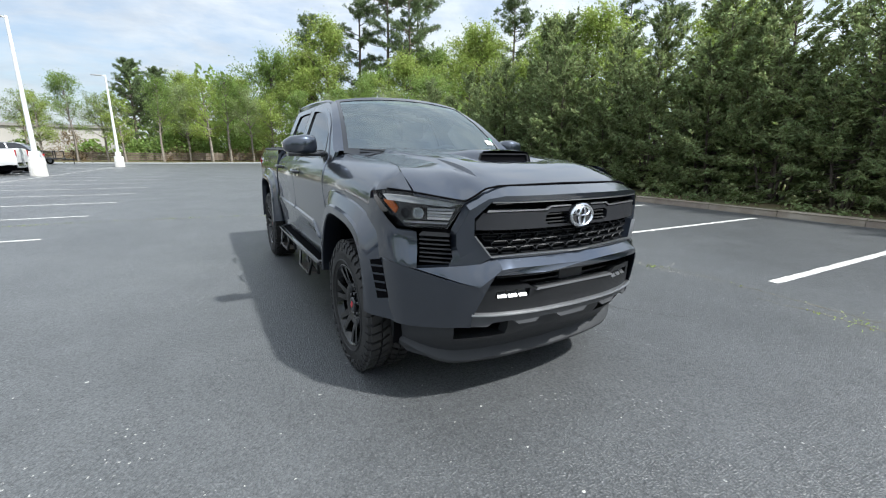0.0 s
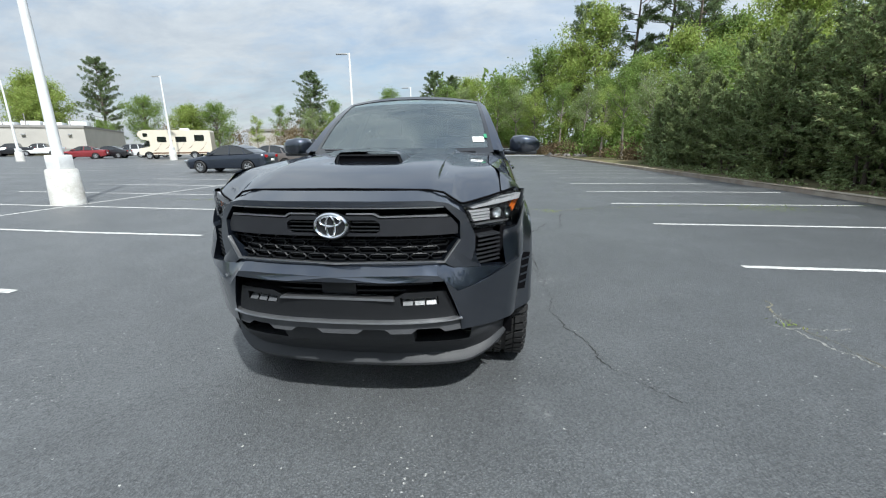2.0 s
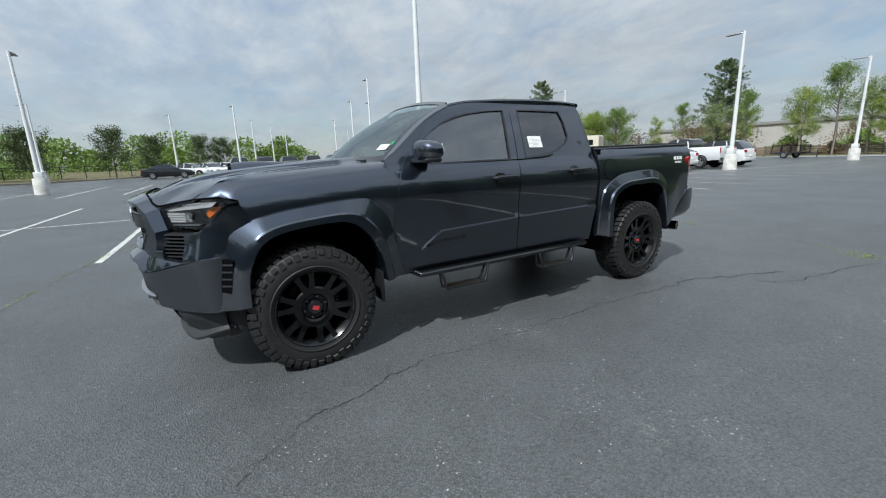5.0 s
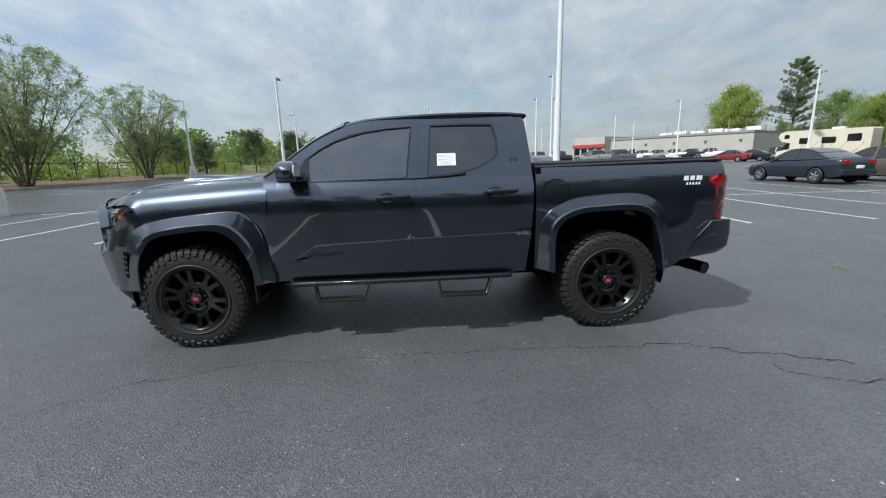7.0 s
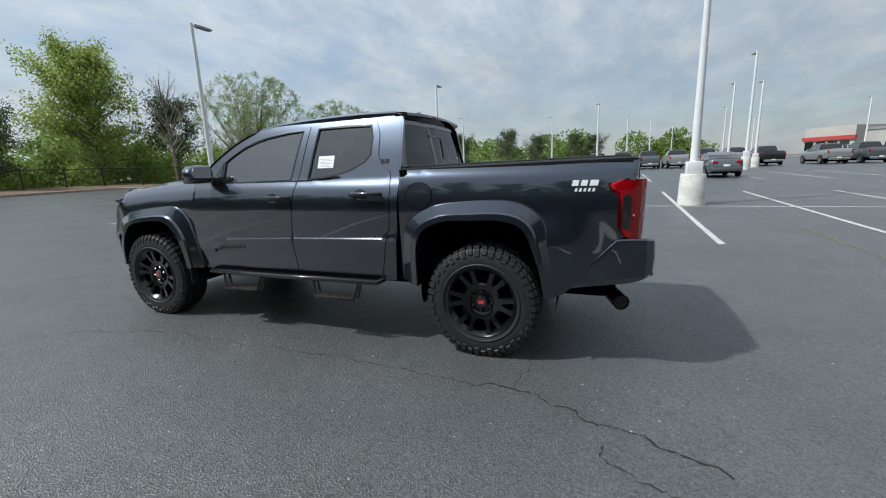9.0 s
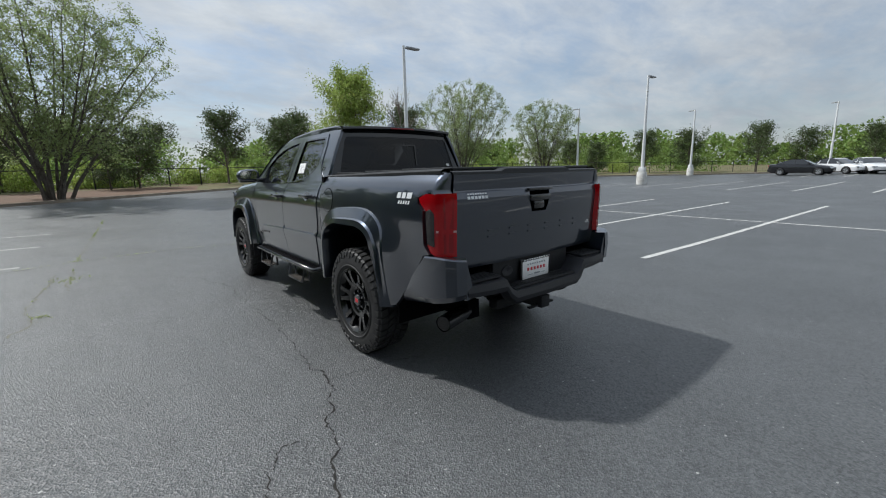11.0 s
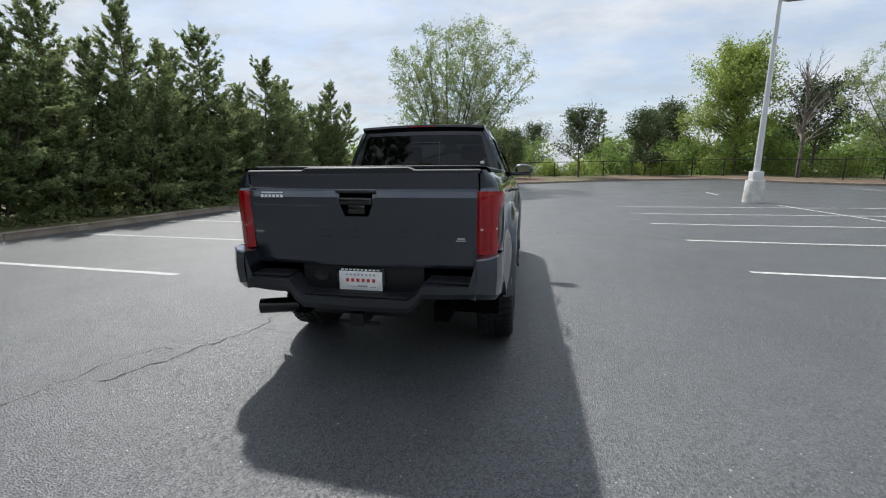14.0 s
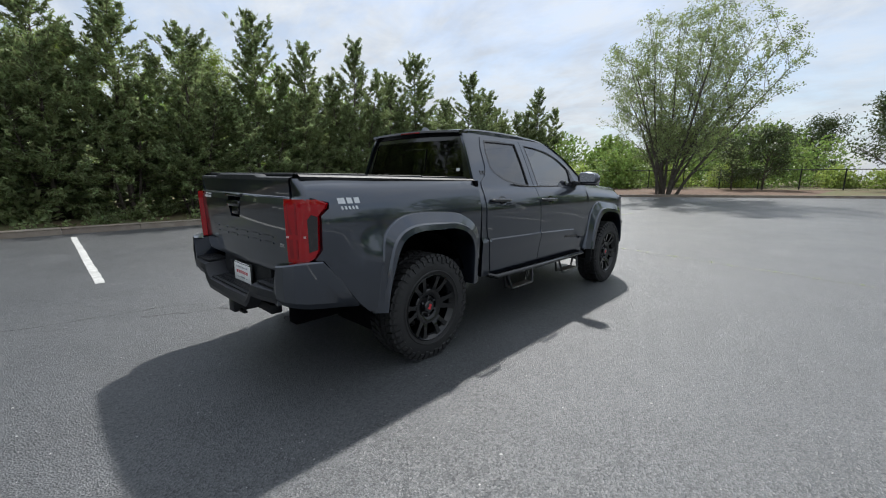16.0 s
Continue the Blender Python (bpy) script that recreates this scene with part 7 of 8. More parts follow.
for s in (-1, 1):
    for y0, y1, z0, z1 in ((-1.9, -0.9, 1.95, 2.55), (0.1, 1.3, 1.95, 2.55), (2.2, 3.3, 2.05, 2.75), (-3.35, -2.85, 2.55, 2.95)):
        w = part("window", Shape().prism(rounded(rect(y0, z0, y1, z1), 0.1, 3), lambda y, z: (s * 1.17, y, z), lambda y, z: (s * 1.20, y, z)), CAR_GLASS, rv, "dark tinted window")
    part("cab_window", Shape().prism([(-3.35, 1.48), (-2.85, 1.50), (-2.8, 2.02), (-3.0, 2.05)], lambda y, z: (s * 1.17, y, z), lambda y, z: (s * 1.19, y, z)), CAR_GLASS, rv)
    sw = Shape()
    for k in range(5):
        ya = -2.4 + 1.25 * k
        sw.loft([[(s * 1.187, ya + 0.9 * t, 1.0 + 0.25 * k % 0.5 + 0.9 * t * t - 0.06 * (1 - t)), (s * 1.187, ya + 0.9 * t + 0.05, 1.0 + 0.25 * k % 0.5 + 0.9 * t * t + 0.09 * (1 - abs(2 * t - 1)))] for t in np.linspace(0, 1, 9)])
    part("stripe", sw, STRIPE, rv, "brown swirl stripe")
    part("skirt_stripe", Shape().box(min(s * 1.17, s * 1.19), -2.6, 0.62, max(s * 1.17, s * 1.19), 4.0, 0.78), STRIPE, rv)
    for y in (-3.0, 2.0):
        tyre, rim = small_wheel(0.40)
        w = new("wheel", tyre)
        w.parent = rv
        w.matrix_basis = Matrix.Translation((s * 1.11, y, 0.40)) @ Matrix.Rotation(0 if s > 0 else math.pi, 4, "Z")
        q = new("rim", rim)
        q.parent = w
        part("wheel_arch", Shape().prism([(y + 0.50 * math.cos(a), max(0.50, 0.40 + 0.50 * math.sin(a))) for a in np.linspace(0, math.pi, 15)], lambda y, z: (s * 0.8, y, z), lambda y, z: (s * 1.192, y, z)), SHADOW_BLACK, rv)
part("windscreen", Shape().prism([(-1.0, 1.42), (1.0, 1.42), (0.9, 2.08), (-0.9, 2.08)], lambda x, z: (x, -3.30 + (z - 1.42) * 0.75 - 0.35, z), lambda x, z: (x, -3.34 + (z - 1.42) * 0.75 - 0.35, z)), CAR_GLASS, rv)
part("roof_unit", Shape().box(-0.4, 0.5, 3.28, 0.4, 1.5, 3.52, 0.05), WHITE_CAR, rv, "white roof air conditioner")
rv.matrix_basis = Matrix.Translation((-35.2, 40.6, gz(-35.2, 40.6))) @ Matrix.Rotation(radians(-66), 4, "Z") @ Matrix.Diagonal((0.94, 0.90, 0.96, 1))

# low dealership building
STUCCO = node_mat("pale_grey_stucco", (0.46, 0.44, 0.41), rough=0.9, color2=(0.38, 0.365, 0.34), scale=0.4, fine=12, bump=0.2)
DARK_STUCCO = node_mat("grey_band", (0.28, 0.27, 0.26), rough=0.9, scale=0.5, fine=12)
RED_PANEL = node_mat("red_sign_band", (0.45, 0.06, 0.05), rough=0.5, scale=1, fine=20)
hall = thing("dealership_building", "long low pale grey commercial building with a red-banded entrance", "building")
hx, hy, hl = -95.5, 45.0, 31.0
hall.matrix_basis = Matrix.Translation((hx, hy, gz(hx, hy))) @ Matrix.Rotation(math.atan2(60.4 - 41.7, -71.7 + 100.5), 4, "Z")
part("wall", Shape().box(0, 0, -0.5, hl, 30, 4.6), STUCCO, hall, "pale stucco wall")
part("parapet", Shape().box(-0.15, -0.15, 4.35, hl + 0.1, 30, 4.75), DARK_STUCCO, hall)
part("base_band", Shape().box(-0.05, -0.08, -0.4, hl, 0.2, 0.9), DARK_STUCCO, hall)
part("entrance_block", Shape().box(-6.0, -2.5, -0.5, 2.5, 20, 5.3), STUCCO, hall)
part("entrance_band", Shape().box(-6.2, -2.8, 2.9, 2.7, -2.4, 3.6), RED_PANEL, hall, "red band over the entrance")
for x in (-5.0, -3.0, -1.0, 1.0):
    part("window", Shape().box(x - 0.75, -2.56, 0.2, x + 0.75, -2.48, 2.7), CAR_GLASS, hall)
for x in (6.0, 8.0):
    part("door", Shape().box(x - 0.6, -0.06, -0.3, x + 0.6, 0.1, 2.2), CAR_GLASS, hall)
for k in range(4):
    part("wall_lamp", Shape().box(11 + 6 * k - 0.25, -0.35, 3.1, 11 + 6 * k + 0.25, 0.05, 3.35, 0.03), LED_GREY, hall)
for k, x in enumerate((11, 14, 17.5, 21, 24, 27.5)):
    part("roof_unit", Shape().box(x, 6, 4.7, x + 2.6, 9, 5.5 + 0.2 * (k % 2), 0.05), WHITE_CAR, hall, "white roof unit")
for k in range(7):
    part("flue", Shape().tube([(10 + 3 * k, 5, 4.6), (10 + 3 * k, 5, 6.2 + 0.7 * (k % 3))], 0.08, 6), DARK_STUCCO, hall)
# warehouse beyond the north fence
shed = thing("warehouse", "long pale warehouse beyond the trees", "building")
shed.matrix_basis = Matrix.Translation((-60, 96, 0.4))
part("wall", Shape().box(0, 0, -0.5, 46, 25, 5.0), STUCCO, shed)
part("roof", Shape().box(-0.3, -0.3, 5.0, 46.3, 25.3, 5.5), DARK_STUCCO, shed)

# fences
FENCE_BLACK = node_mat("black_fence_paint", (0.018, 0.018, 0.019), rough=0.55, scale=8, fine=60)
fence = thing("metal_fence", "black metal fence along the south verge", "fence")
FPATH = [(13, -25), (9.5, -29.5), (3, -32.2), (-8, -35.2), (-17.5, -34.2), (-22, -27.6), (-38, -27.0), (-50, -22), (-58, -13), (-63, -3)]
mesh_wires = Shape()
for (x0, y0), (x1, y1) in zip(FPATH, FPATH[1:]):
    n = max(1, round(math.hypot(x1 - x0, y1 - y0) / 2.4))
    for k in range(n):
        xa, ya = x0 + (x1 - x0) * k / n, y0 + (y1 - y0) * k / n
        xb, yb = x0 + (x1 - x0) * (k + 1) / n, y0 + (y1 - y0) * (k + 1) / n
        za, zb = gz(xa, ya) + 0.12, gz(xb, yb) + 0.12
        part("post", Shape().tube([(xa, ya, za - 0.1), (xa, ya, za + 1.42)], 0.042, 6), FENCE_BLACK, fence)
        part("rail", Shape().tube([(xa, ya, za + 1.36), (xb, yb, zb + 1.36)], 0.030, 5), FENCE_BLACK, fence)
        mesh_wires.tube([(xa, ya, za + 0.10), (xb, yb, zb + 0.10)], 0.012, 4)
        for q in range(1, 12):
            xm, ym, zm = xa + (xb - xa) * q / 12, ya + (yb - ya) * q / 12, za + (zb - za) * q / 12
            mesh_wires.tube([(xm, ym, zm + 0.08), (xm, ym, zm + 1.36)], 0.006, 3, caps=False)
tagged(part("wire_mesh", mesh_wires, FENCE_BLACK, fence), kind="stuff")
WOOD_FENCE = node_mat("weathered_wood", (0.20, 0.16, 0.12), rough=0.9, color2=(0.12, 0.095, 0.075), scale=3, fine=40, bump=0.4, random_tint=0.2)
wood = thing("wooden_fence", "low weathered wooden fence along the north verge", "fence")
plank_long = Shape().box(-1.2, -0.02, -0.09, 1.2, 0.02, 0.09, 0.006).mesh("plank", WOOD_FENCE)
post_w = Shape().box(-0.06, -0.06, -0.1, 0.06, 0.06, 1.15, 0.008).mesh("post", WOOD_FENCE)
for k in range(18):
    x = -33 + 2.45 * k
    for j in range(4):
        o = new("plank", plank_long)
        o.parent = wood
        o.matrix_basis = pose(x, 55.4, 0.40 + 0.22 * j, 0, 0, 0)
    o = new("post", post_w)
    o.parent = wood
    o.matrix_basis = pose(x - 1.22, 55.45, 0.13)
STONE = node_mat("pale_rock", (0.30, 0.27, 0.24), rough=0.9, color2=(0.18, 0.16, 0.14), scale=2, fine=20, bump=0.5, random_tint=0.15)
rk = random.Random(9)
for k in range(9):
    b = bmesh.new()
    bmesh.ops.create_icosphere(b, subdivisions=2, radius=1)
    sx, sy, sz = rk.uniform(0.3, 0.6), rk.uniform(0.25, 0.5), rk.uniform(0.2, 0.32)
    for v in b.verts:
        v.co = Vector((v.co.x * sx, v.co.y * sy, v.co.z * sz)) * (1 + 0.35 * noise.noise(v.co * 1.7 + Vector((k, 0, 0))))
    o = part("rock", Shape().take(b), STONE, None, smooth=40)
    o.matrix_basis = pose(8.6 + rk.uniform(-1.2, 2.2), 45 + rk.uniform(-4, 6), 0.16)
    tagged(o, "pale weathered rock beside the car park's corner", "rock", "rocks by the kerb")

# ---- trees ----
BARK = node_mat("grey_brown_bark", (0.16, 0.13, 0.105), rough=0.95, color2=(0.075, 0.06, 0.05), scale=6, fine=50, bump=0.7)
PALE_BARK = node_mat("pale_peeling_bark", (0.30, 0.27, 0.23), rough=0.9, color2=(0.13, 0.105, 0.085), scale=5, fine=40, bump=0.6)
BIRCH_BARK = node_mat("pale_peeling_bark", (0.150, 0.135, 0.115), rough=0.9, color2=(0.065, 0.052, 0.043), scale=5, fine=40, bump=0.6)


def leaf_mat(name, color, color2, shine=0.45, through=0.35, vary=0.30):
    return node_mat(name, color, rough=shine, color2=color2, scale=1.2, fine=9, island=vary, translucent=through, spec=0.3)


CEDAR_GREEN = leaf_mat("cedar_foliage", (0.330, 0.385, 0.170), (0.150, 0.195, 0.088), 0.6, 0.45, 0.50)
PINE_GREEN = leaf_mat("pine_needles", (0.165, 0.215, 0.095), (0.105, 0.150, 0.068), 0.6, 0.35, 0.30)
SPRING_GREEN = leaf_mat("spring_leaves", (0.360, 0.430, 0.115), (0.240, 0.320, 0.075), 0.5, 0.50, 0.30)
FRESH_GREEN = leaf_mat("fresh_leaves", (0.255, 0.345, 0.095), (0.155, 0.235, 0.062), 0.5, 0.48, 0.30)
BIRCH_GREEN = leaf_mat("sparse_birch_leaves", (0.320, 0.385, 0.170), (0.220, 0.280, 0.115), 0.5, 0.55, 0.30)
HOLLY_GREEN = leaf_mat("dark_glossy_leaves", (0.105, 0.140, 0.055), (0.065, 0.090, 0.036), 0.45, 0.30, 0.35)
BROWN_LEAF = leaf_mat("brown_brush", (0.22, 0.155, 0.085), (0.14, 0.11, 0.065), 0.8, 0.3, 0.30)


class Wood:
    """Tapered limbs as five-sided tubes, gathered in arrays."""

    def __init__(self, sides=5):
        self.v, self.f, self.n, self.sides = [], [], 0, sides

    def limb(self, pts, radii):
        pts = np.array(pts, float)
        k = self.sides
        way = np.gradient(pts, axis=0)
        way /= np.linalg.norm(way, axis=1)[:, None] + 1e-9
        ref = np.array([0.31, 0.77, 0.2])
        a = np.cross(way, ref)
        a /= np.linalg.norm(a, axis=1)[:, None] + 1e-9
        b = np.cross(way, a)
        ang = np.arange(k) * 2 * np.pi / k
        ring = pts[:, None] + (a[:, None] * np.cos(ang)[None, :, None] + b[:, None] * np.sin(ang)[None, :, None]) * np.array(radii)[:, None, None]
        self.v.append(ring.reshape(-1, 3))
        m = len(pts)
        i, j = np.meshgrid(np.arange(m - 1), np.arange(k), indexing="ij")
        q = np.stack([i * k + j, i * k + (j + 1) % k, (i + 1) * k + (j + 1) % k, (i + 1) * k + j], -1).reshape(-1, 4)
        self.f.append(q + self.n)
        self.n += m * k

    def mesh(self, name, material):
        return cloud_mesh(name, np.concatenate(self.v), np.concatenate(self.f), material)


def leaves(name, centres, ways, length, width, material, r, fold=0.25, droop=0.0):
    """Small folded blades at the centres, pointing along the ways."""
    n = len(centres)
    ways = ways / (np.linalg.norm(ways, axis=1)[:, None] + 1e-9)
    side = np.cross(ways, r.normal(size=(n, 3)))
    side /= np.linalg.norm(side, axis=1)[:, None] + 1e-9
    lift = np.cross(side, ways)
    L = (length * r.uniform(0.65, 1.35, n))[:, None]
    W = (width * r.uniform(0.7, 1.3, n))[:, None]
    tail = centres - ways * L * 0.45
    tip = centres + ways * L * 0.55 - np.array([0, 0, 1]) * droop * L
    a = centres + side * W * 0.5 + lift * W * fold
    b = centres - side * W * 0.5 + lift * W * fold
    v = np.stack([tail, a, tip, b], 1).reshape(-1, 3)
    f = np.arange(4 * n).reshape(-1, 4)
    return cloud_mesh(name, v, f, material)


def tree_thing(name, label, category, group, parts):
    t = thing(name, label, category, group)
    for pname, me in parts:
        o = new(pname, me)
        o.parent = t
    return t


def bend(p0, p1, r, n=6, sag=0.0, wob=0.06):
    p0, p1 = np.array(p0, float), np.array(p1, float)
    d = np.linalg.norm(p1 - p0)
    t = np.linspace(0, 1, n)
    pts = p0 + (p1 - p0) * t[:, None]
    pts += np.cumsum(r.normal(size=(n, 3)) * wob * d / n, 0) * (t * (1 - 0.2 * t))[:, None]
    pts[:, 2] += sag * d * np.sin(np.pi * t)
    return pts


def slivers(name, centres, ways, length, width, material, r):
    """Fine three-cornered scales at the centres, pointing along the ways."""
    n = len(centres)
    ways = ways / (np.linalg.norm(ways, axis=1)[:, None] + 1e-9)
    side = np.cross(ways, r.normal(size=(n, 3)))
    side /= np.linalg.norm(side, axis=1)[:, None] + 1e-9
    L = (length * r.uniform(0.6, 1.4, n))[:, None]
    W = (width * r.uniform(0.7, 1.3, n))[:, None]
    foot = centres - ways * L * 0.4
    v = np.stack([foot + side * W * 0.5, centres + ways * L * 0.6, foot - side * W * 0.5], 1).reshape(-1, 3)
    return cloud_mesh(name, v, np.arange(3 * n).reshape(-1, 3), material)


def cedar(seed, h, spread, dense=1.0):
    """A cedar of several pointed leaders, its limbs set with nodding feathery sprays."""
    r = np.random.RandomState(seed)
    w = Wood(3)
    leaders = [(0.0, 0.0, h, spread)]
    for k in range(5):
        a = k * 1.257 + r.uniform(-0.4, 0.4)
        d = spread * r.uniform(0.3, 0.6)
        leaders.append((math.cos(a) * d, math.sin(a) * d, h * r.uniform(0.50, 0.86), spread * r.uniform(0.55, 0.8)))
    cs, ws = [], []
    for q, (lx, ly, lh, lw) in enumerate(leaders):
        stem = bend((lx * 0.2, ly * 0.2, -0.1), (lx + r.uniform(-0.15, 0.15), ly + r.uniform(-0.15, 0.15), lh), r, 9, 0, 0.05)
        w.limb(stem, np.linspace(0.09 if q == 0 else 0.05, 0.006, 9))
        # the leader's own scales
        u = r.uniform(0.80, 1.02, 60)
        at = np.stack([np.interp(u, np.linspace(0, 1, 9), stem[:, i]) for i in range(3)], 1)
        at[:, 2] = lh * u
        cs.append(at + r.normal(size=at.shape) * 0.018)
        ws.append(r.normal(size=at.shape) * 0.45 + np.array([0, 0, 1.0]))
        n_limb = int((96 if q == 0 else 46) * dense)
        for k in range(n_limb):
            f = (k + r.uniform(0, 1)) / n_limb
            low = 0.01 if q == 0 else 0.10
            z = lh * (low + (0.985 - low) * f ** 0.80)
            az = r.uniform(0, 2 * np.pi)
            reach = lw * (0.05 + 0.95 * (1 - z / lh) ** 0.80) * r.uniform(0.5, 1.15)
            base = np.array([np.interp(z, stem[:, 2], stem[:, 0]), np.interp(z, stem[:, 2], stem[:, 1]), z])
            rise = np.interp(f, [0, 0.25, 0.7, 1], [-0.05, 0.40, 0.85, 1.5]) + r.uniform(-0.25, 0.35)
            tip = base + np.array([math.cos(az) * reach, math.sin(az) * reach, reach * rise])
            tip[2] = max(tip[2], 0.12)
            path = bend(base, tip, r, 6, -0.07, 0.18)
            w.limb(path, np.linspace(0.010 + 0.006 * reach, 0.003, 6))
            out = (tip - base) / (np.linalg.norm(tip - base) + 1e-6)
            side = np.cross(out, [0, 0, 1.0])
            side /= np.linalg.norm(side) + 1e-6
            # sprays: flat feathers that fan from the limb and nod at their ends
            m = int(4 + 9 * reach)
            t = np.sort(r.uniform(0.22, 1.0, m))
            at = np.stack([np.interp(t, np.linspace(0, 1, 6), path[:, i]) for i in range(3)], 1)
            sgn = np.where(np.arange(m) % 2, 1.0, -1.0)
            fan = out * 0.9 + side * (sgn * r.uniform(0.3, 0.9, m))[:, None] + np.array([0, 0, 1.0]) * r.uniform(-0.25, 0.5, m)[:, None]
            fan = np.concatenate([fan, out[None] + np.array([[0, 0, 0.2]])])
            at = np.concatenate([at, tip[None]])
            fan /= np.linalg.norm(fan, axis=1)[:, None]
            long = np.concatenate([0.09 + 0.24 * min(reach, 1.2) * (1.2 - t), [0.10 + 0.12 * min(reach, 1.2)]])
            for u in np.linspace(0.04, 1.0, 12):
                spot = at + fan * (long * u)[:, None] + r.normal(size=at.shape) * 0.024
                spot[:, 2] -= 0.22 * long * u * u
                cs.append(spot)
                ws.append(fan + r.normal(size=at.shape) * 0.55 - np.array([0, 0, 0.35 * u]))
    cs, ws = np.concatenate(cs), np.concatenate(ws)
    cs[:, 2] = np.maximum(cs[:, 2], 0.05)
    return [("trunk", w.mesh("trunk", BARK)), ("foliage", slivers("foliage", cs, ws, 0.130, 0.047, CEDAR_GREEN, r))]


def fan_tree(seed, h, spread, count, size, shift=0.0):
    """A multi-stemmed tree: stems fan from the ground to a round, airy crown."""
    r = np.random.RandomState(seed)
    w = Wood(3)
    tips, dirs = [], []
    mid = h * 0.50

    def tucked(p):
        """Pull a point back inside the round crown."""
        rho = math.hypot(p[0] - shift * p[2] / h, p[1]) / spread
        up = (p[2] - mid) / (h - mid if p[2] > mid else mid * 0.86)
        k = math.sqrt(rho * rho + up * up)
        if k <= 1:
            return p
        c = np.array([shift * 0.5, 0, mid])
        return c + (p - c) / k * r.uniform(0.9, 1.02)

    stems = 15
    for s in range(stems):
        az = s * 2.4 + r.uniform(-0.3, 0.3)
        lean = 0.92 * math.sqrt((s + 0.4) / stems)
        foot = np.array([math.cos(az), math.sin(az), 0]) * r.uniform(0.05, 0.50)
        top = np.array([math.cos(az) * spread * lean + shift, math.sin(az) * spread * lean, h * (0.97 - 0.36 * lean * lean) - 0.4])
        t = np.linspace(0, 1, 12)
        stem = foot + (top - foot) * np.stack([t ** 1.12, t ** 1.12, t], 1)
        stem += np.cumsum(r.normal(size=(12, 3)) * 0.045, 0) * t[:, None]
        stem[0, 2] = -0.15
        thick = 0.075 * r.uniform(0.6, 1.2)
        w.limb(stem, thick * (1 - t) ** 0.8 + 0.006)
        for k in range(16):
            f = 0.14 + 0.84 * (k + r.uniform(0, 1)) / 16
            b = np.array([np.interp(f, t, stem[:, i]) for i in range(3)])
            along = np.array([np.interp(min(f + 0.1, 1), t, stem[:, i]) for i in range(3)]) - b
            along = along / (np.linalg.norm(along) + 1e-6)
            a2 = r.uniform(0, 2 * np.pi)
            way = along * 0.9 + np.array([math.cos(a2), math.sin(a2), r.uniform(-0.1, 0.3)]) * 0.8
            way /= np.linalg.norm(way)
            tip = tucked(b + way * spread * r.uniform(0.30, 0.62) * (1.15 - 0.5 * f))
            path = bend(b, tip, r, 6, 0.05, 0.22)
            w.limb(path, np.linspace(thick * 0.30 * (1.1 - f) + 0.006, 0.005, 6))
            for q in range(7):
                g = r.uniform(0.25, 1.0)
                c = np.array([np.interp(g, np.linspace(0, 1, 6), path[:, i]) for i in range(3)])
                d = way + r.normal(size=3) * 0.6
                d /= np.linalg.norm(d)
                e = tucked(c + d * r.uniform(0.5, 1.15))
                e[2] -= r.uniform(0, 0.18)
                twig = bend(c, e, r, 4, 0.06, 0.25)
                w.limb(twig, np.linspace(0.008, 0.003, 4))
                for u in np.linspace(0.2, 1.0, 5):
                    tips.append([np.interp(u, np.linspace(0, 1, 4), twig[:, i]) for i in range(3)])
                    dirs.append(d)
    tips, dirs = np.array(tips), np.array(dirs)
    pick = r.randint(0, len(tips), count)
    c = tips[pick] + r.normal(size=(count, 3)) * 0.085
    way = dirs[pick] * 0.6 + r.normal(size=(count, 3)) * 0.7 - np.array([0, 0, 0.35])
    return [("trunk", w.mesh("trunk", BIRCH_BARK)), ("foliage", leaves("foliage", c, way, size * 1.35, size * 0.72, BIRCH_GREEN, r, 0.2, 0.15))]


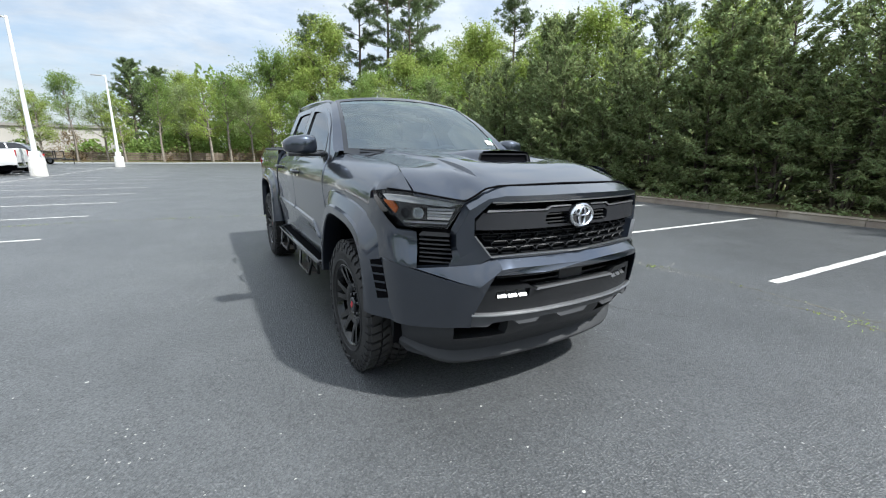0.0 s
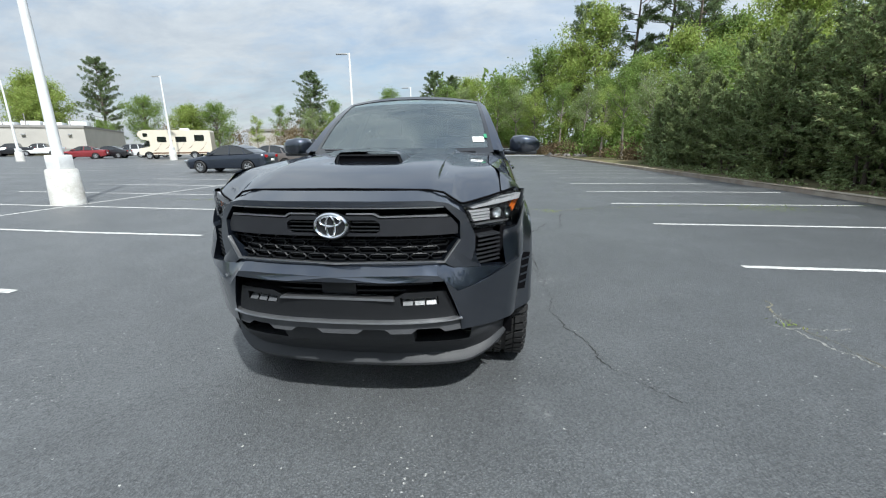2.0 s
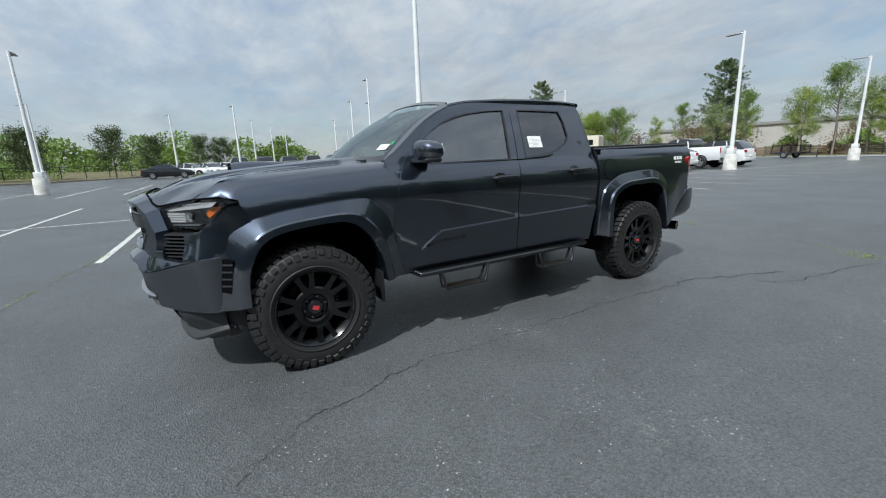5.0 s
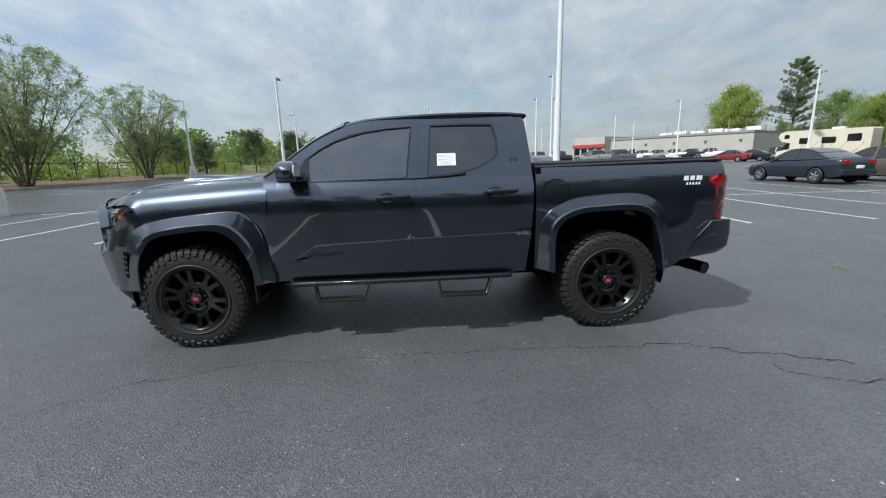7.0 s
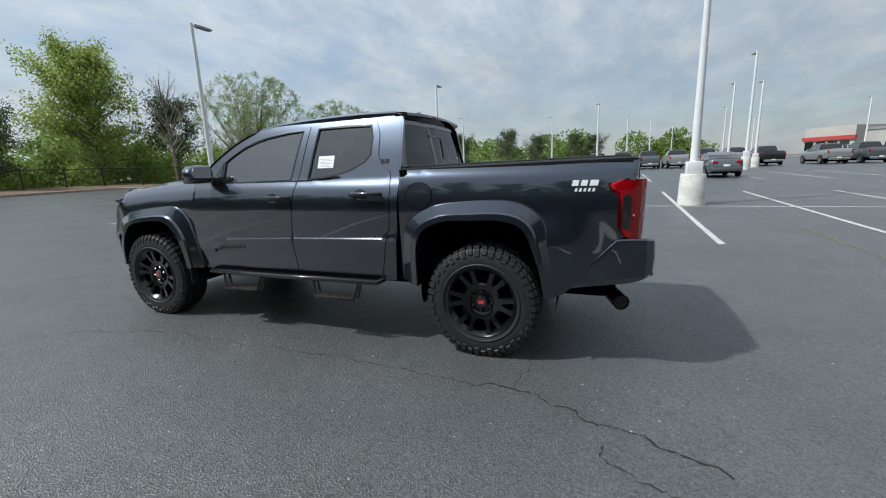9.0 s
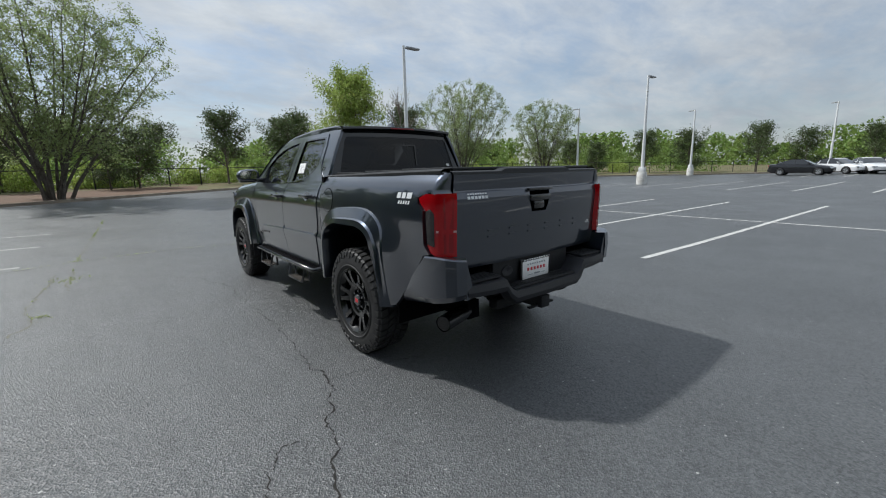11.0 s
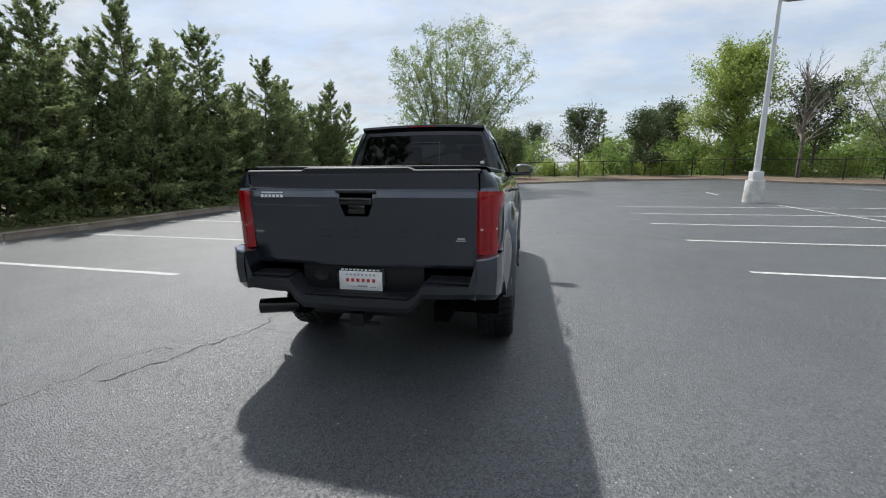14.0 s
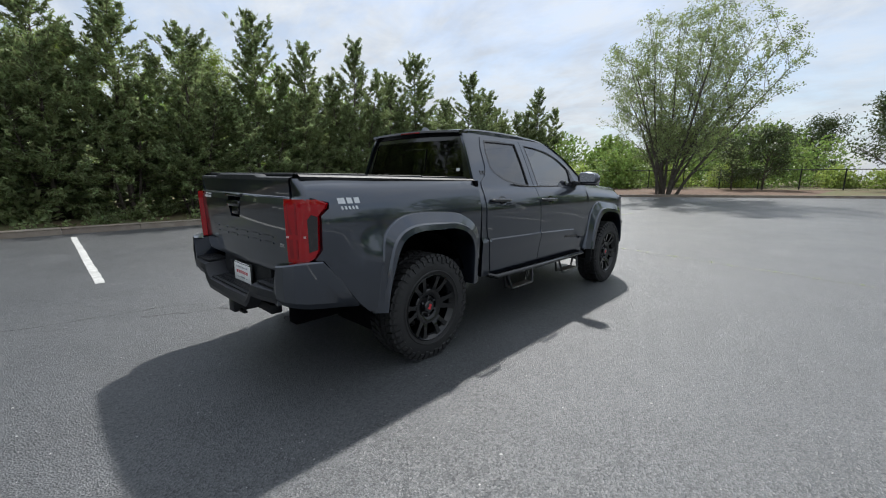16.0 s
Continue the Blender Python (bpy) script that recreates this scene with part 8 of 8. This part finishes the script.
def broadleaf(seed, h, spread, leaf, count, material, stems=1, lift=0.25, bark=BARK, size=0.10, flat=1.0, limbs=26, droop=0.3, fine=True, clump=0.16, drift=0.0):
    """A deciduous tree: stems, limbs, twigs, and leaves in clumps on the twigs."""
    r = np.random.RandomState(seed)
    w = Wood(3)
    tips, dirs = [], []
    for s in range(stems):
        lean = np.array([r.uniform(-1, 1), r.uniform(-1, 1), 0]) * (0.22 * spread if stems > 1 else 0.04 * h)
        lean = lean + np.array([drift, 0, 0])
        foot = np.array([r.uniform(-0.2, 0.2), r.uniform(-0.2, 0.2), -0.15]) * (1 if stems > 1 else 0.3)
        trunk = bend(foot, lean + np.array([0, 0, h * r.uniform(0.80, 0.95)]), r, 9, 0, 0.10)
        base_r = 0.020 * h / stems**0.4
        w.limb(trunk, np.linspace(base_r, 0.01, 9))
        for k in range(limbs // stems):
            f = r.uniform(lift, 0.97)
            b = np.array([np.interp(f, np.linspace(0, 1, 9), trunk[:, i]) for i in range(3)])
            az = r.uniform(0, 2 * np.pi)
            g = (f - lift) / (1 - lift)
            reach = spread * np.interp(g, [0, 0.25, 0.6, 1], [0.75, 1.0, 0.8, 0.25]) * r.uniform(0.6, 1.08)
            rise = np.interp(g, [0, 1], [0.35, 1.1]) * flat + r.uniform(-0.15, 0.2)
            tip = b + np.array([math.cos(az) * reach, math.sin(az) * reach, reach * rise])
            tip[2] = min(tip[2], h * 1.0)
            path = bend(b, tip, r, 7, 0.06, 0.25)
            w.limb(path, np.linspace(base_r * 0.42 * (1 - 0.5 * g), 0.008, 7))
            for q in range(7 if fine else 4):
                t = r.uniform(0.3, 1.0)
                c = np.array([np.interp(t, np.linspace(0, 1, 7), path[:, i]) for i in range(3)])
                d = (tip - b) / (np.linalg.norm(tip - b) + 1e-6) + r.normal(size=3) * 0.7
                d[2] += 0.1
                e = c + d / np.linalg.norm(d) * reach * r.uniform(0.22, 0.45)
                twig = bend(c, e, r, 4, 0.03, 0.3)
                w.limb(twig, np.linspace(0.012, 0.004, 4))
                for u in np.linspace(0.3, 1.0, 4):
                    tips.append([np.interp(u, np.linspace(0, 1, 4), twig[:, i]) for i in range(3)])
                    dirs.append(d)
    tips, dirs = np.array(tips), np.array(dirs)
    pick = r.randint(0, len(tips), count)
    c = tips[pick] + r.normal(size=(count, 3)) * clump * leaf
    way = dirs[pick] * 0.4 + r.normal(size=(count, 3)) * 0.8 - np.array([0, 0, droop])
    return [("trunk", w.mesh("trunk", bark)), ("foliage", leaves("foliage", c, way, size * 1.25, size * 0.75, material, r, 0.2, 0.15))]


def pine(seed, h, spread, low=0.40, limbs=46):
    r = np.random.RandomState(seed)
    w = Wood(6)
    trunk = bend((0, 0, -0.1), (r.uniform(-0.5, 0.5), r.uniform(-0.5, 0.5), h), r, 10, 0, 0.04)
    w.limb(trunk, np.linspace(0.017 * h, 0.03, 10))
    cs, ws = [], []
    for k in range(limbs):
        f = r.uniform(low, 0.99)
        b = np.array([np.interp(f, np.linspace(0, 1, 10), trunk[:, i]) for i in range(3)])
        az = r.uniform(0, 2 * np.pi)
        g = (f - low) / (1 - low)
        reach = spread * np.interp(g, [0, 0.3, 0.8, 1], [0.65, 1, 0.6, 0.2]) * r.uniform(0.6, 1.1)
        tip = b + np.array([math.cos(az), math.sin(az), np.interp(g, [0, 1], [0.1, 0.7])]) * reach
        path = bend(b, tip, r, 5, -0.04, 0.2)
        w.limb(path, np.linspace(0.06, 0.015, 5))
        for q in range(10):
            t = r.uniform(0.35, 1.05)
            c = b + (tip - b) * t + r.normal(size=3) * 0.25 * np.array([1, 1, 0.5])
            n = 26
            d = r.normal(size=(n, 3)) + np.array([0, 0, 0.5])
            d /= np.linalg.norm(d, axis=1)[:, None]
            cs.append(c + d * 0.22)
            ws.append(d)
    return [("trunk", w.mesh("trunk", BARK)), ("foliage", leaves("foliage", np.concatenate(cs), np.concatenate(ws), 0.44, 0.07, PINE_GREEN, r, 0.1))]


def bare(seed, h, spread):
    parts = broadleaf(seed, h, spread, 1, 60, BIRCH_GREEN, limbs=34, lift=0.3, flat=2.2, bark=PALE_BARK)
    return parts


def plant_row(proto, spots, seed):
    """Copies of a few built trees at the spots (x, y, height factor)."""
    r = random.Random(seed)
    for k, (x, y, f) in enumerate(spots):
        t = proto[k % len(proto)]
        m = Matrix.Translation((x, y, gz(x, y) + (0.12 if not inside((x, y), LOT) else 0))) @ Matrix.Rotation(r.uniform(0, 6.28), 4, "Z") @ Matrix.Diagonal((f * r.uniform(0.92, 1.08), f * r.uniform(0.92, 1.08), f, 1))
        if not t.get("planted"):
            t.matrix_basis, t["planted"] = m, True
        else:
            c = copy_thing(t, Matrix.Identity(4))
            c.matrix_basis = m


# the cedar hedge beside the stalls
CEDARS = [tree_thing("cedar_tree", "dense dark green cedar growing in a hedge by the kerb", "tree", "cedar hedge", cedar(20 + k, 6.4, 2.15 + 0.12 * k, 1.0)) for k in range(4)]
rh = random.Random(8)
spots = []
y = -20.0
while y < 25:
    spots.append((11.35 + rh.uniform(-0.35, 0.5), y, (rh.uniform(0.74, 1.02) if y < -7 else rh.uniform(0.80, 1.08)) * (1.0 if y < 14 else 0.85)))
    y += rh.uniform(1.55, 2.05)
for k in range(8):
    spots.append((13.3 + rh.uniform(-0.4, 0.6), -18 + 4.2 * k, rh.uniform(0.70, 0.82)))
plant_row(CEDARS, spots, 5)

# the wood behind, to the north
TALL = [tree_thing("deciduous_tree", "tall broadleaf tree in fresh spring leaf", "tree", "trees of the wood", broadleaf(40 + k, 16, 4.6, 2.6, 15000, m, limbs=38, lift=0.12, size=0.19)) for k, m in enumerate((SPRING_GREEN, FRESH_GREEN, SPRING_GREEN))]
plant_row(TALL, [(-2.9, 62, 0.72), (7.1, 62, 1.06), (10.8, 58, 1.05), (14.7, 56, 1.2), (28, 48, 1.12), (30.2, 44, 1.15), (32.4, 32, 1.0), (30.5, 26, 0.88), (20, 40, 0.85), (24, 33, 0.9), (18, 32, 0.62), (21, 24, 0.62), (26, 20, 0.8),
                 (17, 45, 0.8), (36, 15, 0.9), (30, 12, 0.75), (38, 4, 0.8), (28, 2, 0.62), (34, -8, 0.7), (13.5, 48, 0.62), (3, 66, 0.85), (22, 14, 0.5), (20, 6, 0.45)], 6)
PINES = [tree_thing("pine_tree", "tall dark pine with a bare lower trunk", "tree", "pines", pine(60 + k, 22, 4.0)) for k in range(2)]
plant_row(PINES, [(13.2, 60, 0.9), (18.6, 55, 1.04), (21.8, 52, 1.14), (23.5, 48, 1.04), (33.9, 40, 0.92), (34.9, 24, 0.72), (35.3, 20, 0.70), (26, 52, 1.1), (-20, -66, 0.42), (-24, -66, 0.45), (-12, -64, 0.42)], 7)
FULL_PINES = [tree_thing("pine_tree", "full rounded pine standing beyond the parked cars", "tree", "pines", pine(64, 22, 6.0, 0.10, 150))]
plant_row(FULL_PINES, [(-30.2, 66.5, 0.60), (-9.3, 70, 0.6), (-105.2, 102.2, 1.09), (-6.5, 72, 0.58)], 17)
YOUNG = [tree_thing("young_tree", "slender young tree in light green leaf", "tree", "young trees along the fence", broadleaf(70 + k, 9.0, 2.0, 1.4, 6400, m, limbs=24, lift=0.30, flat=1.2, size=0.105, bark=PALE_BARK)) for k, m in enumerate((SPRING_GREEN, FRESH_GREEN, BIRCH_GREEN))]
plant_row(YOUNG, [(-15.8, 54, 0.9), (-13.1, 54.4, 1.0), (-10.5, 54, 0.85), (-8.9, 53.6, 0.93), (-5.5, 54, 1.0), (-2.8, 55, 1.05), (-0.4, 54, 1.25), (1.5, 54.5, 1.12), (4.1, 54, 1.05), (6.4, 53, 1.05), (9.2, 50, 0.95), (10.8, 44, 0.9), (11.3, 38, 0.85), (11.8, 33, 0.8),
                  (12.6, 29, 0.75), (13.5, 25, 0.75), (-22, 56, 0.85), (-26, 57, 0.8), (-31, 75, 1.0), (-36, 66, 0.9), (-18.4, 60, 0.9), (-42, 69, 0.85)], 8)

# trees on the west and south sides
MAPLES = [tree_thing("maple_tree", "round bright green tree in full leaf", "tree", "park trees", broadleaf(82 + k, 11.5, 4.3, 1.5, 26000 if k == 0 else 15000, FRESH_GREEN if k else SPRING_GREEN, limbs=74, lift=0.12, size=0.17, clump=0.24, flat=0.9)) for k in range(2)]
plant_row(MAPLES, [(-20.2, -38.6, 1.03), (-92.0, 88.0, 0.66), (-114.0, 92.0, 1.70), (-92.0, 101.0, 1.27), (-110.0, 88.0, 1.35), (-46.1, 64, 0.75), (-49.8, 62, 0.7)], 9)
def birch(seed, drift):
    return tree_thing("birch_tree", "multi-stemmed tree with thin sparse spring leaves", "tree", "birches", fan_tree(seed, 10.0, 5.0, 38000, 0.080, drift))


birch(90, -0.75).matrix_basis = Matrix.Translation((4.4, -24.2, gz(4.4, -24.2) + 0.12)) @ Matrix.Diagonal((1.16, 1.16, 1.08, 1))
plant_row([birch(91, 0.0)], [(-23.6, -24.5, 0.90), (-35.0, -24.1, 0.82)], 12)
BARE = [tree_thing("bare_tree", "slender tree still nearly bare of leaves", "tree", "", bare(95, 9.0, 2.2))]
plant_row(BARE, [(-20.9, -30.5, 0.95)], 3)
HOLLY = [tree_thing("holly_tree", "small dark evergreen tree by the fence", "tree", "small trees by the fence", broadleaf(100 + k, 4.6, 1.7, 1.3, 6400, HOLLY_GREEN, limbs=30, lift=0.14, size=0.105, flat=1.5)) for k in range(2)]
plant_row(HOLLY, [(-46.4, -24.5, 0.85), (-50.5, -20.4, 1.05), (-53.0, -16.2, 1.15), (-54.9, -9.8, 1.1), (-59, -6.4, 1.05), (-61, -1.2, 1.0), (-63, 1.5, 1.05), (-41.5, -25.2, 0.8), (0.5, -32.6, 0.95), (-5.6, -34.0, 1.2), (-1.8, -46.2, 1.25), (-23.6, -33.5, 1.5), (-16.1, -52, 1.6), (-18.8, -53, 1.7), (2.2, -31.5, 0.8), (7.5, -33, 1.0), (-12, -37, 1.3)], 13)


# thickets and far woods: uncountable, one object each
def thicket(name, label, path, width, low, high, count, size, material, seed, z0=0.0):
    r = np.random.RandomState(seed)
    path = np.array(path, float)
    seg = np.linalg.norm(np.diff(path, axis=0), axis=1)
    total = np.concatenate([[0], np.cumsum(seg)])
    n = max(6, int(total[-1] / (width * 0.55)))
    s = r.uniform(0, total[-1], n)
    px, py = np.interp(s, total, path[:, 0]) + r.normal(size=n) * width * 0.4, np.interp(s, total, path[:, 1]) + r.normal(size=n) * width * 0.4
    hh = r.uniform(low, high, n)
    pick = r.randint(0, n, count)
    a, u, v = r.uniform(0, 2 * np.pi, count), r.uniform(0, 1, count) ** 0.5, r.uniform(0.02, 1, count)
    wide_at = width * (0.35 + 0.35 * hh[pick] / high) * np.sqrt(np.clip(1.06 - v**1.6, 0, 1)) * (1 + 0.3 * np.sin(3 * a + pick) + 0.2 * np.sin(7 * v + pick))
    x, y = px[pick] + np.cos(a) * u * wide_at, py[pick] + np.sin(a) * u * wide_at
    ground = np.array([gz(i, j) for i, j in zip(px, py)])[pick]
    z = ground + z0 + v * hh[pick] * (1 + 0.12 * np.sin(4 * a + 2 * pick)) + r.normal(size=count) * 0.05
    c = np.stack([x, y, np.maximum(z, ground + 0.05)], 1)
    way = np.stack([np.cos(a) * 0.6, np.sin(a) * 0.6, np.full(count, 0.5)], 1) + r.normal(size=(count, 3)) * 0.7
    ob = new(name, leaves(name, c, way, size * 1.3, size * 0.8, material, r, 0.2))
    return tagged(ob, label, "vegetation", kind="stuff")


thicket("thicket", "light green undergrowth behind the fence", [(14, -26), (10.5, -32), (0, -36.6), (-10, -39), (-20, -38), (-26, -30.5), (-44, -30), (-55, -24)], 2.2, 0.7, 2.1, 40000, 0.14, SPRING_GREEN, 1)
thicket("thicket", "darker shrubs behind the fence", [(16, -24), (9, -36), (-6, -41), (-22, -40), (-34, -33), (-52, -30), (-66, -14)], 3.5, 1.6, 3.8, 46000, 0.19, FRESH_GREEN, 2)
thicket("thicket", "low shrubs and weeds at the hedge's foot", [(10.2, 24), (9.7, 10), (10.1, -2), (10.2, -12), (10, -21)], 0.45, 0.10, 0.40, 7000, 0.08, CEDAR_GREEN, 3)
thicket("thicket", "dark evergreen skirts of the hedge", [(11.6, 24), (11.8, 10), (11.9, -2), (11.9, -12), (11.6, -20.5)], 1.5, 0.9, 2.8, 26000, 0.15, CEDAR_GREEN, 13)
thicket("thicket", "shaded evergreen brush behind the hedge", [(13.0, 22), (13.3, 8), (13.4, -4), (13.2, -19)], 1.6, 1.2, 2.8, 14000, 0.20, CEDAR_GREEN, 14)
thicket("thicket", "brown brush under the young trees", [(-28, 57), (-14, 56), (0, 57), (8, 54), (11, 45), (12.5, 36), (13, 28)], 2.2, 0.6, 1.8, 20000, 0.14, BROWN_LEAF, 4)
thicket("thicket", "green undergrowth of the wood", [(-20, 62), (-4, 62), (10, 56), (13.5, 42), (14.5, 30), (16, 18), (18, 8)], 4.5, 2.0, 6.5, 44000, 0.24, FRESH_GREEN, 5)
thicket("far_woods", "hazy wooded skyline beyond the car park", [(-30, -95), (20, -100), (60, -80)], 12, 6, 11, 22000, 0.70, FRESH_GREEN, 6)
thicket("far_woods", "hazy wooded skyline beyond the car park", [(-30, -95), (-80, -75), (-120, -45), (-140, -10), (-150, 15), (-150, 34)], 12, 5, 9.5, 34000, 0.70, FRESH_GREEN, 7)
thicket("far_woods", "bare brown trees on the skyline", [(-18, 84), (-45, 80), (-60, 72)], 7, 4, 8, 16000, 0.20, BROWN_LEAF, 8)
thicket("far_woods", "wooded skyline to the north and east", [(60, -60), (75, 0), (60, 50), (30, 80), (-10, 86)], 10, 9, 15, 26000, 0.66, FRESH_GREEN, 9)

# tufts in the cracks
r = np.random.RandomState(5)
cs = []
for pts, gaps in ((WEEDY[0], -0.1), (WEEDY[1], -0.1), (WEEDY[2], 1.0), (WEEDY[3], 0.5), (WEEDY[4], 0.35)):
    for (x0, y0), (x1, y1) in zip(pts, pts[1:]):
        n = int(math.hypot(x1 - x0, y1 - y0) * 44)
        t = r.uniform(0, 1, n)
        keep = np.sin(t * 9 + x0 * 3) + r.normal(size=n) * 0.6 > gaps
        cs.append(np.stack([x0 + (x1 - x0) * t, y0 + (y1 - y0) * t, np.full(n, 0.008)], 1)[keep] + r.normal(size=(keep.sum(), 3)) * np.array([0.018, 0.018, 0.002]))
for x, y, n, s in ((1.98, 4.38, 60, 0.10), (6.3, 5.1, 160, 0.28), (6.9, 4.95, 120, 0.25), (2.98, -1.15, 20, 0.04), (-9.6, -13.8, 120, 0.35), (-10.3, -13.0, 60, 0.3), (-9.8, 4.5, 40, 0.25), (2.85, -3.1, 30, 0.12)):
    cs.append(np.array([x, y, 0.01]) + r.normal(size=(n, 3)) * np.array([s, s, 0.002]))
cs = np.concatenate(cs)
cs[:, 2] = np.abs(cs[:, 2]) + 0.006
way = r.normal(size=cs.shape) * 0.7 + np.array([0, 0, 0.6])
tagged(new("weeds", leaves("weeds", cs, way, 0.028, 0.010, SPRING_GREEN, r)), "yellow-green weeds in the asphalt cracks", "vegetation", kind="stuff")
